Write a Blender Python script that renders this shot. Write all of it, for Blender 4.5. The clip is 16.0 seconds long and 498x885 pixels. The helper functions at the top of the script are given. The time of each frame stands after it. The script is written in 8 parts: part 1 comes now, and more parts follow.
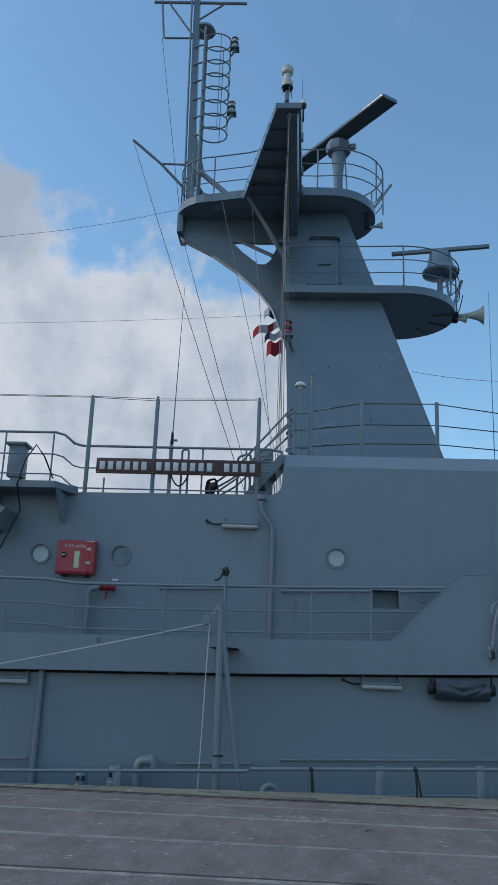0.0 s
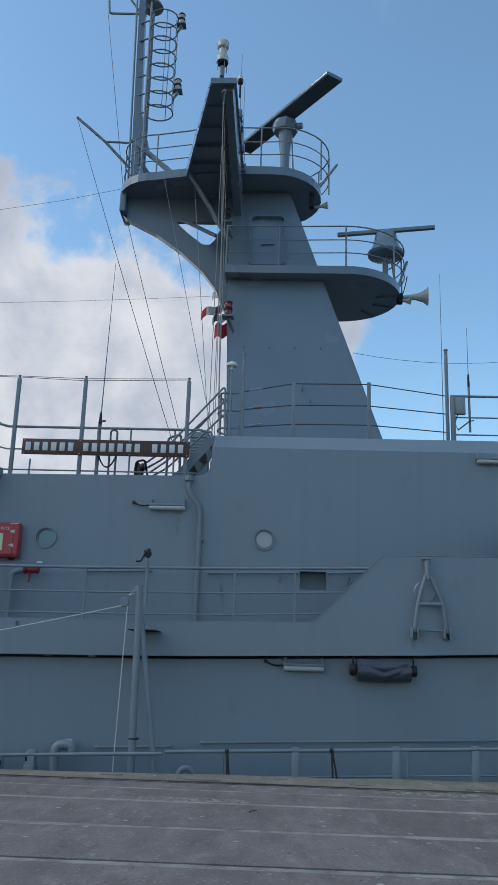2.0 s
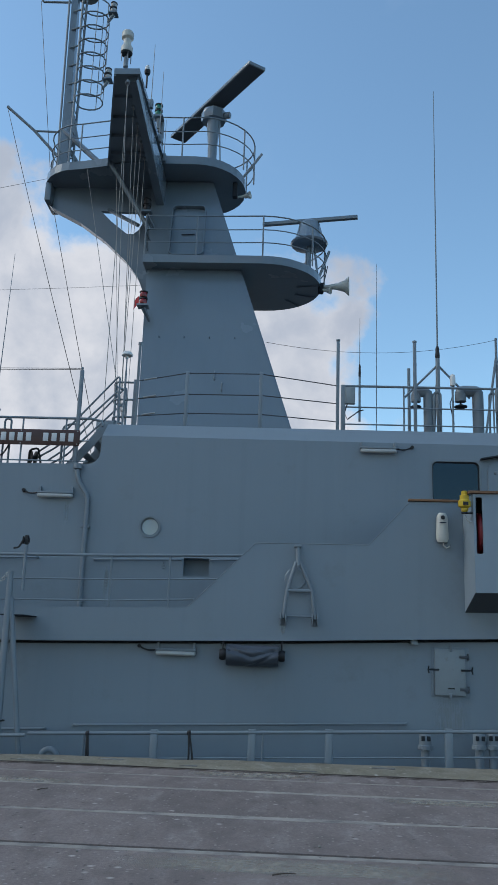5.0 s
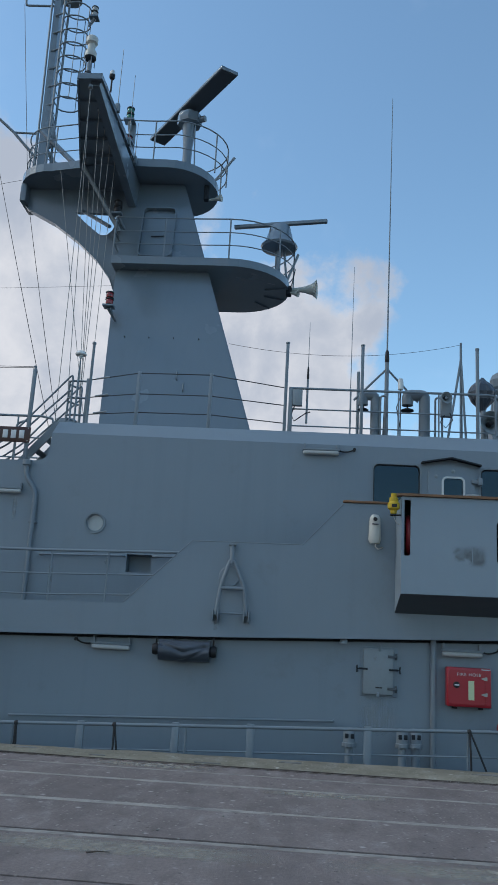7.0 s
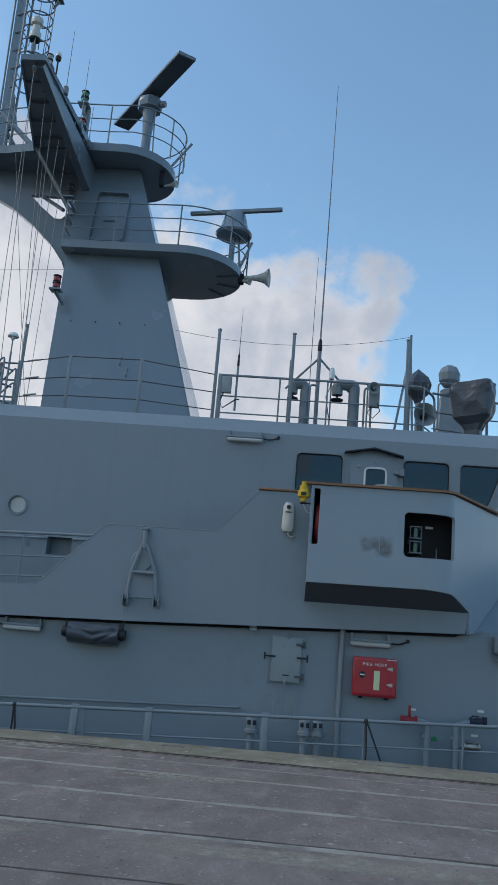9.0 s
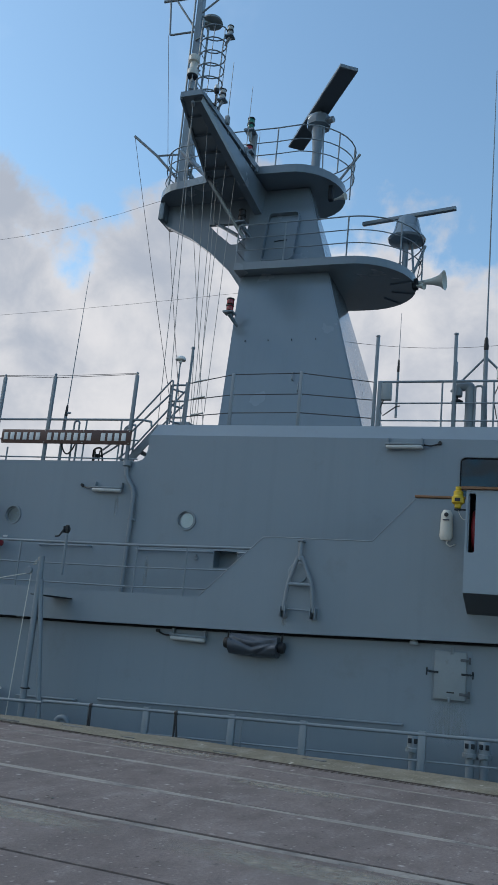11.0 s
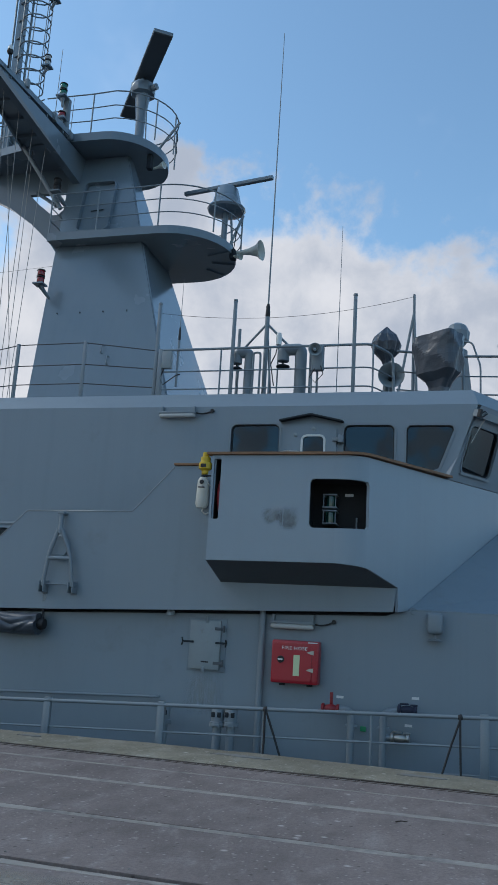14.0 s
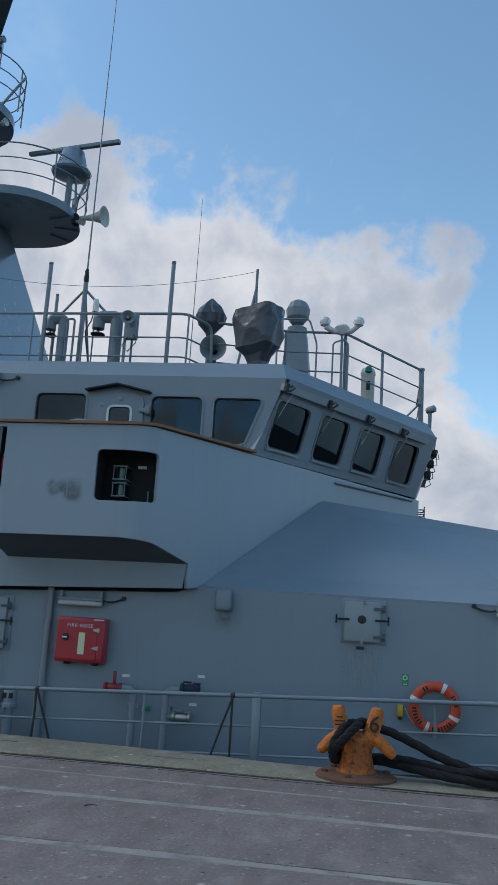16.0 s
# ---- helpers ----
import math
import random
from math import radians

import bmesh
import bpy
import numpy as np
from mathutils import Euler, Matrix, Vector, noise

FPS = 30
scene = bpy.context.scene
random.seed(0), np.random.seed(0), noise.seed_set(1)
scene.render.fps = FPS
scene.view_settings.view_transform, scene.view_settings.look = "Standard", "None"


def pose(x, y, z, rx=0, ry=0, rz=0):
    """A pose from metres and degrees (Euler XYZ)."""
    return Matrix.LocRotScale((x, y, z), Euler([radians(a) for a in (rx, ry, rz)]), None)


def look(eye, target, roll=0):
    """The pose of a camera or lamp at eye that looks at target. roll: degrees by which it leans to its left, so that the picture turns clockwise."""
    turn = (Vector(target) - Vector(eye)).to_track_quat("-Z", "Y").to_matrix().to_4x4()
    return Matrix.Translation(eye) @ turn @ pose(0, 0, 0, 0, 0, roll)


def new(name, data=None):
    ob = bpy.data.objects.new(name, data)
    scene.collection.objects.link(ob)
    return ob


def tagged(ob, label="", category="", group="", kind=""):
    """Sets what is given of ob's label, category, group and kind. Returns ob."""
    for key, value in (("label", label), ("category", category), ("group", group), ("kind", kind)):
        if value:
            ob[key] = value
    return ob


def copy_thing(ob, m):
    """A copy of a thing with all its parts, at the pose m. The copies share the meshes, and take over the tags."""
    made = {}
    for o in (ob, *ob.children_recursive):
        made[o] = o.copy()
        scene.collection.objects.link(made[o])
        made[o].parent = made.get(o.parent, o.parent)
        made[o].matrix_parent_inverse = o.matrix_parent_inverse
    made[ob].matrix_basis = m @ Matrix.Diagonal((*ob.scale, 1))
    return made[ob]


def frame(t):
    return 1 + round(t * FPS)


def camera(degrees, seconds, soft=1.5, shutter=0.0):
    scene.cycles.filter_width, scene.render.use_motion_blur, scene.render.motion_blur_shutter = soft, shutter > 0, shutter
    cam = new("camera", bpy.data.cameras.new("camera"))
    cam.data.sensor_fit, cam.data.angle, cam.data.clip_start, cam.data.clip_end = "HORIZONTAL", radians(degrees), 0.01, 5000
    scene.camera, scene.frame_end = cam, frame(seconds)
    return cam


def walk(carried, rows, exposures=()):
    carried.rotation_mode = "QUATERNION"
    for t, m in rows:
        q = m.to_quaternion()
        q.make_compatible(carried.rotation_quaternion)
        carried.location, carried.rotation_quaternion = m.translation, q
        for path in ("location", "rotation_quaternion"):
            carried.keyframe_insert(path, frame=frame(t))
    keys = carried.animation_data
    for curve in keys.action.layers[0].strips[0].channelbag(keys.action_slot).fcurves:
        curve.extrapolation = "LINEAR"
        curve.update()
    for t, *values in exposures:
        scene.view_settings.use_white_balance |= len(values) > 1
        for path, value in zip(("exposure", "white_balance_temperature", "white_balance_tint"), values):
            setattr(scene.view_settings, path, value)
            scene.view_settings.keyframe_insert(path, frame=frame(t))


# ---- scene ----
cam = camera(32.8, 16.0)
PATH = [
    (0, (0.309, 0.433, 1.407), (0.178, 2.358, 1.937), 2.2),
    (0.5, (0.524, 0.502, 1.39), (0.401, 2.427, 1.918), 2.2),
    (1, (0.736, 0.575, 1.388), (0.646, 2.509, 1.89), 1.8),
    (1.5, (0.962, 0.649, 1.387), (0.876, 2.583, 1.89), 1.8),
    (2, (1.221, 0.706, 1.367), (1.138, 2.64, 1.87), 1.8),
    (2.5, (1.476, 0.757, 1.369), (1.403, 2.69, 1.877), 2.1),
    (3, (1.818, 0.747, 1.373), (1.742, 2.679, 1.882), 2.1),
    (3.5, (2.139, 0.7, 1.405), (2.066, 2.635, 1.909), 2.1),
    (4, (2.478, 0.634, 1.406), (2.404, 2.572, 1.893), 2.1),
    (4.5, (2.851, 0.564, 1.409), (2.773, 2.506, 1.879), 2.2),
    (4.7, (3.033, 0.57, 1.412), (2.946, 2.512, 1.883), 2.0),
    (6.8, (4.536, 0.383, 1.389), (4.405, 2.319, 1.87), 3.0),
    (7, (4.624, 0.368, 1.402), (4.492, 2.307, 1.874), 3.3),
    (7.5, (4.976, 0.371, 1.414), (4.832, 2.314, 1.868), 3.9),
    (8, (5.28, 0.353, 1.429), (5.141, 2.298, 1.874), 4.6),
    (8.5, (5.709, 0.4, 1.438), (5.565, 2.344, 1.885), 4.8),
    (9, (6.117, 0.492, 1.414), (5.97, 2.434, 1.866), 4.8),
    (9.5, (6.482, 0.589, 1.404), (6.244, 2.519, 1.87), 4.9),
    (10, (6.837, 0.712, 1.401), (6.372, 2.6, 1.868), 6.0),
    (10.2, (6.935, 0.755, 1.401), (6.394, 2.623, 1.867), 6.3),
    (12.3, (8.508, 1.372, 1.437), (7.774, 3.18, 1.873), 5.3),
    (12.5, (8.69, 1.465, 1.431), (7.967, 3.278, 1.869), 5.1),
    (13, (9.091, 1.689, 1.43), (8.428, 3.522, 1.876), 3.8),
    (13.5, (9.492, 1.908, 1.439), (8.844, 3.748, 1.881), 3.6),
    (14, (9.909, 2.115, 1.446), (9.38, 3.996, 1.872), 3.4),
    (14.5, (10.271, 2.304, 1.436), (9.874, 4.219, 1.852), 3.5),
    (15, (10.665, 2.511, 1.441), (10.331, 4.441, 1.845), 3.6),
    (15.5, (11.039, 2.694, 1.47), (10.717, 4.627, 1.869), 3.6),
    (16, (11.388, 2.912, 1.475), (11.071, 4.846, 1.873), 3.5),
]
walk(cam, [(t, look(eye, target, roll)) for t, eye, target, roll in PATH], exposures=((0.0, 0.87, 6250, 10), (0.5, 0.90, 6300, 11), (1.5, 1.06, 6450, 12), (4.5, 1.06, 6550, 12), (8.5, 1.07, 6600, 12), (10.0, 1.06, 6750, 12), (12.5, 1.0, 6650, 12), (14.0, 1.03, 6500, 12), (16.0, 1.0, 6550, 12)))

# ---------------------------------------------------------------- light and sky
SUN_EL, SUN_AZ = 42.0, -96.0            # degrees; azimuth from +y towards +x
world = bpy.data.worlds.new("sky")
scene.world = world
world.use_nodes = True
wn, wl = world.node_tree.nodes, world.node_tree.links
wn.clear()


def wmath(op, a, b=None, clamp=False):
    n = wn.new("ShaderNodeMath")
    n.operation, n.use_clamp = op, clamp
    for i, v in enumerate((a, b)):
        if v is None:
            continue
        if isinstance(v, (int, float)):
            n.inputs[i].default_value = v
        else:
            wl.new(v, n.inputs[i])
    return n.outputs[0]


def wnoise(vec, scale, detail, rough=0.6, dist=0.0):
    n = wn.new("ShaderNodeTexNoise")
    n.inputs["Scale"].default_value, n.inputs["Detail"].default_value = scale, detail
    n.inputs["Roughness"].default_value, n.inputs["Distortion"].default_value = rough, dist
    wl.new(vec, n.inputs["Vector"])
    return n.outputs[0]


def wsmooth(v, lo, hi):
    n = wn.new("ShaderNodeMapRange")
    n.interpolation_type = "SMOOTHSTEP"
    n.inputs["From Min"].default_value, n.inputs["From Max"].default_value = lo, hi
    wl.new(v, n.inputs["Value"])
    return n.outputs[0]


def wmix(f, a, b):
    n = wn.new("ShaderNodeMix")
    n.data_type = "RGBA"
    wl.new(f, n.inputs[0])
    for i, v in ((6, a), (7, b)):
        if isinstance(v, tuple):
            n.inputs[i].default_value = (*v, 1)
        else:
            wl.new(v, n.inputs[i])
    return n.outputs[2]


sky = wn.new("ShaderNodeTexSky")
sky.sky_type, sky.sun_disc = "NISHITA", False
sky.sun_elevation, sky.sun_rotation = radians(SUN_EL), radians(SUN_AZ)
sky.air_density, sky.dust_density, sky.ozone_density = 1.0, 0.6, 1.5
way = wn.new("ShaderNodeTexCoord").outputs["Generated"]
sep = wn.new("ShaderNodeSeparateXYZ")
wl.new(way, sep.inputs[0])
elev = wmath("MULTIPLY", wmath("ARCSINE", sep.outputs[2]), 57.296)
azim = wmath("MULTIPLY", wmath("ARCTAN2", sep.outputs[0], sep.outputs[1]), 57.296)
big = wnoise(way, 5.0, 2.0)
puff = wnoise(way, 11.0, 7.0, 0.56, 0.25)
fine = wnoise(way, 34.0, 5.0, 0.6)
lump = wmath("ADD", wmath("MULTIPLY", wmath("SUBTRACT", big, 0.5), 13.0),
             wmath("ADD", wmath("MULTIPLY", wmath("SUBTRACT", puff, 0.5), 17.0), wmath("MULTIPLY", wmath("SUBTRACT", fine, 0.5), 5.0)))
# the cumulus bank: its ragged top, its end to the east, and low cloud all round
top = wmath("ADD", wmath("SUBTRACT", 30.0, elev), lump)
top = wmath("SUBTRACT", top, wmath("MULTIPLY", wmath("MAXIMUM", wmath("ADD", azim, 12.0), 0.0), 0.38))
thin = wmath("MULTIPLY", wsmooth(azim, -60.0, -45.0), wmath("SUBTRACT", 1.0, wsmooth(azim, -34.0, -27.0)))
top = wmath("SUBTRACT", top, wmath("MULTIPLY", thin, 3.5))
east = wmath("ADD", wmath("MULTIPLY", wmath("SUBTRACT", 5.4, azim), 1.4), lump)
east = wmath("ADD", east, wmath("MULTIPLY", wmath("MAXIMUM", wmath("SUBTRACT", 18.0, elev), 0.0), 0.9))
low = wmath("ADD", wmath("SUBTRACT", 9.5, elev), wmath("MULTIPLY", lump, 0.85))
behind = wmath("MINIMUM", top, wmath("MULTIPLY", wmath("SUBTRACT", azim, 48.0), 1.4))
low = wmath("MAXIMUM", low, wmath("ADD", behind, wmath("MULTIPLY", lump, 0.8)))
# blue gaps in the cumulus over the town to the south
south = wmath("MULTIPLY", wsmooth(wmath("MULTIPLY", sep.outputs[1], -1.0), 0.70, 0.85), wmath("SUBTRACT", 1.0, wsmooth(elev, 24.0, 32.0)))
gaps = wmath("MULTIPLY", south, wsmooth(wnoise(way, 24.0, 6.0, 0.55, 0.2), 0.45, 0.56))
cover = wsmooth(wmath("MAXIMUM", wmath("MINIMUM", top, east), low), -0.6, 3.4)
shade = wsmooth(wmath("ADD", wmath("MULTIPLY", puff, 0.75), wmath("MULTIPLY", big, 0.45)), 0.42, 0.78)
CLOUD = 4.5
cloud = wmix(shade, tuple(CLOUD * v for v in (0.80, 0.83, 0.88)), tuple(CLOUD * v for v in (0.46, 0.53, 0.64)))
haze = wnoise(way, 7.0, 4.0)
veil = wmath("MULTIPLY", wsmooth(haze, 0.55, 0.80), 0.07)
tinted = wn.new("ShaderNodeMix")
tinted.data_type, tinted.blend_type = "RGBA", "MULTIPLY"
tinted.inputs[0].default_value = 1.0
wl.new(sky.outputs[0], tinted.inputs[6])
tinted.inputs[7].default_value = (0.86, 1.05, 1.02, 1)
blue = wmix(veil, tinted.outputs[2], (5.4, 5.8, 6.4))
back = wn.new("ShaderNodeBackground")
wl.new(wmix(wmath("MULTIPLY", cover, wmath("SUBTRACT", 1.0, gaps)), blue, cloud), back.inputs[0])
back.inputs[1].default_value = 0.1
wl.new(back.outputs[0], wn.new("ShaderNodeOutputWorld").inputs[0])

sun_data = bpy.data.lights.new("sun", "SUN")
sun_data.energy, sun_data.angle, sun_data.color = 0.35, radians(18.0), (1.0, 0.95, 0.87)
sun = new("sun", sun_data)
a, e = radians(SUN_AZ), radians(SUN_EL)
sun.matrix_world = look((0, 0, 60), Vector((0, 0, 60)) - Vector((math.sin(a) * math.cos(e), math.cos(a) * math.cos(e), math.sin(e))))


# ---------------------------------------------------------------- materials
def material(name, base, rough=0.5, metal=0.0, vary=0.12, big_scale=0.8, grain=40.0, bump=0.1, stain=None, stain_amount=0.0, streak=0.0, spec=0.5, coat=0.0, stretch=(1, 1, 1), wave=0.0, speck=None):
    """Painted or natural surface: base colour, slow variation, grain, stains and a fine relief."""
    m = bpy.data.materials.new(name)
    m.use_nodes = True
    n, l = m.node_tree.nodes, m.node_tree.links
    p = n["Principled BSDF"]
    co = n.new("ShaderNodeTexCoord")
    mp = n.new("ShaderNodeMapping")
    mp.inputs["Scale"].default_value = stretch
    l.new(co.outputs["Object"], mp.inputs[0])
    v = mp.outputs[0]

    def noise_tex(scale, detail, vec=v):
        t = n.new("ShaderNodeTexNoise")
        t.inputs["Scale"].default_value, t.inputs["Detail"].default_value, t.inputs["Roughness"].default_value = scale, detail, 0.62
        l.new(vec, t.inputs["Vector"])
        return t.outputs[0]

    def ramp(src, lo, hi, a, b):
        r = n.new("ShaderNodeMapRange")
        r.inputs[1].default_value, r.inputs[2].default_value, r.inputs[3].default_value, r.inputs[4].default_value = lo, hi, a, b
        l.new(src, r.inputs[0])
        return r.outputs[0]

    def mixc(f, a, b, mode="MIX"):
        x = n.new("ShaderNodeMix")
        x.data_type, x.blend_type = "RGBA", mode
        if isinstance(f, float):
            x.inputs[0].default_value = f
        else:
            l.new(f, x.inputs[0])
        for i, c in ((6, a), (7, b)):
            if isinstance(c, tuple):
                x.inputs[i].default_value = (*c, 1)
            else:
                l.new(c, x.inputs[i])
        return x.outputs[2]

    slow, fast = noise_tex(big_scale, 4.0), noise_tex(grain, 5.0)
    rnd = n.new("ShaderNodeObjectInfo").outputs["Random"]
    lo, hi = tuple(c * (1 - vary) for c in base), tuple(min(1, c * (1 + vary)) for c in base)
    col = mixc(ramp(slow, 0.3, 0.7, 0, 1), lo, hi)
    col = mixc(ramp(fast, 0.3, 0.75, 0.0, 0.35), col, tuple(c * (1 - 1.6 * vary) for c in base))
    col = mixc(ramp(rnd, 0, 1, 0, 0.5), col, hi)
    if stain:
        sp = noise_tex(big_scale * 2.6, 7.0)
        col = mixc(ramp(sp, 0.62 - 0.3 * stain_amount, 0.8 - 0.25 * stain_amount, 0.0, min(1.0, 0.45 + stain_amount)), col, stain)
    if streak:
        mp2 = n.new("ShaderNodeMapping")
        mp2.inputs["Scale"].default_value = (3.2, 3.2, 0.12)
        l.new(co.outputs["Object"], mp2.inputs[0])
        col = mixc(ramp(noise_tex(1.7, 6.0, mp2.outputs[0]), 0.5, 0.85, 0.0, streak), col, tuple(c * 0.62 for c in base))
    if speck:
        vo = n.new("ShaderNodeTexVoronoi")
        vo.inputs["Scale"].default_value = 38.0
        l.new(co.outputs["Object"], vo.inputs["Vector"])
        pick = n.new("ShaderNodeSeparateColor")
        l.new(vo.outputs["Color"], pick.inputs[0])
        dot = n.new("ShaderNodeMath")
        dot.operation = "MULTIPLY"
        l.new(ramp(vo.outputs["Distance"], 0.10, 0.34, 1.0, 0.0), dot.inputs[0])
        l.new(ramp(pick.outputs[0], 0.76, 0.86, 0.0, 0.7), dot.inputs[1])
        col = mixc(dot.outputs[0], col, speck)
        dot2 = n.new("ShaderNodeMath")
        dot2.operation = "MULTIPLY"
        l.new(ramp(vo.outputs["Distance"], 0.2, 0.34, 1.0, 0.0), dot2.inputs[0])
        l.new(ramp(pick.outputs[1], 0.86, 0.9, 0.0, 0.8), dot2.inputs[1])
        col = mixc(dot2.outputs[0], col, tuple(c * 0.3 for c in base))
    l.new(col, p.inputs["Base Color"])
    l.new(ramp(slow, 0.2, 0.8, max(0.03, rough - 0.08), min(1, rough + 0.08)), p.inputs["Roughness"])
    p.inputs["Metallic"].default_value = metal
    p.inputs["Specular IOR Level"].default_value = spec
    p.inputs["Coat Weight"].default_value = coat
    if bump:
        b = n.new("ShaderNodeBump")
        b.inputs["Strength"].default_value, b.inputs["Distance"].default_value = bump, 0.01
        l.new(fast, b.inputs["Height"])
        if wave:
            b2 = n.new("ShaderNodeBump")
            b2.inputs["Strength"].default_value, b2.inputs["Distance"].default_value = wave, 0.05
            l.new(slow, b2.inputs["Height"])
            l.new(b2.outputs[0], b.inputs["Normal"])
        l.new(b.outputs[0], p.inputs["Normal"])
    return m


GREY = (0.214, 0.264, 0.298)
M_SHIP = material("grey_ship_paint", GREY, 0.42, vary=0.05, big_scale=0.55, grain=55, bump=0.05, streak=0.16, stain=(0.17, 0.19, 0.19), stain_amount=0.05, wave=0.12)
M_WING = material("newer_grey_paint", tuple(1.20 * c for c in GREY), 0.36, vary=0.05, big_scale=0.7, grain=55, bump=0.05, streak=0.14, wave=0.12)
M_TOWER = material("grey_mast_paint", (0.176, 0.224, 0.258), 0.24, coat=0.4, vary=0.05, big_scale=0.6, grain=50, bump=0.05, streak=0.12, wave=0.1)
M_FIT = material("grey_fitting_paint", (0.205, 0.245, 0.268), 0.45, vary=0.08, big_scale=3.0, grain=60, bump=0.1)
M_PALE = material("pale_grey_paint", (0.27, 0.31, 0.32), 0.5, vary=0.08, big_scale=3.0, grain=60, bump=0.1, stain=(0.16, 0.12, 0.08), stain_amount=0.03)
M_WIRE = material("dark_wire_rope", (0.07, 0.073, 0.077), 0.5, 0.3, vary=0.1, grain=120, bump=0.1)
# decks and dark fittings, also the unseen sheets that cut bounced light
M_DARK = material("dark_deck_and_fitting_paint", (0.032, 0.038, 0.044), 0.8, spec=0.2, vary=0.15, big_scale=2.0, grain=90, bump=0.3)
# dark fittings, and shade painted under the wing and in the bulwark gap
M_DARKGREY = material("dark_grey_fittings_and_painted_shade", (0.085, 0.10, 0.112), 0.6, vary=0.08, big_scale=2.0, grain=60, bump=0.1)
M_BLACK = material("black_rubber", (0.018, 0.018, 0.019), 0.6, vary=0.2, big_scale=4, grain=60, bump=0.3)
M_NICHE = material("matt_black_recess_paint", (0.02, 0.021, 0.023), 0.8, vary=0.15, big_scale=2, grain=60, bump=0.1)
M_RED = material("red_gel_coat", (0.42, 0.018, 0.03), 0.35, vary=0.08, big_scale=3.0, grain=60, bump=0.05, coat=0.3)
M_REDV = material("red_valve_paint", (0.24, 0.016, 0.02), 0.45, vary=0.15, big_scale=8, grain=80, bump=0.15)
M_WHITE = material("white_plastic", (0.74, 0.74, 0.70), 0.42, vary=0.05, big_scale=4, grain=60, bump=0.05)
M_CREAM = material("aged_white_plastic", (0.56, 0.56, 0.50), 0.45, vary=0.08, big_scale=5, grain=60, bump=0.08)
M_LETTER = material("white_raised_lettering", (0.70, 0.70, 0.68), 0.5, vary=0.04, bump=0.05)
M_BROWN = material("varnished_brown_board", (0.075, 0.032, 0.024), 0.4, vary=0.25, big_scale=4, grain=30, bump=0.15, stretch=(0.3, 1, 3))
M_TEAK = material("weathered_teak", (0.24, 0.12, 0.055), 0.6, vary=0.25, big_scale=5, grain=40, bump=0.3, stretch=(1, 1, 4), stain=(0.32, 0.26, 0.20), stain_amount=0.1)
M_ORANGE = material("orange_buoy_shell", (0.58, 0.075, 0.028), 0.5, vary=0.12, big_scale=5, grain=60, bump=0.1)
M_RUST = material("rusty_orange_bollard_paint", (0.58, 0.165, 0.024), 0.75, vary=0.35, big_scale=8, grain=45, bump=1.0, stain=(0.10, 0.032, 0.014), stain_amount=0.40)
M_RUSTY = material("rusted_iron", (0.13, 0.06, 0.035), 0.85, vary=0.3, big_scale=6, grain=50, bump=0.9, stain=(0.28, 0.12, 0.05), stain_amount=0.2)
M_HALYARD = material("grey_halyard_rope", (0.30, 0.30, 0.28), 0.8, vary=0.12, big_scale=9, grain=120, bump=0.5)
M_RUSTB = material("rust_eaten_orange_paint", (0.44, 0.12, 0.02), 0.8, vary=0.3, big_scale=7, grain=45, bump=1.0, stain=(0.10, 0.032, 0.015), stain_amount=0.5)
M_ROPE = material("black_mooring_rope", (0.006, 0.006, 0.007), 0.85, vary=0.3, big_scale=9, grain=70, bump=1.0)
M_LINE = material("white_rope", (0.62, 0.61, 0.56), 0.8, vary=0.12, big_scale=9, grain=120, bump=0.5)
M_YELLOW = material("yellow_plastic", (0.62, 0.42, 0.02), 0.45, vary=0.1, big_scale=6, grain=60, bump=0.08)
M_GREENL = material("green_lens", (0.004, 0.16, 0.10), 0.15, vary=0.1, big_scale=9, grain=60, bump=0.03, coat=0.5)
M_GREEND = material("dark_green_lens", (0.003, 0.05, 0.04), 0.15, vary=0.1, big_scale=9, grain=60, bump=0.03, coat=0.5)
M_REDL = material("red_lens", (0.28, 0.012, 0.015), 0.2, vary=0.1, big_scale=9, grain=60, bump=0.03, coat=0.5)
M_SIGN = material("green_sign_vinyl", (0.01, 0.30, 0.12), 0.4, vary=0.06, bump=0.02)
M_GLOW = material("photoluminescent_strip", (0.62, 0.70, 0.42), 0.5, vary=0.05, bump=0.02)
M_TARP = material("grey_tarpaulin", (0.066, 0.078, 0.094), 0.32, vary=0.12, big_scale=4, grain=30, bump=0.12, wave=0.2)
M_LENS = material("frosted_lamp_tube", (0.44, 0.45, 0.43), 0.35, vary=0.08, big_scale=6, grain=60, bump=0.1)
M_STEEL = material("bare_steel", (0.42, 0.41, 0.38), 0.38, 0.8, vary=0.15, big_scale=9, grain=60, bump=0.2)
M_FLAGR = material("red_flag_cloth", (0.50, 0.03, 0.04), 0.8, vary=0.1, big_scale=5, grain=90, bump=0.3)
M_FLAGW = material("white_flag_cloth", (0.68, 0.68, 0.70), 0.8, vary=0.1, big_scale=5, grain=90, bump=0.3)
M_FLAGB = material("dark_flag_cloth", (0.03, 0.035, 0.06), 0.8, vary=0.1, big_scale=5, grain=90, bump=0.3)
M_CURT = material("porthole_deadlight", (0.80, 0.81, 0.79), 0.55, vary=0.06, big_scale=4, grain=50, bump=0.05)
M_CURTD = material("dim_porthole_deadlight", (0.17, 0.20, 0.21), 0.45, vary=0.06, big_scale=4, grain=50, bump=0.05)
# room shade put into the colour: near-black on walls, floor and consoles
M_ROOM = material("near_black_room_shade", (0.016, 0.018, 0.02), 0.7, vary=0.1, big_scale=2, grain=40, bump=0.1)
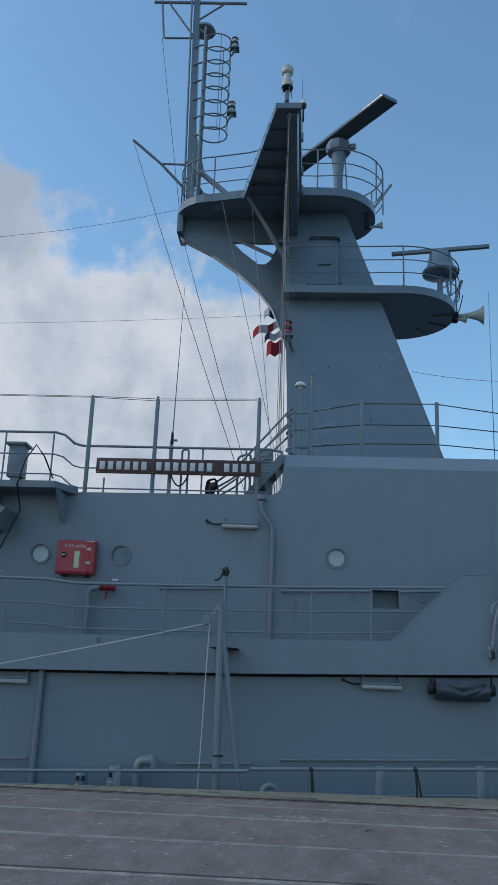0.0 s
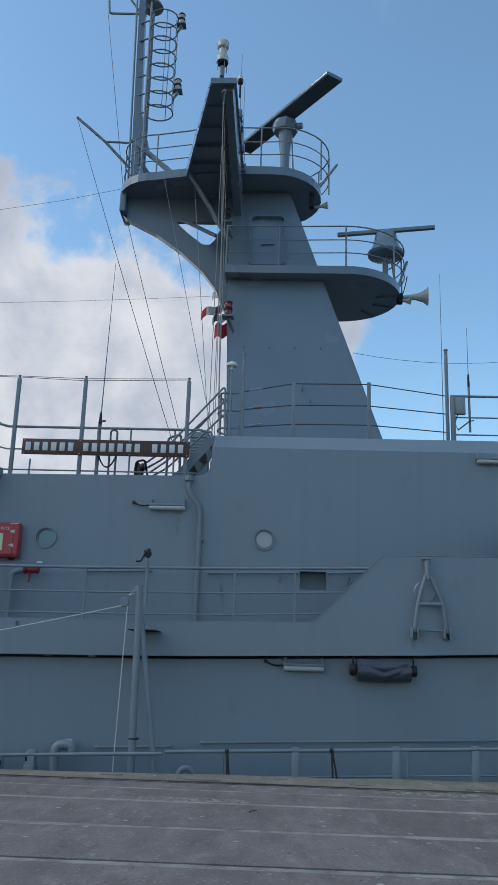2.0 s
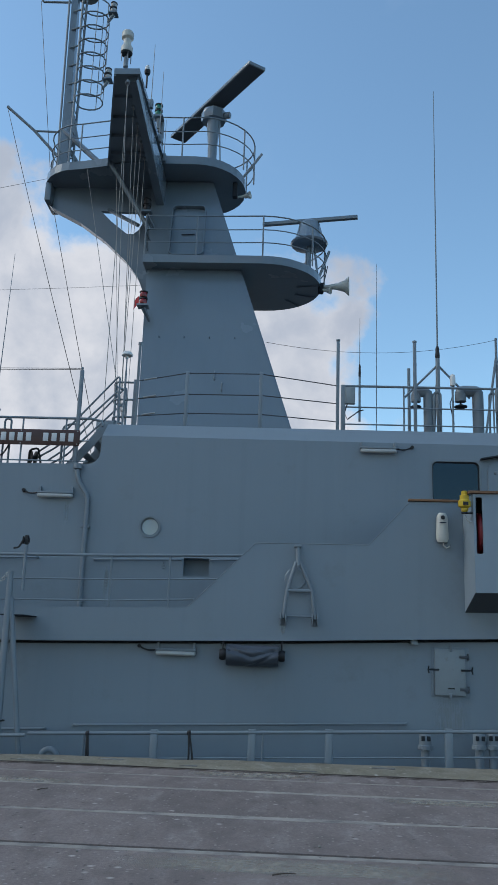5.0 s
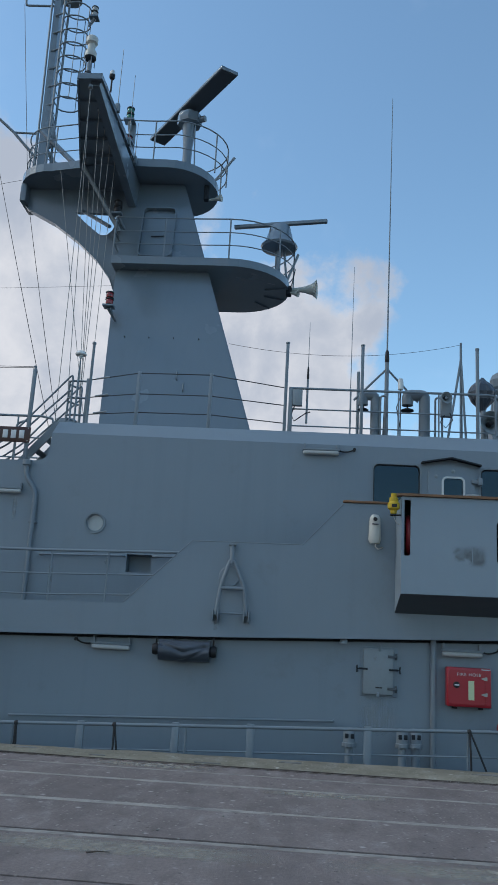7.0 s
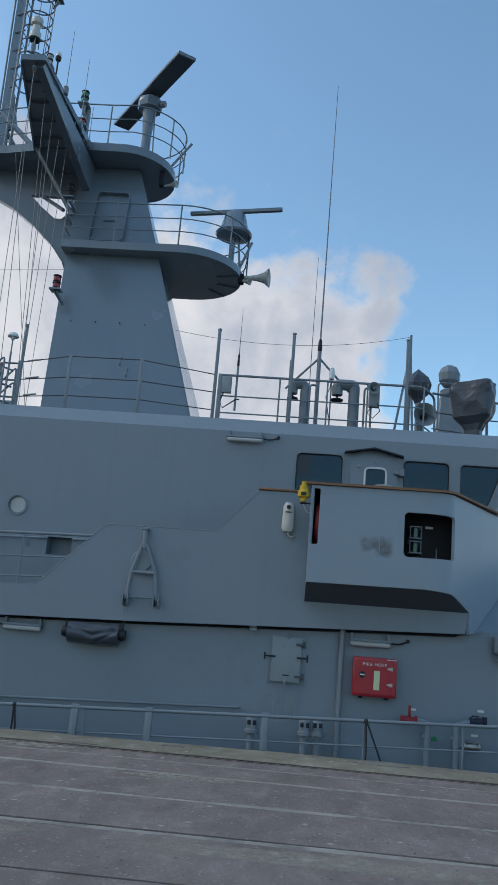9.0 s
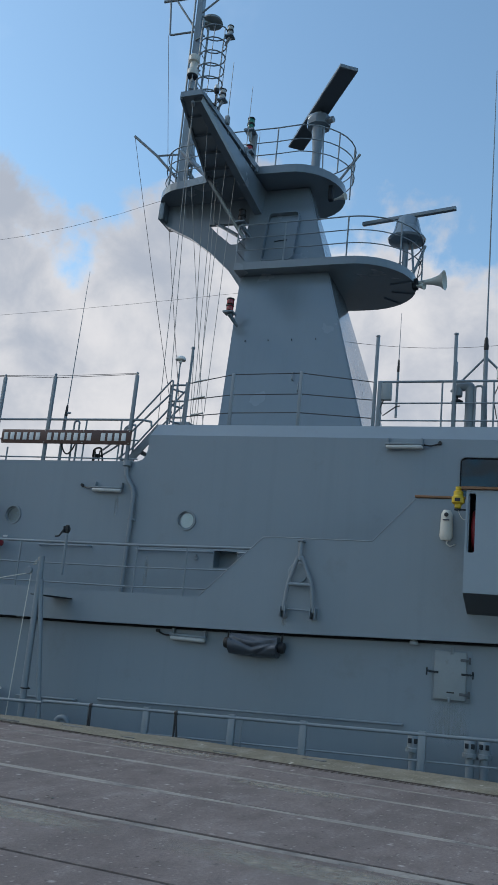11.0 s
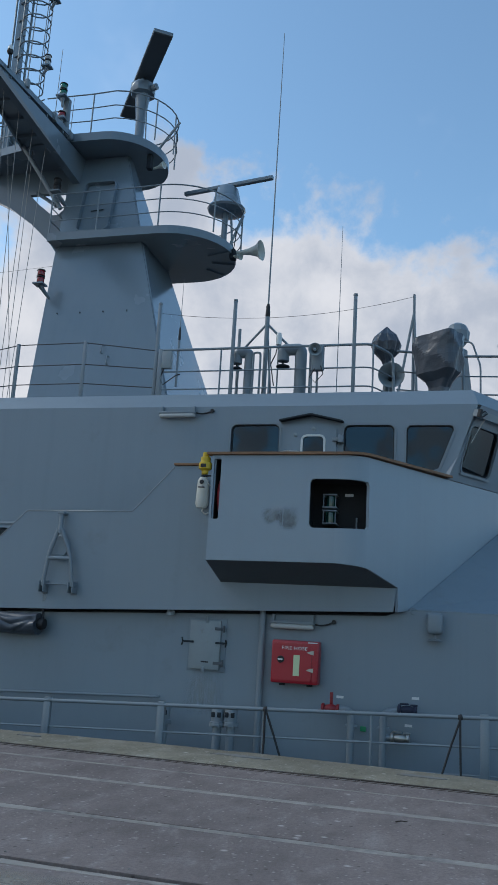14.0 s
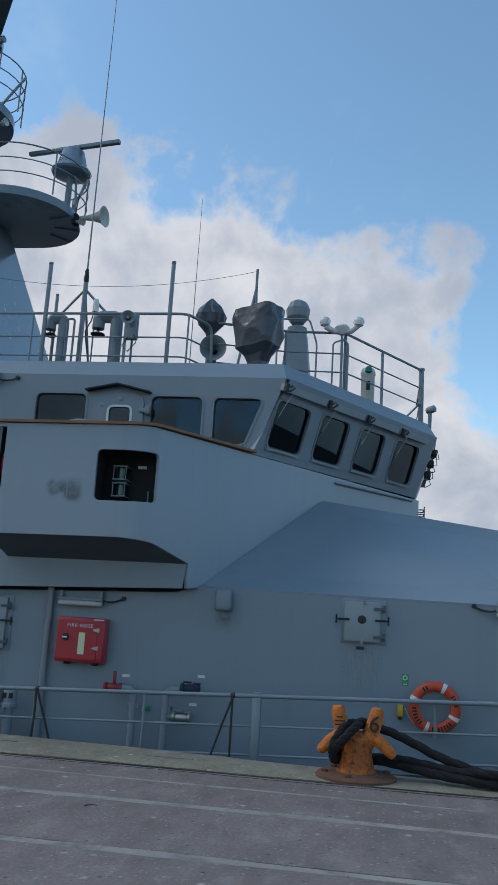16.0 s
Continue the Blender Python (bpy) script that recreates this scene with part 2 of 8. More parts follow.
M_WATER = material("harbour_water", (0.02, 0.032, 0.03), 0.12, spec=0.25, vary=0.2, big_scale=0.5, grain=3, bump=0.6)
CONC = (0.152, 0.134, 0.118)
M_SLABP = material("pale_patched_concrete", (0.235, 0.22, 0.195), 0.85, vary=0.2, big_scale=1.5, grain=40, bump=0.8, stain=(0.14, 0.125, 0.11), stain_amount=0.4)
M_JOINT = material("pale_joint_mortar", (0.37, 0.32, 0.27), 0.85, vary=0.25, big_scale=1.5, grain=30, bump=0.8, stain=(0.17, 0.15, 0.135), stain_amount=0.45)
M_SOIL = material("dark_joint_dirt", (0.065, 0.048, 0.036), 0.95, vary=0.3, big_scale=3, grain=40, bump=0.9)


def concrete(name, base, pale, dark, stretch, flake):
    """Old concrete: broad mottling, hand-sized blotches, aggregate, pale flakes, hair cracks and pits."""
    m = bpy.data.materials.new(name)
    m.use_nodes = True
    n, l = m.node_tree.nodes, m.node_tree.links
    p = n["Principled BSDF"]
    co = n.new("ShaderNodeTexCoord").outputs["Object"]
    mp = n.new("ShaderNodeMapping")
    mp.inputs["Scale"].default_value = stretch
    l.new(co, mp.inputs[0])

    def nz(vec, scale, detail, dist=0.0):
        t = n.new("ShaderNodeTexNoise")
        for key, val in (("Scale", scale), ("Detail", detail), ("Roughness", 0.66), ("Distortion", dist)):
            t.inputs[key].default_value = val
        l.new(vec, t.inputs["Vector"])
        return t.outputs[0]

    def rg(src, lo, hi, a, b):
        r = n.new("ShaderNodeMapRange")
        for i, val in ((1, lo), (2, hi), (3, a), (4, b)):
            r.inputs[i].default_value = val
        l.new(src, r.inputs[0])
        return r.outputs[0]

    def mx(f, a, b):
        x = n.new("ShaderNodeMix")
        x.data_type = "RGBA"
        l.new(f, x.inputs[0])
        for i, c in ((6, a), (7, b)):
            if isinstance(c, tuple):
                x.inputs[i].default_value = (*c, 1)
            else:
                l.new(c, x.inputs[i])
        return x.outputs[2]

    def mul(a, b):
        x = n.new("ShaderNodeMath")
        x.operation = "MULTIPLY"
        l.new(a, x.inputs[0])
        l.new(b, x.inputs[1])
        return x.outputs[0]

    broad, blotch, grain = nz(mp.outputs[0], 0.9, 5.0, 0.4), nz(mp.outputs[0], 4.0, 8.0, 0.3), nz(co, 34.0, 6.0)
    col = mx(rg(broad, 0.32, 0.68, 0.0, 1.0), tuple(c * 0.80 for c in base), tuple(c * 1.16 for c in base))
    col = mx(rg(blotch, 0.50, 0.72, 0.0, 0.65), col, dark)
    col = mx(rg(blotch, 0.46, 0.28, 0.0, 0.55), col, pale)
    col = mx(rg(grain, 0.40, 0.70, 0.0, 0.50), col, tuple(c * 0.5 for c in base))
    for scale, lo, part_, tone in ((26.0, 0.80, 0.8, pale), (11.0, 0.94, flake, tuple(c * 1.25 for c in pale)), (19.0, 0.93, 0.7, tuple(c * 0.35 for c in dark))):
        vo = n.new("ShaderNodeTexVoronoi")
        vo.inputs["Scale"].default_value = scale
        l.new(co, vo.inputs["Vector"])
        sc = n.new("ShaderNodeSeparateColor")
        l.new(vo.outputs["Color"], sc.inputs[0])
        col = mx(mul(rg(vo.outputs["Distance"], 0.12, 0.36, 1.0, 0.0), rg(sc.outputs[0], lo, lo + 0.03, 0.0, part_)), col, tone)
    l.new(col, p.inputs["Base Color"])
    p.inputs["Roughness"].default_value = 0.85
    p.inputs["Specular IOR Level"].default_value = 0.35
    b1_, b2_ = n.new("ShaderNodeBump"), n.new("ShaderNodeBump")
    b1_.inputs["Strength"].default_value, b1_.inputs["Distance"].default_value = 0.6, 0.02
    b2_.inputs["Strength"].default_value, b2_.inputs["Distance"].default_value = 0.8, 0.008
    l.new(blotch, b1_.inputs["Height"])
    l.new(grain, b2_.inputs["Height"])
    l.new(b1_.outputs[0], b2_.inputs["Normal"])
    l.new(b2_.outputs[0], p.inputs["Normal"])
    return m


M_SLAB = concrete("worn_quay_concrete", (0.262, 0.206, 0.180), (0.43, 0.37, 0.325), (0.140, 0.106, 0.09), (1.0, 0.45, 1), 0.95)
M_MOSS = concrete("mossy_kerb_concrete", (0.29, 0.25, 0.18), (0.50, 0.46, 0.38), (0.15, 0.125, 0.07), (1.0, 0.5, 1), 0.95)


def glass(name, tint, rough=0.0, ior=1.52):
    m = bpy.data.materials.new(name)
    m.use_nodes = True
    p = m.node_tree.nodes["Principled BSDF"]
    p.inputs["Base Color"].default_value = (*tint, 1)
    p.inputs["Roughness"].default_value = rough
    p.inputs["Transmission Weight"].default_value = 1.0
    p.inputs["IOR"].default_value = ior
    p.inputs["Specular Tint"].default_value = (0.58, 0.82, 1.0, 1)
    return m


def stain_decal(name, tone, strength, lengthwise, flat=False):
    """Thin dirt: fades out from its middle, broken up by noise."""
    m = bpy.data.materials.new(name)
    m.use_nodes = True
    n, l = m.node_tree.nodes, m.node_tree.links
    p = n["Principled BSDF"]
    p.inputs["Base Color"].default_value = (*tone, 1)
    p.inputs["Roughness"].default_value = 0.8
    co = n.new("ShaderNodeTexCoord")
    mp = n.new("ShaderNodeMapping")
    mp.inputs["Location"].default_value = (-1, -1 if flat else 0, 0 if flat else -1)
    mp.inputs["Scale"].default_value = (2, 2 if flat else 0, 0 if flat else 2)
    l.new(co.outputs["Generated"], mp.inputs[0])
    sp = n.new("ShaderNodeSeparateXYZ")
    l.new(mp.outputs[0], sp.inputs[0])

    def fade(v):
        a, b = n.new("ShaderNodeMath"), n.new("ShaderNodeMapRange")
        a.operation, b.interpolation_type = "ABSOLUTE", "SMOOTHSTEP"
        l.new(v, a.inputs[0])
        l.new(a.outputs[0], b.inputs["Value"])
        b.inputs["From Min"].default_value, b.inputs["From Max"].default_value = 0.1, 1.0
        b.inputs["To Min"].default_value, b.inputs["To Max"].default_value = 1.0, 0.0
        return b.outputs[0]

    g = n.new("ShaderNodeMath")
    g.operation = "MULTIPLY"
    l.new(fade(sp.outputs[0]), g.inputs[0])
    l.new(fade(sp.outputs[1 if flat else 2]), g.inputs[1])
    t = n.new("ShaderNodeTexNoise")
    t.inputs["Scale"].default_value, t.inputs["Detail"].default_value = 9.0, 6.0
    mp2 = n.new("ShaderNodeMapping")
    mp2.inputs["Scale"].default_value = (3, 3, 0.35) if lengthwise else (1, 1, 1)
    l.new(co.outputs["Object"], mp2.inputs[0])
    l.new(mp2.outputs[0], t.inputs["Vector"])
    r = n.new("ShaderNodeMapRange")
    r.inputs[1].default_value, r.inputs[2].default_value, r.inputs[4].default_value = 0.25, 0.7, strength
    l.new(t.outputs[0], r.inputs[0])
    k = n.new("ShaderNodeMath")
    k.operation, k.use_clamp = "MULTIPLY", True
    l.new(r.outputs[0], k.inputs[0])
    k2 = n.new("ShaderNodeMath")
    k2.operation, k2.use_clamp = "MULTIPLY", True
    l.new(g.outputs[0], k2.inputs[0])
    k2.inputs[1].default_value = 1.8
    l.new(k2.outputs[0], k.inputs[1])
    l.new(k.outputs[0], p.inputs["Alpha"])
    return m


M_RUSTRUN = stain_decal("rust_run", (0.17, 0.105, 0.06), 0.32, True)
M_GRIME = stain_decal("grimy_smudge", (0.19, 0.18, 0.16), 0.30, False)
M_SALT = stain_decal("pale_salt_run", (0.40, 0.42, 0.42), 0.22, True)
M_PATCH = stain_decal("pale_worn_concrete", (0.43, 0.375, 0.30), 0.75, False, True)
M_CLEAR = glass("clear_porthole_glass", (0.96, 0.98, 0.97))
M_GLASS = glass("tinted_window_glass", (0.02, 0.03, 0.034), ior=1.6)


# ---------------------------------------------------------------- mesh helpers
def V(*c):
    return Vector(c)


PLACE = {}


def thing(name, at, label, category, group="", kind=""):
    """An Empty at the thing's base."""
    ob = new(name)
    ob.empty_display_size = 0.1
    ob.location = at
    PLACE[ob.name] = Matrix.Translation(at)
    return tagged(ob, label, category, group, kind)


def finish(ob, bm, mat, smooth):
    bmesh.ops.recalc_face_normals(bm, faces=bm.faces)
    bm.to_mesh(ob.data)
    bm.free()
    for m in (mat if isinstance(mat, (list, tuple)) else [mat]):
        ob.data.materials.append(m)
    if smooth:
        for p in ob.data.polygons:
            p.use_smooth = True
        ob.data.set_sharp_from_angle(angle=radians(38))
    return ob


def part(name, bm, mat, parent, label="", smooth=True):
    """Links a bmesh as one mesh object under a thing or a part."""
    ob = new(name, bpy.data.meshes.new(name))
    finish(ob, bm, mat, smooth)
    ob.parent = parent
    ob.matrix_parent_inverse = PLACE.get(parent.name, Matrix.Identity(4)).inverted()
    return tagged(ob, label)


def solo(name, bm, mat, label, category, group="", kind="", smooth=True):
    """A thing that is one mesh."""
    ob = new(name, bpy.data.meshes.new(name))
    finish(ob, bm, mat, smooth)
    return tagged(ob, label, category, group, kind)


def B():
    return bmesh.new()


def box(bm, x0, x1, y0, y1, z0, z1, bevel=0.0, m=None, seg=2):
    r = bmesh.ops.create_cube(bm, size=1.0)
    vs = r["verts"]
    bmesh.ops.scale(bm, vec=(x1 - x0, y1 - y0, z1 - z0), verts=vs)
    bmesh.ops.translate(bm, vec=((x0 + x1) / 2, (y0 + y1) / 2, (z0 + z1) / 2), verts=vs)
    if bevel:
        es = list({e for v in vs for e in v.link_edges})
        out = bmesh.ops.bevel(bm, geom=es, offset=bevel, segments=seg, affect="EDGES", profile=0.5)
        vs = list({v for f in out["faces"] for v in f.verts} | {v for v in vs if v.is_valid})
    if m is not None:
        bmesh.ops.transform(bm, matrix=m, verts=[v for v in vs if v.is_valid])
    return bm


def tube(bm, pts, r, n=8, r1=None, closed=False):
    """A round bar along a line of points; r1: its radius at the end."""
    pts = [Vector(p) for p in pts]
    k = len(pts)
    rows = []
    ref = None
    for i, p in enumerate(pts):
        if closed:
            t = pts[(i + 1) % k] - pts[i - 1]
        else:
            t = (pts[min(i + 1, k - 1)] - pts[max(i - 1, 0)])
        t = t.normalized()
        if ref is None:
            ref = V(0, 0, 1) if abs(t.z) < 0.9 else V(1, 0, 0)
        a = t.cross(ref)
        if a.length < 1e-4:
            a = t.cross(V(0.3, 0.9, 0.1))
        a.normalize()
        b = a.cross(t).normalized()
        ref = b
        rad = r if r1 is None else r + (r1 - r) * i / (k - 1)
        rows.append([bm.verts.new(p + rad * (math.cos(j * 2 * math.pi / n) * a + math.sin(j * 2 * math.pi / n) * b)) for j in range(n)])
    for i in range(k if closed else k - 1):
        p, q = rows[i], rows[(i + 1) % k]
        for j in range(n):
            bm.faces.new((p[j], p[(j + 1) % n], q[(j + 1) % n], q[j]))
    if not closed:
        bm.faces.new(rows[0][::-1])
        bm.faces.new(rows[-1])
    return bm


def bend(pts, r=0.12, n=4):
    """Rounds the corners of a line of points."""
    pts = [Vector(p) for p in pts]
    out = [pts[0]]
    for a, b, c in zip(pts, pts[1:], pts[2:]):
        d0, d1 = (a - b), (c - b)
        k = min(r, d0.length * 0.45, d1.length * 0.45)
        p, q = b + d0.normalized() * k, b + d1.normalized() * k
        for i in range(n + 1):
            t = i / n
            out.append((1 - t) ** 2 * p + 2 * t * (1 - t) * b + t * t * q)
    return out + [pts[-1]]


def sag(a, b, drop, n=12):
    a, b = Vector(a), Vector(b)
    return [a.lerp(b, i / n) - V(0, 0, drop * 4 * (i / n) * (1 - i / n)) for i in range(n + 1)]


def lathe(bm, profile, at, axis=(0, 0, 1), n=20):
    """A turned body: rows of (radius, height) along the axis from a place."""
    q = Vector(axis).normalized().to_track_quat("Z", "Y").to_matrix()
    at = Vector(at)
    rows = []
    for r, h in profile:
        if r < 1e-5:
            rows.append([bm.verts.new(at + q @ V(0, 0, h))])
        else:
            rows.append([bm.verts.new(at + q @ V(r * math.cos(k * 2 * math.pi / n), r * math.sin(k * 2 * math.pi / n), h)) for k in range(n)])
    for p, w in zip(rows, rows[1:]):
        for k in range(n):
            a, b = p[k % len(p)], p[(k + 1) % len(p)]
            c, d = w[(k + 1) % len(w)], w[k % len(w)]
            f = [v for i, v in enumerate((a, b, c, d)) if v not in (a, b, c, d)[:i]]
            if len(f) > 2:
                bm.faces.new(f)
    for p, turn in ((rows[0], -1), (rows[-1], 1)):
        if len(p) > 2:
            bm.faces.new(p[::turn])
    return bm


def rrect(x0, z0, x1, z1, r=0.08, n=4):
    out = []
    for cx, cz, a0 in ((x1 - r, z1 - r, 0), (x0 + r, z1 - r, 90), (x0 + r, z0 + r, 180), (x1 - r, z0 + r, 270)):
        out += [(cx + r * math.cos(radians(a0 + 90 * k / n)), cz + r * math.sin(radians(a0 + 90 * k / n))) for k in range(n + 1)]
    return out


def circle(x, z, r, n=24):
    return [(x + r * math.cos(2 * math.pi * k / n), z + r * math.sin(2 * math.pi * k / n)) for k in range(n)]


def plate(bm, outer, holes=(), o=(0, 0, 0), u=(1, 0, 0), v=(0, 0, 1), depth=(0, 1, 0), t=0.06):
    """A flat plate with openings: outline and holes in (u, v) from o, of thickness t along depth."""
    o, u, v, d = Vector(o), Vector(u), Vector(v), Vector(depth).normalized() * t
    edges, back = [], {}
    for loop in (outer, *holes):
        f = [bm.verts.new(o + u * a + v * b) for a, b in loop]
        g = [bm.verts.new(p.co + d) for p in f]
        back.update(zip(f, g))
        for i in range(len(f)):
            j = (i + 1) % len(f)
            edges.append(bm.edges.new((f[i], f[j])))
            bm.faces.new((f[i], f[j], g[j], g[i]))
    got = bmesh.ops.triangle_fill(bm, use_beauty=True, use_dissolve=False, edges=edges)
    for f in [x for x in got["geom"] if isinstance(x, bmesh.types.BMFace)]:
        bm.faces.new([back[p] for p in f.verts][::-1])
    return bm


def prism(bm, poly, a, b):
    """A body between two outlines of equal length, given as 3D points."""
    p, q = [bm.verts.new(c) for c in a], [bm.verts.new(c) for c in b]
    n = len(p)
    bm.faces.new(p)
    bm.faces.new(q[::-1])
    for i in range(n):
        bm.faces.new((p[i], p[(i + 1) % n], q[(i + 1) % n], q[i]))
    return bm


def slabz(bm, poly, z0, z1):
    return prism(bm, None, [(x, y, z0) for x, y in poly], [(x, y, z1) for x, y in poly])


def bodyxz(bm, poly, y0, y1):
    return prism(bm, None, [(x, y0, z) for x, z in poly], [(x, y1, z) for x, z in poly])


def frame_ring(bm, loop, w, o, u, v, out, t):
    """A raised rim round an opening: the loop, widened by w, standing t proud along out."""
    cx, cz = sum(a for a, b in loop) / len(loop), sum(b for a, b in loop) / len(loop)
    big = []
    k = len(loop)
    for i in range(k):
        a, b, c = Vector(loop[i - 1]), Vector(loop[i]), Vector(loop[(i + 1) % k])
        tang = (c - a).normalized()
        nrm = Vector((tang.y, -tang.x))
        if (b - Vector((cx, cz))).dot(nrm) < 0:
            nrm = -nrm
        big.append(tuple(b + nrm * w))
    return plate(bm, big, [loop], o, u, v, out, t)


def lettering(text, size, m, mat, parent, depth=0.004, name="lettering", spacing=1.0):
    cu = bpy.data.curves.new(name, "FONT")
    cu.body, cu.size, cu.extrude, cu.align_x, cu.align_y = text, size, depth, "CENTER", "CENTER"
    cu.space_character = spacing
    tmp = new("tmp_text", cu)
    me = bpy.data.meshes.new_from_object(tmp.evaluated_get(bpy.context.evaluated_depsgraph_get()))
    bpy.data.objects.remove(tmp)
    me.transform(m)
    me.name = name
    me.materials.clear()
    me.materials.append(mat)
    ob = new(name, me)
    ob.parent = parent
    ob.matrix_parent_inverse = PLACE.get(parent.name, Matrix.Identity(4)).inverted()
    return ob


FACE = pose(0, 0, 0, 90, 0, 0)      # turns what lies flat to face the quay

# ---------------------------------------------------------------- quay and water
def edge_y(x):
    """The worn outer line of the quay."""
    pts = ((-60, 11.6), (-4, 11.6), (0, 12.0), (3, 12.25), (6, 12.42), (8, 12.42), (10, 12.2), (12.5, 11.95), (16, 11.9), (60, 11.9))
    for (x0, y0), (x1, y1) in zip(pts, pts[1:]):
        if x0 <= x <= x1:
            return y0 + (y1 - y0) * (x - x0) / (x1 - x0)


bm = B()
box(bm, -1500, 1500, -1500, 2500, -3.4, -3.2)
solo("water", bm, M_WATER, "dark harbour water below the quay", "water", kind="structure", smooth=False)
quay = thing("ground", (4, 5, 0), "concrete quay of long slabs with pale joints", "quay", kind="structure")
bm = B()
box(bm, -60, 60, -60, 11.0, -4.0, -0.035)
part("bedding", bm, M_SOIL, quay, smooth=False)
# the kerb strip along the edge: rounded, mossy, a little uneven
bm = B()
rows = []
xs = [-60, -30, -15] + [-9 + 0.25 * i for i in range(105)] + [25, 40, 60]
for x in xs:
    ey = edge_y(x) + 0.04 * noise.noise(V(x * 0.9, 0, 3)) + 0.025 * noise.noise(V(x * 3.1, 1, 3))
    h = lambda k: 0.012 * noise.noise(V(x * 1.3, k * 2.0, 7))
    rows.append([bm.verts.new(c) for c in ((x, 11.245, -0.3), (x, 11.245 + 0.02 * noise.noise(V(x * 2.2, 5, 1)), -0.012), (x, 11.27 + 0.03 * noise.noise(V(x * 2.2, 5, 1)), 0.0 + h(0)), (x, 11.6 if ey > 11.8 else 11.4, 0.005 + h(1)), (x, ey - 0.10, 0.0 + h(2)), (x, ey - 0.03, -0.03), (x, ey, -0.11), (x, ey, -4))])
for p, q in zip(rows, rows[1:]):
    for i in range(len(p) - 1):
        bm.faces.new((p[i], p[i + 1], q[i + 1], q[i]))
part("kerb", bm, M_MOSS, quay, "mossy worn concrete kerb")
# crumbled rusty dirt along the kerb joint
for y, w0, keep, seed in ((11.22, 0.05, 0.9, 1), (11.10, 0.03, -0.3, 5)):
    bm = B()
    vs = []
    for i in range(240):
        x = -8 + 0.1 * i
        w = max(0.0005, w0 * (keep + 1.6 * noise.noise(V(x * 0.8, seed, 0)) + 1.2 * noise.noise(V(x * 4.5, seed, 2))))
        c = y + 0.04 * noise.noise(V(x * 0.5, seed, 4))
        vs.append([bm.verts.new((x, c - w * 0.5, 0.004)), bm.verts.new((x, c + w * 0.5, 0.005)), bm.verts.new((x, c + w * 0.5, -0.02)), bm.verts.new((x, c - w * 0.5, -0.02))])
    for p, q in zip(vs, vs[1:]):
        for k in range(4):
            bm.faces.new((p[k], p[(k + 1) % 4], q[(k + 1) % 4], q[k]))
    part("joint_dirt", bm, M_SOIL, quay, "rusty brown dirt in the kerb joint", smooth=False)
# pale mortar lying in the long joints
LINES = (11.2, 9.72, 8.42, 7.12, 5.82, 4.5, 3.2, 1.9, 0.6, -0.7, -2.0, -3.3, -4.6, -5.9, -7.2)
for y in (10.55, 9.72, 8.36, 7.02):
    bm = B()
    vs = []
    for i in range(121):
        x = -10 + 0.22 * i
        w = (0.028 if y < 10 else 0.006) + 0.036 * noise.noise(V(x * 0.7, y, 0)) + 0.018 * noise.noise(V(x * 5, y, 2))
        vs.append((bm.verts.new((x, y + 0.03 - max(0.001, w) - 0.03, 0.002)), bm.verts.new((x, y + 0.03 + max(0.001, w) * 0.8, 0.004))))
    for (p, q), (r, s) in zip(vs, vs[1:]):
        bm.faces.new((p, r, s, q))
    r = bmesh.ops.extrude_face_region(bm, geom=list(bm.faces))
    bmesh.ops.translate(bm, vec=(0, 0, -0.03), verts=[v for v in r["geom"] if isinstance(v, bmesh.types.BMVert)])
    part("joint_mortar", bm, M_JOINT, quay, "pale mortar in a joint")

# ---------------------------------------------------------------- ship: hull, deckhouse, bridge
YW, YB, YU, YR = 14.52, 14.305, 15.35, 13.43
ship = thing("ship", (4, 20, -3), "grey patrol ship moored along the quay", "ship")


def rail_z(x):
    return 0.115 + 0.0405 * x


def deck_z(x):
    return rail_z(x) - 1.0


# hull side and main deck
bm = B()
prism(bm, None, [(-30, 13.3, -3.6), (-30, 13.3, deck_z(-30)), (-30, 27, deck_z(-30)), (-30, 27, -3.6)],
      [(24, 13.3, -3.6), (24, 13.3, deck_z(24)), (24, 27, deck_z(24)), (24, 27, -3.6)])
part("hull", bm, M_SHIP, ship, smooth=False)
# lower side wall
bm = B()
bodyxz(bm, [(-30, -2.2), (24, -1.2), (24, 1.75), (13, 1.79), (8.9, 1.83), (8.60, 1.715), (5.5, 1.595), (3.4, 1.505), (-0.4, 1.385), (-4.5, 1.315), (-8, 1.265), (-30, 1.155)], YW, YW + 0.1)
part("lower_side_wall", bm, M_SHIP, ship, smooth=False)
# bulwark of the gallery deck, stepped up to the bridge wing
bm = B()
low_edge = [(-30, 1.2), (-8, 1.31), (-4.5, 1.36), (-0.4, 1.43), (3.4, 1.55), (5.5, 1.64), (8.72, 1.77)]
outline = low_edge + [(8.76, 2.1), (6.17, 2.085), (6.17, 3.84), (5.32, 3.83), (4.66, 3.105), (2.83, 3.085), (1.75, 2.01), (-0.9, 1.95), (-30, 1.9)]
plate(bm, outline, (), (0, YB, 0), t=0.05)
part("gallery_bulwark", bm, M_SHIP, ship, smooth=False)
# dark sheet behind an added gap: draws the shade line under the bulwark
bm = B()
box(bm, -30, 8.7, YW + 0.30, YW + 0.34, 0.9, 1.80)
part("gap_lining", bm, M_DARKGREY, ship, smooth=False)
bm = B()
slabz(bm, [(-30, YB + 0.055), (8.66, YB + 0.055), (9.1, YU - 0.02), (-30, YU - 0.02)], 1.80, 1.86)
part("gallery_deck", bm, M_DARK, ship, "dark anti-slip deck", smooth=False)
# weld lines where the bulwark plates meet
bm = B()
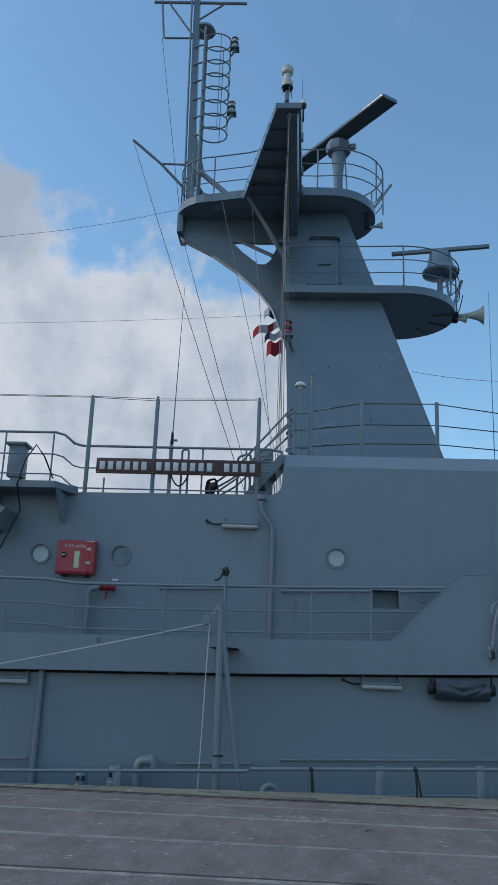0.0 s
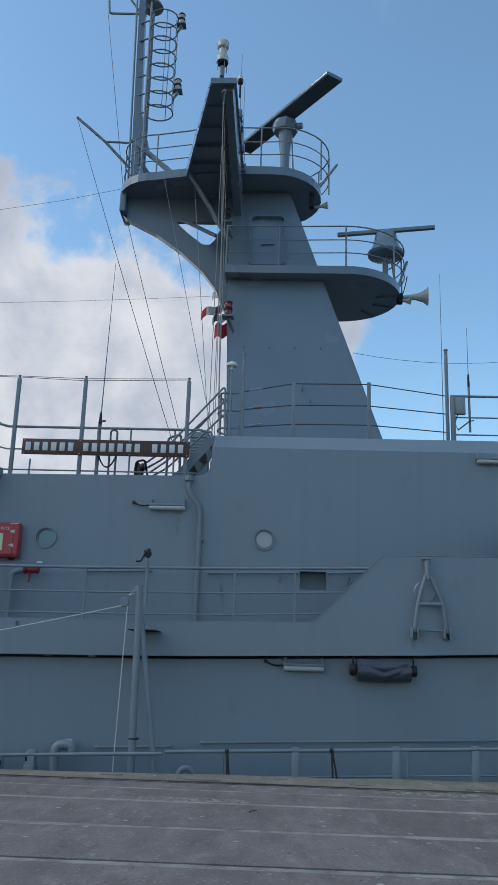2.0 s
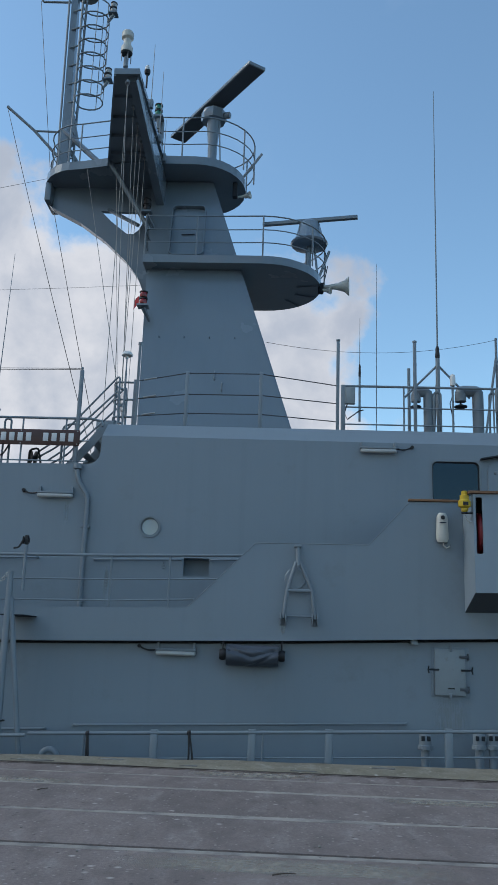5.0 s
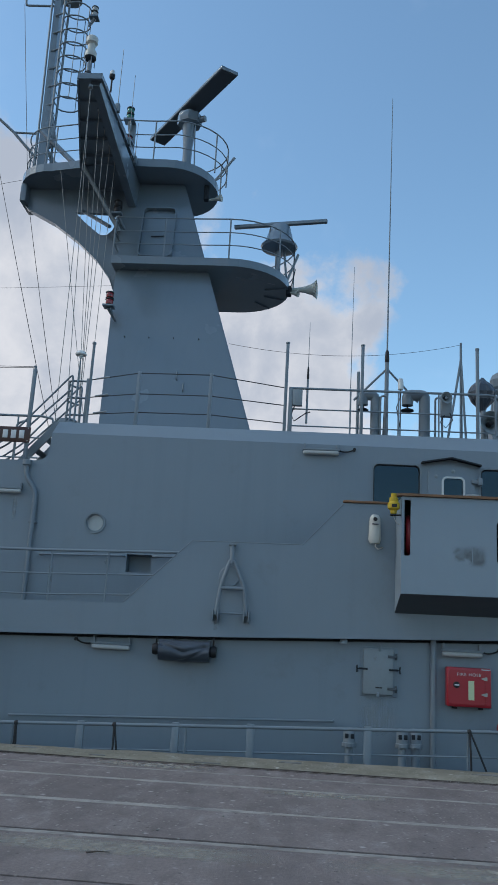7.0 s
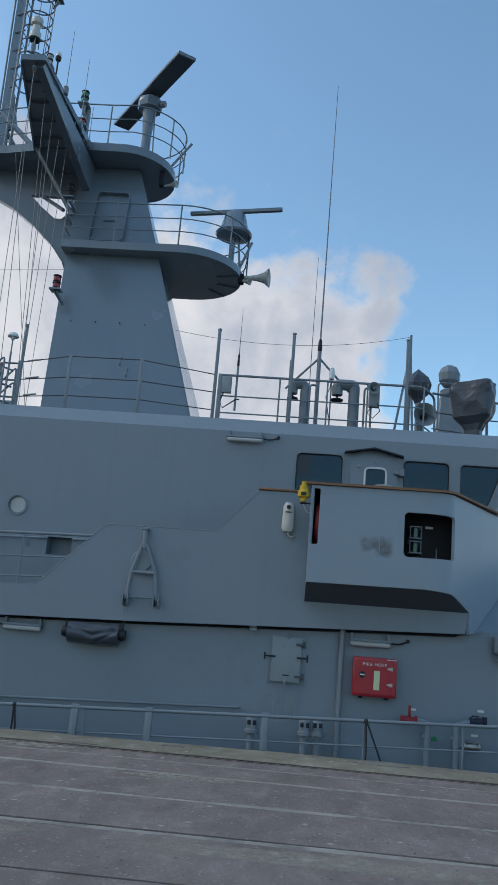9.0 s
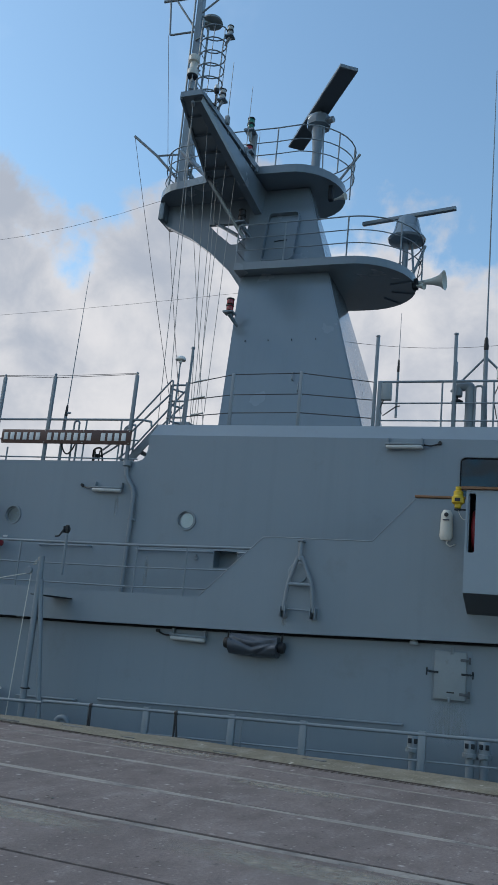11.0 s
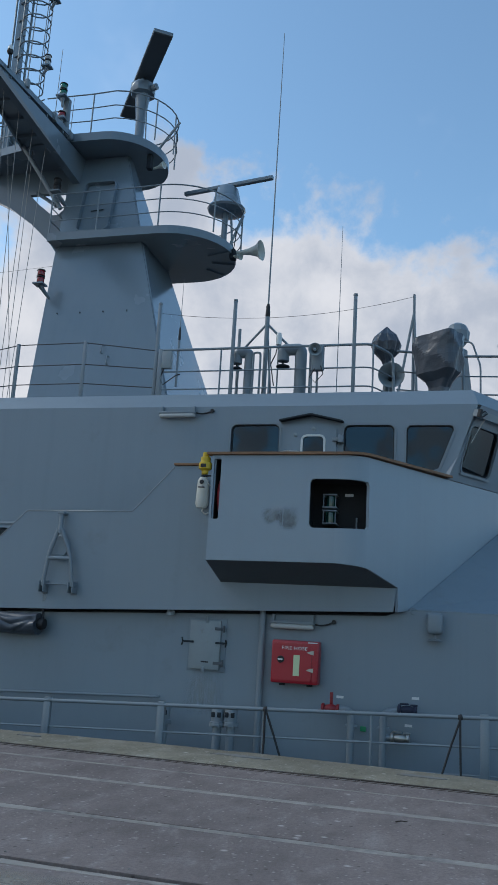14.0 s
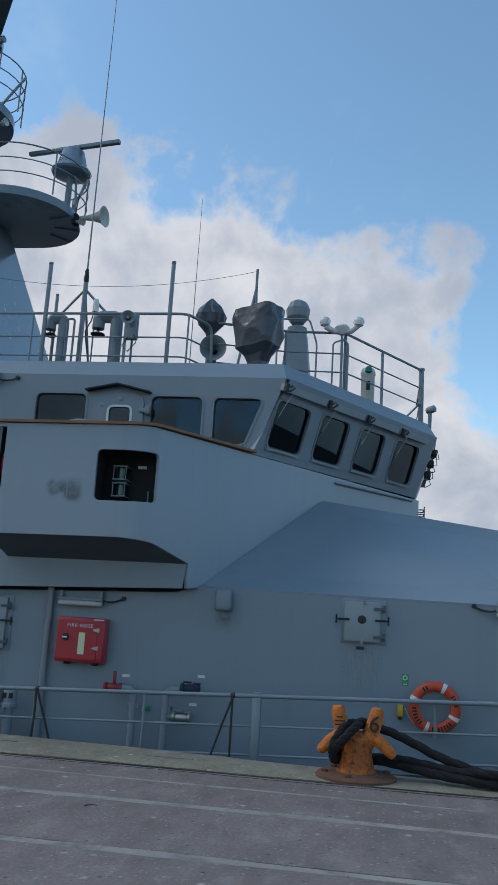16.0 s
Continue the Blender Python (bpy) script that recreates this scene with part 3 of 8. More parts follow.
for q in ([(1.76, 2.02), (2.83, 3.085), (4.66, 3.105), (5.31, 3.82)], ):
    tube(bm, [(x, YB - 0.001, z) for x, z in q], 0.008, 6)
part("weld_bead", bm, M_FIT, ship)

# upper side wall with portholes and bridge windows
PORTS = ((-4.38, 3.37, 0.165), (-2.92, 3.385, 0.165), (0.91, 3.44, 0.165))
SIDEWIN = (rrect(5.87, 4.02, 6.70, 4.75, 0.09), rrect(7.77, 4.0, 8.58, 4.73, 0.09),
           [(8.86, 4.0)] + [(9.20, 4.0), (9.27, 4.03)] + [(9.50, 4.64), (9.49, 4.70), (9.44, 4.72), (8.82, 4.72), (8.77, 4.67), (8.77, 4.08), (8.80, 4.02)])
BDOOR = rrect(6.80, 2.0, 7.70, 4.78, 0.12)
BREC = [(1.54, 2.60), (1.99, 2.60), (1.99, 2.91), (1.54, 2.91)]
bm = B()
outer = [(-30, 1.66), (9.36, 1.66), (9.36, 3.84), (9.44, 3.89), (9.87, 5.06), (-0.06, 5.08)] + [(-0.07, 4.78), (-0.10, 4.66), (-0.17, 4.58), (-0.28, 4.545)] + [(-3.9, 4.51), (-30, 4.45)]
plate(bm, outer, [circle(x, z, r) for x, z, r in PORTS] + list(SIDEWIN) + [BREC], (0, YU, 0), t=0.09)
part("upper_side_wall", bm, M_SHIP, ship, smooth=False)
# the boxed recess in the gallery wall
bm = B()
box(bm, 1.5, 2.03, YU + 0.30, YU + 0.33, 2.55, 2.96)
box(bm, 1.5, 1.535, YU + 0.092, YU + 0.3, 2.55, 2.96)
box(bm, 1.995, 2.03, YU + 0.092, YU + 0.3, 2.55, 2.96)
box(bm, 1.5, 2.03, YU + 0.092, YU + 0.3, 2.915, 2.96)
box(bm, 1.5, 2.03, YU + 0.092, YU + 0.3, 2.55, 2.595)
part("wall_recess", bm, M_SHIP, ship, smooth=False)

# sloping roof edge and roof
FU = V(0.51522, 0.85702, 0.00849)
FV = V(0.24625, -0.15751, 0.95632)
FN = V(0.82092, -0.49063, -0.29219)
BL = V(9.45, 15.36, 3.88)


def front(a, b, out=0.0):
    """A point of the raked bridge front."""
    return BL + FU * a + FV * b + FN * out


fr0, fr1 = front(0.31, 1.22), front(5.13, 1.22)
bm = B()
edge_lo = [(-0.06, YU, 5.07), (9.87, YU, 5.06), tuple(fr1), (12.5, 22.5, 5.2), (12.5, 26.5, 5.2), (-0.06, 26.5, 5.1)]
edge_hi = [(-0.03, YU + 0.26, 5.36), (9.78, YU + 0.26, 5.36), (12.22, 19.75, 5.42), (12.22, 22.5, 5.42), (12.2, 26.2, 5.42), (-0.03, 26.2, 5.36)]
prism(bm, None, edge_lo, edge_hi)
part("roof", bm, M_SHIP, ship, smooth=False)
# unseen dark sheet on the roof, added to darken the mast platform undersides
bm = B()
deck = [(0.06, YU + 0.38, 5.352), (9.70, YU + 0.38, 5.352), (12.10, 19.85, 5.412), (12.10, 22.5, 5.412), (12.08, 26.1, 5.412), (0.06, 26.1, 5.352)]
prism(bm, None, deck, [(x, y, z + 0.014) for x, y, z in deck])
part("roof_deck", bm, M_DARK, ship, "unseen dark sheet added to cut light bounced off the deck", smooth=False)
# unseen dark sheet on the main deck, added to darken the lower wall
bm = B()
prism(bm, None, [(-30, 13.36, deck_z(-30)), (24, 13.36, deck_z(24)), (24, YW - 0.01, deck_z(24)), (-30, YW - 0.01, deck_z(-30))], [(-30, 13.36, deck_z(-30) + 0.006), (24, 13.36, deck_z(24) + 0.006), (24, YW - 0.01, deck_z(24) + 0.006), (-30, YW - 0.01, deck_z(-30) + 0.006)])
part("side_deck", bm, M_DARK, ship, "unseen dark sheet added to cut light bounced off the deck", smooth=False)
# unseen dark sheet aft of the bridge, added to cut light bounced upwards
bm = B()
box(bm, -30, -0.1, YU + 0.12, 26.2, 4.482, 4.49)
part("aft_deck", bm, M_DARK, ship, "unseen dark sheet added to cut light bounced off the deck", smooth=False)
# raked front with its four windows, and the other two faces of the bridge
FWIN = ((0.20, 0.14, 1.05, 0.89), (1.38, 0.15, 2.19, 0.905), (2.55, 0.17, 3.36, 0.91), (3.74, 0.17, 4.60, 0.925))
bm = B()
plate(bm, [(-0.07, -0.03), (4.95, -0.03), (5.14, 1.24), (0.33, 1.24)], [rrect(*w, 0.10) for w in FWIN], BL, FU, FV, -FN, 0.07)
part("bridge_front", bm, M_SHIP, ship, smooth=False)
ra, rb = front(4.96, -0.03), front(5.14, 1.2)
bm = B()
prism(bm, None, [tuple(ra), (ra.x, 22.6, ra.z), (rb.x, 22.6, rb.z), tuple(rb)], [(ra.x - 0.08, ra.y, ra.z), (ra.x - 0.08, 22.6, ra.z), (rb.x - 0.08, 22.6, rb.z), (rb.x - 0.08, rb.y, rb.z)])
prism(bm, None, [(ra.x, 22.6, ra.z), (9.4, 26.5, ra.z), (9.8, 26.5, rb.z), (rb.x, 22.6, rb.z)], [(ra.x - 0.08, 22.6, ra.z), (9.3, 26.4, ra.z), (9.7, 26.4, rb.z), (rb.x - 0.08, 22.6, rb.z)])
part("bridge_far_front", bm, M_SHIP, ship, smooth=False)
# the flush plate under the front: from the wing, below the windows, to the bow side
D2 = V(0.5206, 0.8538, 0)
P0 = V(8.3, 13.52, 0)
BEND_X, BEND_A = 7.98, 0.20             # where the wing's rounded corner begins and ends


def wing_bend(f, inset=0.0):
    """Plan of the rounded corner between wing side and forward plate."""
    p, q = V(BEND_X, 13.52, 0), P0 + D2 * BEND_A
    c = (1 - f) ** 2 * p + 2 * f * (1 - f) * P0 + f * f * q
    t = ((1 - f) * (P0 - p) + f * (q - P0)).normalized()
    return c + V(-t.y, t.x, 0) * inset


bm = B()
plate(bm, [(BEND_A, 2.32), (0.30, 2.30), (0.92, 2.11), (0.93, 1.77), (1.17, 1.80), (3.96, 3.30), (4.5, 2.4), (7.25, 2.0), (7.25, 3.86), (2.16, 3.85), (BEND_A, 3.85), (BEND_A, 3.50), (0.23, 3.45), (0.23, 2.88), (BEND_A, 2.84)], (), P0, D2, (0, 0, 1), V(-0.8538, 0.5206, 0), 0.05)
part("forward_plate", bm, M_WING, ship, smooth=False)
# inclined bow bulwark
bm = B()
a0, a1, a2 = (8.91, YW - 0.004, 1.815), (14, YW - 0.004, 1.76), (24, YW + 0.3, 1.7)
b0, b1, b2 = (10.40, 16.92, 3.40), (14, 16.9, 2.93), (24, 16.9, 2.2)
dn = V(0, 0.04, -0.05)
for p in ((a0, a1, b1, b0), (a1, a2, b2, b1)):
    prism(bm, None, p, [tuple(Vector(c) + dn) for c in p])
part("bow_bulwark", bm, M_SHIP, ship, smooth=False)
bm = B()
box(bm, 10.3, 24, 16.9, 27, 1.9, 2.0)
part("fore_deck", bm, M_DARK, ship, smooth=False)
# far side and inside of the deckhouse: near-black colour stands in for an unlit room
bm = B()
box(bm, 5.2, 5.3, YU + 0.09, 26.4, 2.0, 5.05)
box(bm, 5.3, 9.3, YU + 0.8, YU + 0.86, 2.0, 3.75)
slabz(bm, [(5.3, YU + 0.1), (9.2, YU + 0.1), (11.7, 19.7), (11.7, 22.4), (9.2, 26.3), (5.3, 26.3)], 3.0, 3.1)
# far windows mostly boxed shut to keep light out of the room
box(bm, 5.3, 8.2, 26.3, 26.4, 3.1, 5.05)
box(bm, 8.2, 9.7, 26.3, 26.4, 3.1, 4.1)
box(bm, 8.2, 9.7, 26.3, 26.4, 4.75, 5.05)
part("bridge_lining", bm, M_ROOM, ship, "bridge interior lining, near-black in place of room shade", smooth=False)
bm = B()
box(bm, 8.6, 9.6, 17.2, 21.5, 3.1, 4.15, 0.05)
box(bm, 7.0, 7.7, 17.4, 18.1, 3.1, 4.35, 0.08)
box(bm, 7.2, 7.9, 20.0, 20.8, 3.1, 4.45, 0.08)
part("bridge_console", bm, M_ROOM, ship, "bridge consoles, near-black in place of room shade")
bm = B()
box(bm, -30, -0.06, 26.3, 26.4, 1.6, 4.5)
box(bm, -0.06, 5.2, 26.3, 26.4, 1.6, 5.05)
box(bm, -30, -0.1, YU + 0.09, 26.4, 4.40, 4.48)
box(bm, -0.05, 0.0, YU + 0.09, 26.4, 4.4, 5.08)
part("deckhouse_far_wall", bm, M_SHIP, ship, smooth=False)


def window(loop, o, u, v, out, name="window", rim=0.035, label=""):
    """A ship's window: rubber-set rim and a thick pane, under the ship."""
    out = Vector(out)
    bm = B()
    frame_ring(bm, loop, rim, Vector(o) + out * 0.001, u, v, out, 0.014)
    w = part(name, bm, M_FIT, ship, label)
    bm = B()
    cx, cz = sum(a for a, b in loop) / len(loop), sum(b for a, b in loop) / len(loop)
    gl = [(cx + (a - cx) * 1.012, cz + (b - cz) * 1.012) for a, b in loop]
    plate(bm, gl, (), Vector(o) - out * 0.045, u, v, -out, 0.012)
    g = part("pane", bm, M_GLASS, w, "dark tinted glass", smooth=False)
    bm = B()
    inner = [(cx + (a - cx) * 0.955, cz + (b - cz) * 0.955) for a, b in loop]
    plate(bm, gl, [inner], Vector(o) - out * 0.028, u, v, -out, 0.014)
    part("rubber_seal", bm, M_BLACK, w)
    return w


for loop in SIDEWIN:
    window(loop, (0, YU, 0), V(1, 0, 0), V(0, 0, 1), (0, -1, 0))
for q in FWIN:
    w = window(rrect(*q, 0.10), BL, FU, FV, FN)
    bm = B()
    plate(bm, rrect(q[0] - 0.02, q[1] - 0.045, q[2] - 0.02, q[1] - 0.015, 0.012, 2), (), BL + FN * 0.016, FU, FV, FN, 0.02)
    part("sill", bm, M_PALE, w)

for i, (x, z, r) in enumerate(PORTS):
    bm = B()
    frame_ring(bm, circle(x, z, r), 0.03, V(0, YU - 0.001, 0), V(1, 0, 0), V(0, 0, 1), V(0, -1, 0), 0.025)
    w = part("porthole", bm, M_FIT, ship, "round porthole with a raised grey rim")
    bm = B()
    plate(bm, circle(x, z, r * 1.01), [circle(x, z, r * 0.86)], (0, YU + 0.012, 0), t=0.02)
    part("clamp_ring", bm, M_FIT, w)
    bm = B()
    plate(bm, circle(x, z, r * 1.01), (), (0, YU + 0.035, 0), t=0.008)
    part("pane", bm, M_CLEAR, w)
    bm = B()
    plate(bm, circle(x, z, r * 1.01), (), (0, YU + 0.046, 0), t=0.01)
    part("deadlight", bm, M_CURTD if i == 1 else M_CURT, w, "closed porthole cover behind the glass")

# bridge side door, with its pane and rain hood
bm = B()
plate(bm, rrect(6.84, 2.0, 7.66, 4.74, 0.14), [rrect(7.11, 4.08, 7.45, 4.53, 0.06)], (0, YU - 0.05, 0), t=0.05)
door = part("bridge_door", bm, M_SHIP, ship, "grey steel weathertight door with a small window")
bm = B()
frame_ring(bm, rrect(7.11, 4.08, 7.45, 4.53, 0.06), 0.035, V(0, YU - 0.051, 0), V(1, 0, 0), V(0, 0, 1), V(0, -1, 0), 0.012)
part("window_frame", bm, M_WHITE, door, "white window frame")
bm = B()
plate(bm, rrect(7.10, 4.07, 7.46, 4.54, 0.06), (), (0, YU - 0.03, 0), t=0.01)
part("pane", bm, M_GLASS, door)
for x, z in ((6.98, 4.56), (7.28, 4.66)):
    bm = B()
    lathe(bm, [(0.035, 0), (0.035, 0.015), (0.012, 0.02), (0.0, 0.03)], (x, YU - 0.05, z), (0, -1, 0), 12)
    part("rivet", bm, M_PALE, door)
bm = B()
box(bm, 7.60, 7.78, YU - 0.09, YU - 0.045, 4.45, 4.52, 0.008)
box(bm, 7.70, 7.78, YU - 0.12, YU, 4.42, 4.55, 0.008)
part("hinge", bm, M_FIT, door)
bm = B()
pts = [(6.72, 4.785), (7.24, 4.885), (7.76, 4.765)]
prism(bm, None, [(x, YU, z) for x, z in pts] + [(x, YU, z + 0.03) for x, z in pts[::-1]], [(x, YU - 0.16, z - 0.01) for x, z in pts] + [(x, YU - 0.16, z + 0.015) for x, z in pts[::-1]])
part("rain_hood", bm, M_DARK, ship, "small pitched rain hood over the door")

# ---------------------------------------------------------------- bridge wing
SLOT = rrect(6.20, 2.92, 6.31, 3.79, 0.03)
bm = B()
notch = [(7.68, 2.83), (7.64, 2.85), (7.62, 2.89), (7.62, 3.455), (7.64, 3.50), (7.68, 3.515)]
plate(bm, [(6.17, 2.34), (BEND_X, 2.36), (BEND_X, 2.83)] + notch + [(BEND_X, 3.515), (BEND_X, 3.85), (6.17, 3.84)], [SLOT], (0, 13.52, 0), t=0.05)
part("wing_front", bm, M_WING, ship, "bridge wing side plate with cut-outs", smooth=False)
for za, zb, zc, zd in ((2.36, 2.83, 2.32, 2.84), (3.515, 3.85, 3.50, 3.85)):
    bm = B()
    cols = []
    for i in range(11):
        f = i / 10
        lo, hi = za + (zc - za) * f, zb + (zd - zb) * f
        cols.append([bm.verts.new(wing_bend(f, w) + V(0, 0, z)) for w, z in ((0, lo), (0, hi), (0.05, hi), (0.05, lo))])
    for p, q in zip(cols, cols[1:]):
        for k in range(4):
            bm.faces.new((p[k], p[(k + 1) % 4], q[(k + 1) % 4], q[k]))
    bm.faces.new(cols[0]), bm.faces.new(cols[-1][::-1])
    part("wing_corner", bm, M_WING, ship, "rounded corner plate of the bridge wing")
bm = B()
plate(bm, [(13.57, 2.33), (YB, 2.09), (YB, 3.84), (13.57, 3.84)], (), (6.17, 0, 0), V(0, 1, 0), V(0, 0, 1), V(1, 0, 0), 0.05)
part("wing_end", bm, M_WING, ship, smooth=False)
# wing underside: its shade is put into a darker grey than the plates
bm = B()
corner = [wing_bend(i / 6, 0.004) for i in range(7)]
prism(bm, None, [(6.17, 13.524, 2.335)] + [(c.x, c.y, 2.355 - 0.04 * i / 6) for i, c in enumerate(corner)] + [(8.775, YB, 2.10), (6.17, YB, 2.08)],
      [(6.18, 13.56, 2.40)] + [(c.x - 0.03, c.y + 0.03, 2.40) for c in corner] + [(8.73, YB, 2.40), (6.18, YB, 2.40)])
part("wing_soffit", bm, M_DARKGREY, ship, "bridge wing underside with its shade painted in as dark grey", smooth=False)
# black boxed recesses for the side light and the ring buoy
y0 = 13.572
for q in ((6.225, 6.70, y0 + 0.35, y0 + 0.37, 2.86, 3.82), (6.205, 6.225, y0, y0 + 0.35, 2.86, 3.82), (6.68, 6.70, y0, y0 + 0.35, 2.86, 3.82), (6.225, 6.68, y0, y0 + 0.35, 2.86, 2.88), (6.225, 6.68, y0, y0 + 0.35, 3.80, 3.82),
          (7.54, 7.56, y0, 14.14, 2.78, 3.56), (7.56, 8.64, 14.12, 14.14, 2.78, 3.56)):
    bm = B()
    box(bm, *q)
    part("recess_panel", bm, M_NICHE, ship, "matt black recess lining", smooth=False)
plan = [(7.56, 13.572), (7.98, 13.575), (8.16, 13.61), (8.28, 13.70), (8.36, 13.80), (8.58, 14.12), (7.56, 14.12)]
for z in (2.78, 3.54):
    bm = B()
    slabz(bm, plan, z, z + 0.02)
    part("recess_panel", bm, M_NICHE, ship, "matt black recess lining", smooth=False)
bm = B()
prism(bm, None, [(8.42, 13.80, 2.8), (8.61, 14.12, 2.8), (8.61, 14.12, 3.54), (8.42, 13.80, 3.54)], [(8.40, 13.82, 2.8), (8.59, 14.13, 2.8), (8.59, 14.13, 3.54), (8.40, 13.82, 3.54)])
part("recess_panel", bm, M_NICHE, ship, "matt black recess lining", smooth=False)
bm = B()
slabz(bm, [(6.22, 13.6), (7.95, 13.6), (8.3, 13.8), (8.6, YB), (9.2, YU), (6.22, YU)], 2.42, 2.5)
part("wing_deck", bm, M_DARK, ship, smooth=False)
# teak cap rails
bm = B()
for q in ([(5.30, YB, 3.86), (6.20, YB, 3.865)], ):
    box(bm, q[0][0], q[1][0] - 0.06, YB - 0.04, YB + 0.09, 3.84, 3.875, 0.008)
part("cap_rail", bm, M_TEAK, ship, "weathered teak cap rail")
cap = [(6.10, 13.55, 3.865)] + [tuple(wing_bend(i / 6, 0.03) + V(0, 0, 3.872 + 0.012 * i / 6)) for i in range(7)] + [(9.42, 15.36, 3.89)]
bm = B()
rows = []
for i, c in enumerate(cap):
    t = (Vector(cap[min(i + 1, len(cap) - 1)]) - Vector(cap[max(i - 1, 0)])).normalized()
    s = V(-t.y, t.x, 0).normalized()
    rows.append([bm.verts.new(Vector(c) + s * w + V(0, 0, z)) for w, z in ((-0.08, -0.018), (-0.08, 0.018), (0.08, 0.018), (0.08, -0.018))])
for p, q in zip(rows, rows[1:]):
    for k in range(4):
        bm.faces.new((p[k], p[(k + 1) % 4], q[(k + 1) % 4], q[k]))
bm.faces.new(rows[0]), bm.faces.new(rows[-1][::-1])
part("cap_rail", bm, M_TEAK, ship, "weathered teak cap rail")
bm = B()
box(bm, 7.245, 7.26, 13.512, 13.52, 2.86, 3.10)
part("weld_scar", bm, M_SHIP, ship, "short weld scar")


def stain(x0, x1, y, z0, z1, mat):
    bm = B()
    plate(bm, [(x0, z0), (x1, z0), (x1, z1), (x0, z1)], (), (0, y, 0), t=0.0008)
    part("paint_stain", bm, mat, ship, "dirt and rust on the paint", smooth=False)


stain(6.92, 7.27, 13.5185, 2.84, 3.12, M_GRIME)
stain(7.16, 7.50, 13.5180, 2.76, 3.14, M_GRIME)
stain(5.60, 6.30, YW - 0.0016, 0.10, 0.84, M_SALT)
stain(10.85, 11.50, YW - 0.0016, 0.55, 1.20, M_SALT)
for x, z0, z1, y, mt in ((-2.95, 1.80, 1.92, YB, M_RUSTRUN), (-0.60, 3.4, 3.9, YU, M_SALT), (3.3, 1.62, 1.85, YB, M_SALT), (0.2, 2.0, 2.8, YU, M_SALT)):
    stain(x - 0.05, x + 0.05, y - 0.0015, z0, z1, mt)

# ---------------------------------------------------------------- mast tower
def near_y(z):
    return 17.42 + 0.2 * z


def right_x(z):
    return 5.30 - 0.312 * z


def left_x(z):
    return 0.20 - 0.042 * z


YC = 20.3


def far_y(z):
    return 2 * YC - 0.25 - near_y(z) + max(0.0, 13.0 - z) * 0.16


tower = thing("mast_tower", (1.6, YC, 5.4), "tall tapered grey steel mast tower with platforms", "mast")
bm = B()
z0, z1 = 5.3, 13.0
prism(bm, None, [(left_x(z0), near_y(z0), z0), (right_x(z0), near_y(z0), z0), (right_x(z0), far_y(z0), z0), (left_x(z0), far_y(z0), z0)],
      [(left_x(z1), near_y(z1), z1), (right_x(z1), near_y(z1), z1), (right_x(z1), far_y(z1), z1), (left_x(z1), far_y(z1), z1)])
bmesh.ops.bevel(bm, geom=[e for e in bm.edges if abs((e.verts[0].co - e.verts[1].co).z) > 2], offset=0.03, segments=2, affect="EDGES")
part("tower_body", bm, M_TOWER, tower, smooth=False)
tn = V(0, -1, 0.2).normalized()
tv = V(0, 0.2, 1).normalized()


def on_tower(x, z, out=0.0):
    return V(x, near_y(z), z) + tn * out


# tower door in its frame
o = on_tower(0, 10.7)
door_loop = rrect(0.30, 0.0, 1.10, 1.46, 0.10)
bm = B()
frame_ring(bm, door_loop, 0.035, o, V(1, 0, 0), tv, tn, 0.14)
part("door_frame", bm, M_TOWER, tower)
bm = B()
plate(bm, rrect(0.31, 0.01, 1.09, 1.45, 0.10), (), o + tn * 0.002, V(1, 0, 0), tv, tn, 0.02)
dr = part("tower_door", bm, M_TOWER, tower, "closed grey steel door")
bm = B()
tube(bm, [o + V(0.55, 0, 0) + tv * 0.62 + tn * 0.05, o + V(0.88, 0, 0) + tv * 0.64 + tn * 0.05], 0.014, 8)
part("handle", bm, M_DARK, dr)
# small eye plates and handles on the near face
for x, z in ((0.24, 8.42), (0.83, 8.42), (1.42, 8.42), (2.02, 8.42)):
    bm = B()
    box(bm, x - 0.008, x + 0.008, near_y(z) - 0.03, near_y(z) + 0.01, z - 0.02, z + 0.02, 0.003)
    part("eye_plate", bm, M_DARK, tower)
for x, z in ((1.60, 7.42), (1.78, 7.13)):
    bm = B()
    p = on_tower(x, z)
    tube(bm, bend([p + tn * 0.0 + tv * 0.1, p + tn * 0.07 + tv * 0.1, p + tn * 0.07 - tv * 0.1, p - tv * 0.1], 0.03), 0.014, 8)
    part("grab_handle", bm, M_FIT, tower)

# lower platform: straight near edge, round forward end, bowl-shaped underside
def rounded_end(x0, x1, yn, yf, n=18):
    r = (yf - yn) / 2
    c = (yn + yf) / 2
    return [(x0, yf), (x0, yn)] + [(x1 - r + r * math.sin(math.pi * k / n), c - r * math.cos(math.pi * k / n)) for k in range(n + 1)]


P2 = rounded_end(-0.27, 4.05, 19.10, 22.0)
bm = B()
slabz(bm, P2, 10.32, 10.52)
part("lower_platform", bm, M_TOWER, tower, smooth=False)
for k in (8, 11, 14):
    bm = B()
    q = P2[2 + k]
    cx_, cy_ = 2.6, 20.55
    box(bm, 0.85, 1.40, -0.01, 0.01, -0.035, 0.005, 0.0, Matrix.Translation((cx_, cy_, 10.318)) @ pose(0, 0, 0, 0, 0, math.degrees(math.atan2(q[1] - cy_, q[0] - cx_))))
    part("rib", bm, M_TOWER, tower)

# upper platform
P1 = [(-0.2, 21.8), (-2.1, 21.5)] + [(-2.15 - 1.05 * math.sin(math.pi * k / 14), 20.5 + 1.0 * math.cos(math.pi * k / 14)) for k in range(15)] + [(-1.33, 19.32)]
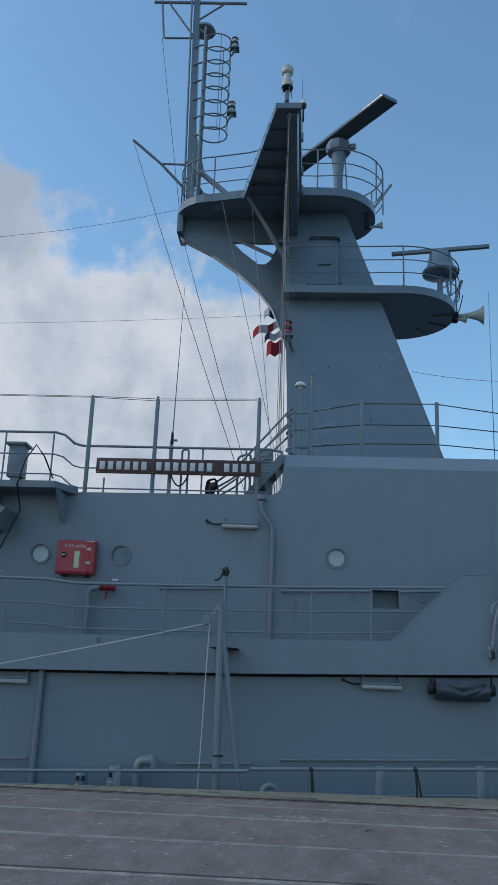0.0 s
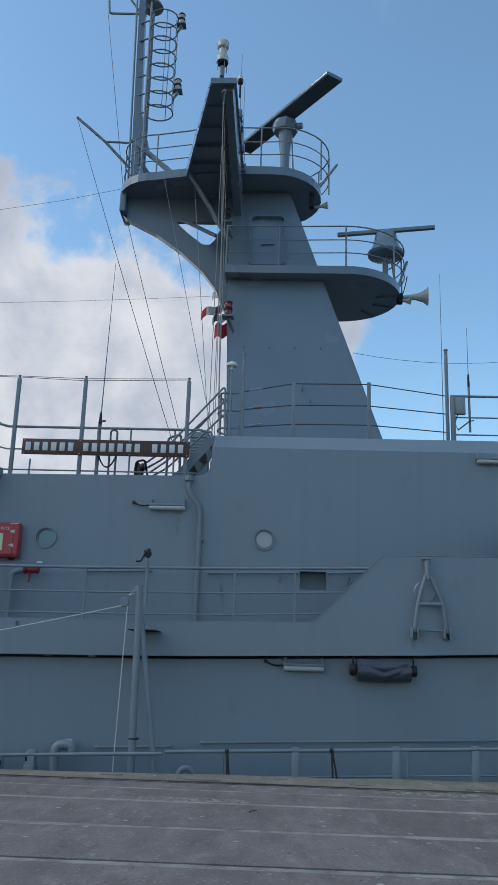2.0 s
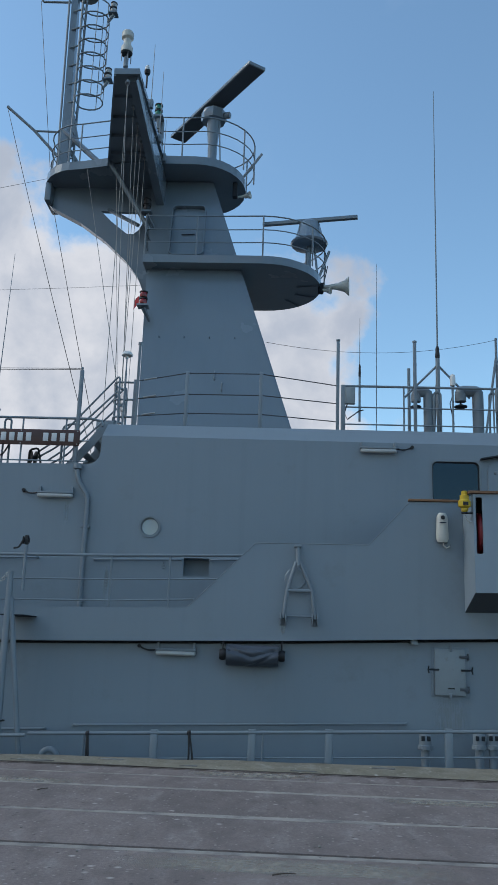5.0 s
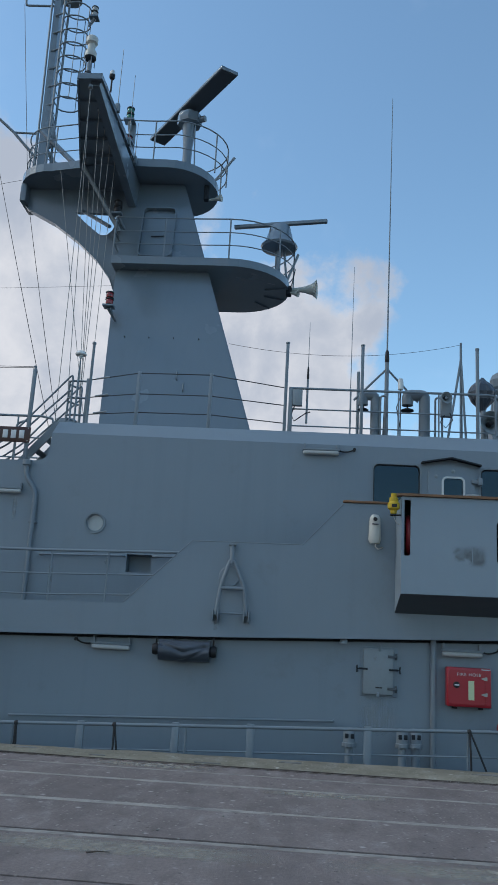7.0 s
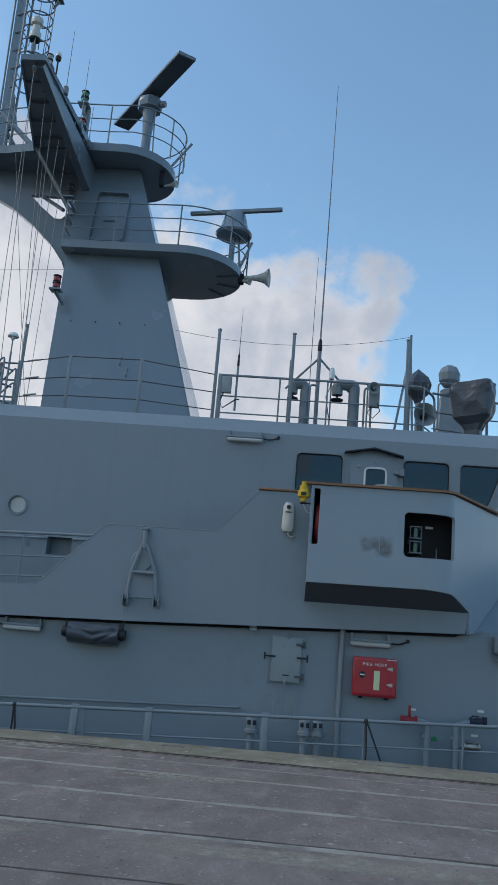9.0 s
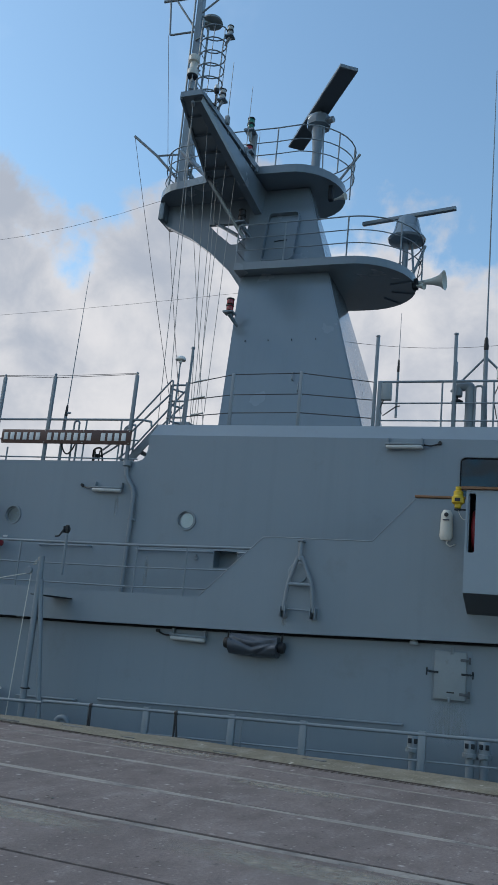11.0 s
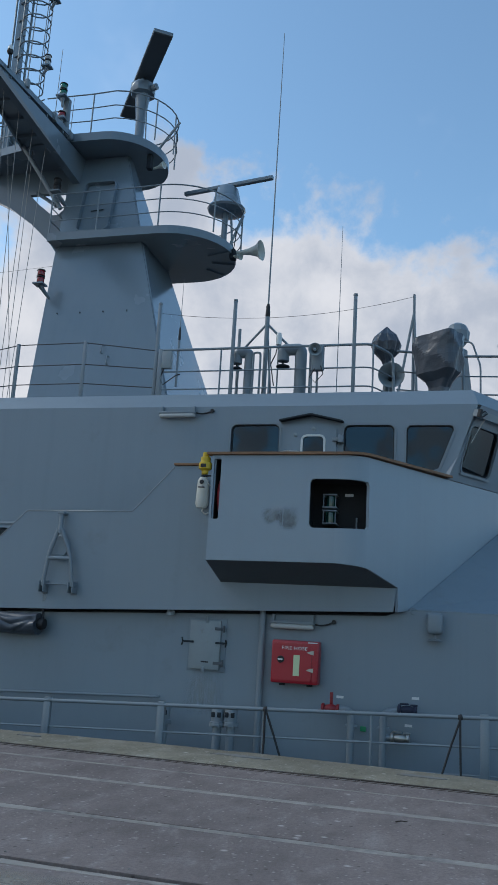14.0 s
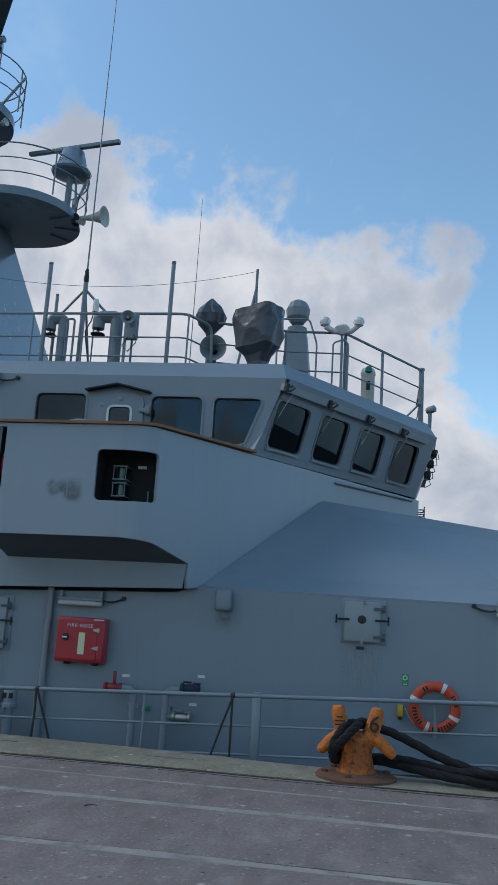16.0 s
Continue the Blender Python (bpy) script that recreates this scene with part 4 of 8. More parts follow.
P1 += [(-0.95, 19.2), (0.12, 19.2)] + [(0.85 + 1.2 * math.sin(math.pi * k / 16), 20.5 - 1.28 * math.cos(math.pi * k / 16)) for k in range(17)]
bm = B()
slabz(bm, P1, 13.02, 13.24)
part("upper_platform", bm, M_TOWER, tower, smooth=False)
# curved keel web under the aft end, with its lightening hole
bm = B()
keel = [(-3.12, 13.02), (-3.10, 12.55), (-2.98, 12.44), (-2.2, 12.02), (-1.54, 11.53), (-0.95, 10.97), (-0.60, 10.5), (-0.36, 9.9), (-0.2, 9.4), (0.0, 9.4), (0.0, 13.02)]
hole = [(-1.70, 12.36), (-1.40, 12.06), (-0.98, 11.72), (-0.80, 11.72), (-0.66, 11.86), (-0.46, 12.34)]
plate(bm, keel, [hole], (0, 20.40, 0), t=0.12)
part("keel_web", bm, M_TOWER, tower, smooth=False)
bm = B()
low_ = [(x, z) for x, z in keel[1:9]]
rows = [[bm.verts.new((x, y, z + dz)) for y, dz in ((20.34, 0.0), (20.58, 0.0), (20.58, -0.035), (20.34, -0.035))] for x, z in low_]
for p, q in zip(rows, rows[1:]):
    for k in range(4):
        bm.faces.new((p[k], p[(k + 1) % 4], q[(k + 1) % 4], q[k]))
bm.faces.new(rows[0]), bm.faces.new(rows[-1][::-1])
part("keel_flange", bm, M_TOWER, tower, smooth=False)
bm = B()
box(bm, -3.14, -2.98, 20.1, 20.9, 12.5, 13.02, 0.02)
part("keel_foot", bm, M_TOWER, tower)
# the yard reaching out over the near side
bm = B()
tip, root = (15.45, 12.75), (19.3, 13.06)
prism(bm, None, [(-0.40, tip[0], tip[1]), (0.10, tip[0], tip[1]), (0.10, root[0], root[1]), (-1.33, root[0], root[1])],
      [(-0.40, tip[0], tip[1] + 0.10), (0.10, tip[0], tip[1] + 0.10), (0.10, root[0], root[1] + 0.17), (-1.33, root[0], root[1] + 0.17)])
part("yard_plate", bm, M_TOWER, tower, smooth=False)
bm = B()
prism(bm, None, [(-0.18, 15.6, 12.78), (0.06, 15.6, 12.78), (0.06, 20.0, 12.98), (-0.20, 20.0, 12.98)], [(-0.14, 15.6, 12.66), (0.02, 15.6, 12.66), (0.03, 19.9, 12.25), (-0.17, 19.9, 12.25)])
part("yard_girder", bm, M_TOWER, tower, smooth=False)
bm = B()
prism(bm, None, [(-0.42, 15.45, 12.68), (-0.38, 15.45, 12.68), (-1.31, 19.3, 12.93), (-1.36, 19.3, 12.93)], [(-0.42, 15.45, 12.85), (-0.38, 15.45, 12.85), (-1.31, 19.3, 13.24), (-1.36, 19.3, 13.24)])
prism(bm, None, [(-0.41, 15.43, 12.71), (0.11, 15.43, 12.71), (0.11, 15.46, 12.71), (-0.41, 15.46, 12.71)], [(-0.41, 15.43, 12.84), (0.11, 15.43, 12.84), (0.11, 15.46, 12.84), (-0.41, 15.46, 12.84)])
part("yard_flange", bm, M_TOWER, tower, smooth=False)
for i in range(4):
    y = 16.3 + 0.8 * i
    w = -0.42 - 0.93 * (y - 15.45) / 3.85
    zz = 12.80 + 0.26 * (y - 15.45) / 3.85
    bm = B()
    box(bm, w + 0.03, 0.08, y - 0.02, y + 0.02, zz - 0.09, zz + 0.002)
    part("yard_rib", bm, M_TOWER, tower, smooth=False)
bm = B()
tube(bm, [(-1.25, 19.1, 12.98), (-0.25, 19.55, 11.4)], 0.06, 8)
part("yard_brace", bm, M_TOWER, tower)
bm = B()
tube(bm, [(-1.55, 20.46, 12.45), (-0.6, 19.9, 11.7)], 0.05, 8)
part("yard_brace", bm, M_TOWER, tower)


def railing_run(parent, pts, z_off, heights, r=0.018, post_every=None, post_r=0.022, mat=None, base=None):
    """Rails along a line, with each post a part of its own."""
    mat = mat or M_FIT
    for h_ in heights:
        bm = B()
        tube(bm, [Vector(p) + V(0, 0, h_) for p in pts], r if h_ != max(heights) else r * 1.25, 8)
        part("rail", bm, mat, parent)
    for i in (post_every or []):
        p = Vector(pts[i])
        bm = B()
        tube(bm, [p, p + V(0, 0, max(heights))], post_r, 8)
        part("post", bm, mat, parent)


r2 = thing("platform_railing", (2, 20.5, 10.52), "grey tubular railing round the mast platform", "railing", "mast railings")
pts2 = [(-0.25, 20.0, 10.52), (-0.25, 19.13, 10.52), (0.35, 19.13, 10.52), (1.0, 19.13, 10.52), (1.7, 19.13, 10.52)] + [(x + 0.12 * (x - 2.6) / 1.45, y, 10.52) for x, y in P2[2:]]
railing_run(r2, pts2, 0, (0.34, 0.68, 1.04), 0.014, (0, 1, 3, 5, 10, 15, 20), 0.02)
r1 = thing("platform_railing", (0, 20.5, 13.24), "grey tubular railing round the upper mast platform", "railing", "mast railings")
pts1 = [(-0.80, 19.24, 13.24), (0.5, 19.27, 13.24)] + [(x + 0.20 * max(0, (x - 0.85)) / 1.2, y, 13.24) for x, y in P1[-16:]]
railing_run(r1, pts1, 0, (0.36, 0.72, 1.12), 0.014, (1, 6, 9, 12, 16), 0.02)
pts0 = [(-0.2, 21.6, 13.24), (-2.05, 21.4, 13.24)] + [(-2.15 - 0.98 * math.sin(math.pi * k / 14), 20.5 + 0.93 * math.cos(math.pi * k / 14), 13.24) for k in range(15)] + [(-1.3, 19.4, 13.24), (-0.9, 19.25, 13.24)]
r0 = thing("platform_railing", (-2, 20.5, 13.24), "grey tubular railing at the aft end of the mast platform", "railing", "mast railings")
railing_run(r0, pts0, 0, (0.36, 0.72, 1.12), 0.014, (1, 5, 9, 13, 16), 0.02)
for par, a_, b_ in ((r1, (1.95, 20.2, 13.2), (2.45, 20.3, 14.0)), (r2, (3.95, 20.4, 10.45), (4.25, 20.5, 11.35))):
    bm = B()
    tube(bm, [a_, b_], 0.035, 8)
    part("stay", bm, M_FIT, par)

# ================================================================ things on the main deck
def text_on_wall(x, y, z):
    return Matrix.Translation((x, y, z)) @ FACE


def deck_railing():
    ob = thing("deck_railing", (4, YR, -0.9), "grey pipe railing along the ship's deck edge", "railing")
    seams = ((-9, -0.42), (-0.38, 4.06), (4.02, 16))
    for xa, xb in seams:
        bm = B()
        off = -0.025 if xb < 0 else 0.0
        tube(bm, [(xa + (xb - xa) * i / 12, YR, rail_z(xa + (xb - xa) * i / 12) + off) for i in range(13)], 0.026, 10)
        part("rail", bm, M_FIT, ob)
    for dz in (0.35, 0.68):
        for xa, xb in ((-9, 1.47), (1.47, 4.0), (4.0, 5.71), (5.71, 9.95), (9.95, 16)):
            bm = B()
            tube(bm, [(xa, YR + 0.01, rail_z(xa) - dz), (xb, YR + 0.01, rail_z(xb) - dz)], 0.014, 8)
            part("mid_rail", bm, M_FIT, ob)
    for x in (-5.6, -2.3, 1.47, 2.89, 4.0, 5.71, 9.95, 13.4):
        bm = B()
        box(bm, x - 0.055, x + 0.055, YR - 0.02, YR + 0.05, deck_z(x), rail_z(x) + 0.045, 0.012)
        part("flat_post", bm, M_FIT, ob)
    for x in (-4.0, 0.45, 3.05, 7.15, 8.56, 11.4, 12.9):
        bm = B()
        tube(bm, [(x, YR, deck_z(x)), (x, YR, rail_z(x))], 0.017, 8)
        part("post", bm, M_FIT, ob)
    return ob


def lashing(x, spread, length):
    bm = B()
    z = rail_z(x)
    lathe(bm, [(0.027, -0.03), (0.036, -0.015), (0.036, 0.015), (0.027, 0.03)], (x, YR, z), (1, 0, 0.3), 10)
    for k, (s, d) in enumerate(((0.01, 0.0), (spread, -0.05))):
        tube(bm, [(x + 0.01 * k, YR - 0.035, z), (x + s * 0.5 + 0.01 * math.sin(x), YR - 0.06, z - length * 0.5), (x + s, YR - 0.1, z - length)], 0.015, 6)
    solo("rope_lashing", bm, M_BLACK, "black rope tied round the deck rail", "rope", "rail lashings")


deck_railing()
for x, s, l_ in ((0.50, 0.06, 0.5), (1.98, 0.10, 0.55), (7.17, 0.28, 0.66), (9.66, -0.22, 0.7)):
    lashing(x, s, l_)


def wall_handrail(x0, x1, y, z0, z1):
    bm = B()
    d = 0.09
    tube(bm, bend([(x0, y + d, z0), (x0, y, z0), (x1, y, z1), (x1, y + d, z1)], 0.05), 0.019, 8)
    solo("wall_handrail", bm, M_FIT, "grey bar handrail welded to the wall", "handrail", "wall handrails")


for q in ((0.04, 5.25, YW - 0.09, 0.15, 0.36), (-1.6, -0.42, YW - 0.09, 0.03, 0.08), (-5.2, -4.0, YW - 0.09, -0.04, 0.01), (11.66, 12.52, YW - 0.34, 0.52, 0.55), (12.68, 14.2, YW - 0.09, 0.56, 0.6),
          (-2.15, -1.03, YU - 0.09, 2.81, 2.84), (-0.02, 1.50, YU - 0.09, 2.83, 2.87), (2.02, 2.75, YU - 0.09, 2.88, 2.91)):
    wall_handrail(*q)


def fire_cabinet(at):
    """Red fire hose box; its lower left front corner region is placed by its middle."""
    w, h, d = 0.69, 0.60, 0.20
    ob = thing("fire_hose_cabinet", (0, 0, 0), "red fire hose cabinet fixed to the ship's wall", "fire cabinet", "fire hose cabinets")
    bm = B()
    box(bm, -w / 2, w / 2, -d, 0, -h / 2, h / 2, 0.025)
    part("body", bm, M_RED, ob)
    bm = B()
    plate(bm, rrect(-w / 2 + 0.025, -h / 2 + 0.045, w / 2 - 0.10, h / 2 - 0.04, 0.04), (), (0, -d - 0.014, 0), t=0.016)
    dr_ = part("door", bm, M_RED, ob)
    bm = B()
    plate(bm, rrect(w / 2 - 0.09, -h / 2 + 0.045, w / 2 - 0.02, h / 2 - 0.04, 0.02), (), (0, -d - 0.006, 0), t=0.008)
    part("hinge_strip", bm, M_RED, ob)
    bm = B()
    box(bm, -0.015, 0.075, -d - 0.017, -d - 0.013, -0.19, 0.10)
    part("luminous_strip", bm, M_GLOW, dr_, "pale luminous strip")
    bm = B()
    lathe(bm, [(0.05, 0), (0.05, 0.02), (0.042, 0.028)], (-0.20, -d - 0.012, 0.03), (0, -1, 0), 18)
    box(bm, -0.24, -0.16, -d - 0.052, -d - 0.036, 0.015, 0.045, 0.004)
    k = part("latch", bm, M_BLACK, dr_, "black turn latch")
    bm = B()
    box(bm, -0.235, -0.165, -d - 0.056, -d - 0.0525, 0.02, 0.04)
    part("latch_grip", bm, M_LETTER, k)
    for z in (0.14, -0.10):
        bm = B()
        prism(bm, None, [(w / 2 - 0.17, -d - 0.017, z), (w / 2 - 0.12, -d - 0.017, z + 0.02), (w / 2 - 0.07, -d - 0.017, z + 0.03), (w / 2 - 0.07, -d - 0.017, z - 0.03), (w / 2 - 0.12, -d - 0.017, z - 0.02)],
              [(w / 2 - 0.17, -d - 0.03, z), (w / 2 - 0.12, -d - 0.03, z + 0.02), (w / 2 - 0.07, -d - 0.03, z + 0.03), (w / 2 - 0.07, -d - 0.03, z - 0.03), (w / 2 - 0.12, -d - 0.03, z - 0.02)])
        part("hinge", bm, M_STEEL, ob, "bright metal hinge")
    bm = B()
    box(bm, w / 2 - 0.16, w / 2 - 0.02, -d - 0.017, -d - 0.013, h / 2 - 0.03, h / 2 - 0.015)
    part("label_plate", bm, M_LETTER, ob)
    for s in (-1, 1):
        bm = B()
        box(bm, s * 0.2 - 0.03, s * 0.2 + 0.03, -0.12, 0, -h / 2 - 0.035, -h / 2 + 0.004, 0.005)
        part("bracket", bm, M_DARK, ob)
    lettering("FIRE HOSE", 0.068, text_on_wall(-0.005, -d - 0.017, 0.19), M_LETTER, dr_, 0.003, spacing=1.22)
    ob.location = at
    return ob


cab = fire_cabinet((7.345, YW - 0.012, 1.0))
copy_thing(cab, pose(-3.68, YU - 0.012, 3.30))


def tube_light(at, cable=1, length=0.66):
    """Caged deck light: end bracket, body, frosted tube, cable."""
    ob = thing("deck_light", (0, 0, 0), "grey tube deck light with a frosted lens", "lamp", "deck tube lights")
    w = length / 2
    bm = B()
    box(bm, -w, w, -0.13, -0.06, 0.0, 0.035, 0.008)
    part("body", bm, M_FIT, ob)
    bm = B()
    box(bm, -w + 0.01, w - 0.01, -0.135, -0.05, -0.075, 0.0, 0.03, None, 3)
    part("lens", bm, M_LENS, ob, "frosted tube lens")
    for s in (-1, 1):
        bm = B()
        box(bm, s * (w - 0.04) - 0.02, s * (w - 0.04) + 0.02, -0.09, 0.0, 0.02, 0.13, 0.006)
        part("bracket", bm, M_FIT, ob)
    bm = B()
    tube(bm, sag((cable * w, -0.09, 0.01), (cable * (w + 0.27), -0.02, 0.06), 0.03, 8), 0.014, 6)
    lathe(bm, [(0.03, 0), (0.03, 0.05)], (cable * (w + 0.27), 0, 0.06), (0, -1, 0), 10)
    part("cable", bm, M_BLACK, ob, "black cable and gland")
    ob.location = at
    return ob


lt = tube_light((1.60, YW, 1.335), -1)
for p in ((-4.40, YW, 1.21), (-0.80, YU, 3.975), (13.2, YW, 1.70)):
    copy_thing(lt, pose(*p))
lt2 = tube_light((7.26, YW, 1.53), 1)
copy_thing(lt2, pose(4.92, YU, 4.93))


def canvas_roll():
    ob = thing("cover_roll", (2.83, YW - 0.2, 1.17), "dark grey rolled canvas cover under the bulwark", "canvas roll")
    bm = B()
    n, k = 48, 40
    rows = []
    for i in range(k):
        x = 2.42 + 0.82 * i / (k - 1)
        row = []
        for j in range(n):
            a = 2 * math.pi * j / n
            u, phi = (x - 2.83) / 0.41, a - math.pi
            r = 0.182 + 0.012 * noise.noise(V(x * 4, math.cos(a) * 2, math.sin(a) * 2))
            for mid, deep, wide in ((0.15 - 0.85 * abs(u), 0.034, 0.20), (0.75 - 1.5 * (u - 0.2), 0.024, 0.16), (-0.75 + 0.35 * u, 0.02, 0.2)):
                r -= deep * math.exp(-((phi - mid) / wide) ** 2)
            row.append(bm.verts.new((x, YW - 0.19 + r * math.cos(a), 1.31 + r * 0.92 * math.sin(a) - 0.01 * math.sin(math.pi * i / (k - 1)))))
        rows.append(row)
    for p, q in zip(rows, rows[1:]):
        for j in range(n):
            bm.faces.new((p[j], p[(j + 1) % n], q[(j + 1) % n], q[j]))
    bm.faces.new(rows[0]), bm.faces.new(rows[-1])
    part("canvas", bm, M_TARP, ob)
    for x in (2.36, 3.29):
        bm = B()
        lathe(bm, [(0.08, -0.05), (0.095, 0), (0.08, 0.05)], (x, YW - 0.19, 1.31), (1, 0, 0), 14)
        tube(bm, [(x, YW - 0.19, 1.31), (x, YW - 0.19, 1.55)], 0.014, 6)
        part("end_bearing", bm, M_BLACK, ob)


canvas_roll()


def a_frame():
    ob = thing("folded_davit", (3.55, YB, 1.8), "grey A-shaped folding davit clipped to the bulwark", "davit")
    y = YB - 0.10
    for xs in ((3.30, 3.36, 3.52), (3.80, 3.74, 3.52)):
        bm = B()
        tube(bm, bend([(xs[0], y, 1.90), (xs[1], y - 0.02, 2.36), (xs[2] + (-0.03 if xs[0] < 3.5 else 0.03), y - 0.02, 2.78)], 0.1), 0.033, 10)
        part("leg", bm, M_FIT, ob)
    bm = B()
    tube(bm, [(3.52, y - 0.02, 2.72), (3.51, y, 3.05)], 0.038, 10)
    box(bm, 3.455, 3.565, y - 0.05, YB, 3.02, 3.06, 0.008)
    part("head", bm, M_FIT, ob)
    bm = B()
    tube(bm, [(3.36, y - 0.02, 2.33), (3.74, y - 0.02, 2.33)], 0.032, 10)
    part("crossbar", bm, M_FIT, ob)
    bm = B()
    tube(bm, [(3.30, y, 1.93), (3.80, y, 1.93)], 0.015, 8)
    part("lower_bar", bm, M_FIT, ob)
    for x in (3.30, 3.80):
        bm = B()
        box(bm, x - 0.05, x - 0.03, YB - 0.16, YB, 1.80, 1.97, 0.006)
        box(bm, x + 0.03, x + 0.05, YB - 0.16, YB, 1.80, 1.97, 0.006)
        box(bm, x - 0.055, x + 0.055, YB - 0.02, YB, 1.78, 1.99, 0.004)
        tube(bm, [(x - 0.06, y, 1.90), (x + 0.06, y, 1.90)], 0.014, 8)
        part("hinge_bracket", bm, M_FIT, ob)
    bm = B()
    lathe(bm, [(0.0, 0.0), (0.17, 0.0), (0.175, 0.02), (0.16, 0.035), (0.0, 0.04)], (3.48, YB, 2.52), (0, -1, 0), 24)
    part("stowage_disc", bm, M_SHIP, ob, "round grey boss behind the davit")


a_frame()


def hatch(x0, x1, z0, z1, porthole, label):
    ob = thing("hatch", ((x0 + x1) / 2, YW, z0), label, "hatch", "wall hatches")
    bm = B()
    box(bm, x0 - 0.04, x1 + 0.07, YW - 0.012, YW, z0 - 0.03, z1 + 0.03, 0.004)
    part("coaming", bm, M_SHIP, ob)
    bm = B()
    box(bm, x0, x1, YW - 0.075, YW - 0.012, z0, z1, 0.015)
    lid = part("lid", bm, M_PALE, ob)
    h_ = z1 - z0
    for z in (z0 + 0.14 * h_, z0 + 0.84 * h_):
        bm = B()
        box(bm, x1 - 0.09, x1 + 0.06, YW - 0.095, YW - 0.076, z - 0.02, z + 0.02, 0.004)
        tube(bm, [(x1 + 0.045, YW - 0.06, z - 0.05), (x1 + 0.045, YW - 0.06, z + 0.05)], 0.016, 8)
        part("hinge", bm, M_DARKGREY, ob, "dark grime-covered hinge")
    for s, x in ((-1, x0), (1, x1)):
        z = z0 + 0.55 * h_
        bm = B()
        box(bm, x - 0.07, x + 0.07, YW - 0.095, YW - 0.076, z - 0.015, z + 0.015, 0.003)
        tube(bm, [(x + s * 0.1, YW - 0.13, z - 0.05), (x + s * 0.1, YW - 0.08, z), (x + s * 0.1, YW - 0.13, z + 0.05)], 0.012, 6)
        tube(bm, [(x, YW - 0.08, z), (x + s * 0.11, YW - 0.08, z)], 0.012, 6)
        part("wing_nut", bm, M_DARK, ob)
    for z, zz in ((z0, z0 - 0.05), (z1, z1 + 0.07)):
        bm = B()
        x = (x0 + x1) / 2 + (0.02 if zz > z else 0)
        box(bm, x - 0.02, x + 0.02, YW - 0.095, YW - 0.076, min(z - 0.04, zz), max(z + 0.04, zz), 0.004)
        part("clip", bm, M_FIT, ob)
    bm = B()
    if porthole:
        lathe(bm, [(0.055, 0), (0.055, 0.012), (0.04, 0.016)], ((x0 + x1) / 2 - 0.005, YW - 0.075, (z0 + z1) / 2 + 0.03), (0, -1, 0), 16)
        part("vent_hole", bm, M_BLACK, lid)
        bm = B()
        box(bm, (x0 + x1) / 2 - 0.07, (x0 + x1) / 2 + 0.03, YW - 0.016, YW - 0.012, z0 - 0.10, z0 - 0.06, 0.002)
        part("label_plate", bm, M_FLAGB, ob)
    else:
        box(bm, (x0 + x1) / 2 - 0.04, (x0 + x1) / 2 + 0.07, YW - 0.079, YW - 0.075, z0 + 0.10, z0 + 0.12)
        part("label_plate", bm, M_BLACK, lid)


hatch(5.70, 6.18, 0.80, 1.51, False, "pale grey clamped steel hatch with rust marks")
hatch(10.92, 11.40, 1.21, 1.73, True, "square grey clamped hatch with a round vent")


def pipe_run(pts, r, label, collar=None, name="wall_pipe"):
    ob = thing(name, pts[0], label, "pipe", "wall pipes")
    bm = B()
    tube(bm, bend(pts, 0.12, 5), r, 12)
    part("pipe", bm, M_FIT, ob)
    for c in collar or ():
        bm = B()
        box(bm, c[0] - r - 0.03, c[0] + r + 0.03, c[1] - 0.02, c[1] + 0.1, c[2] - 0.02, c[2] + 0.02, 0.004)
        part("clamp", bm, M_FIT, ob)
    return ob


pipe_run([(6.81, YW - 0.07, -0.75), (6.81, YW - 0.07, 1.72)], 0.045, "grey pipe running down the ship's side wall")
pipe_run([(-3.87, YW - 0.07, -1.05), (-3.87, YW - 0.07, 1.37)], 0.05, "grey pipe running down the ship's side wall")
dp = pipe_run([(-0.22, YU - 0.07, 1.74), (-0.22, YU - 0.07, 3.95), (-0.44, YU - 0.07, 4.25), (-0.44, YU - 0.07, 4.50)], 0.042, "grey drain pipe with an offset bend", ((-0.22, YU - 0.07, 3.4), ))
bm = B()
lathe(bm, [(0.05, -0.08), (0.08, -0.06), (0.08, 0.03), (0.06, 0.035)], (-0.44, YU - 0.07, 4.50), (0, 0, 1), 16)
part("drain_head", bm, M_FIT, dp)
pipe_run([(8.18, YW - 0.25, -0.66), (8.18, YW - 0.25, 0.40), (8.0, YW - 0.25, 0.42)], 0.05, "grey fire main pipe with an elbow", ((8.18, YW - 0.25, 0.2), ))
pipe_run([(8.62, YW - 0.25, -0.64), (8.62, YW - 0.25, 0.42), (8.84, YW - 0.25, 0.46)], 0.05, "grey fire main pipe with an elbow", ((8.62, YW - 0.25, 0.2), ))
pipe_run([(8.62, YW - 0.25, 0.10), (8.80, YW - 0.25, 0.10)], 0.03, "short grey branch pipe")
pipe_run([(-3.40, YU - 0.2, 1.74), (-3.40, YU - 0.2, 2.74), (-3.2, YU - 0.2, 2.79)], 0.05, "grey fire main pipe with an elbow", ((-3.40, YU - 0.2, 2.45), ))


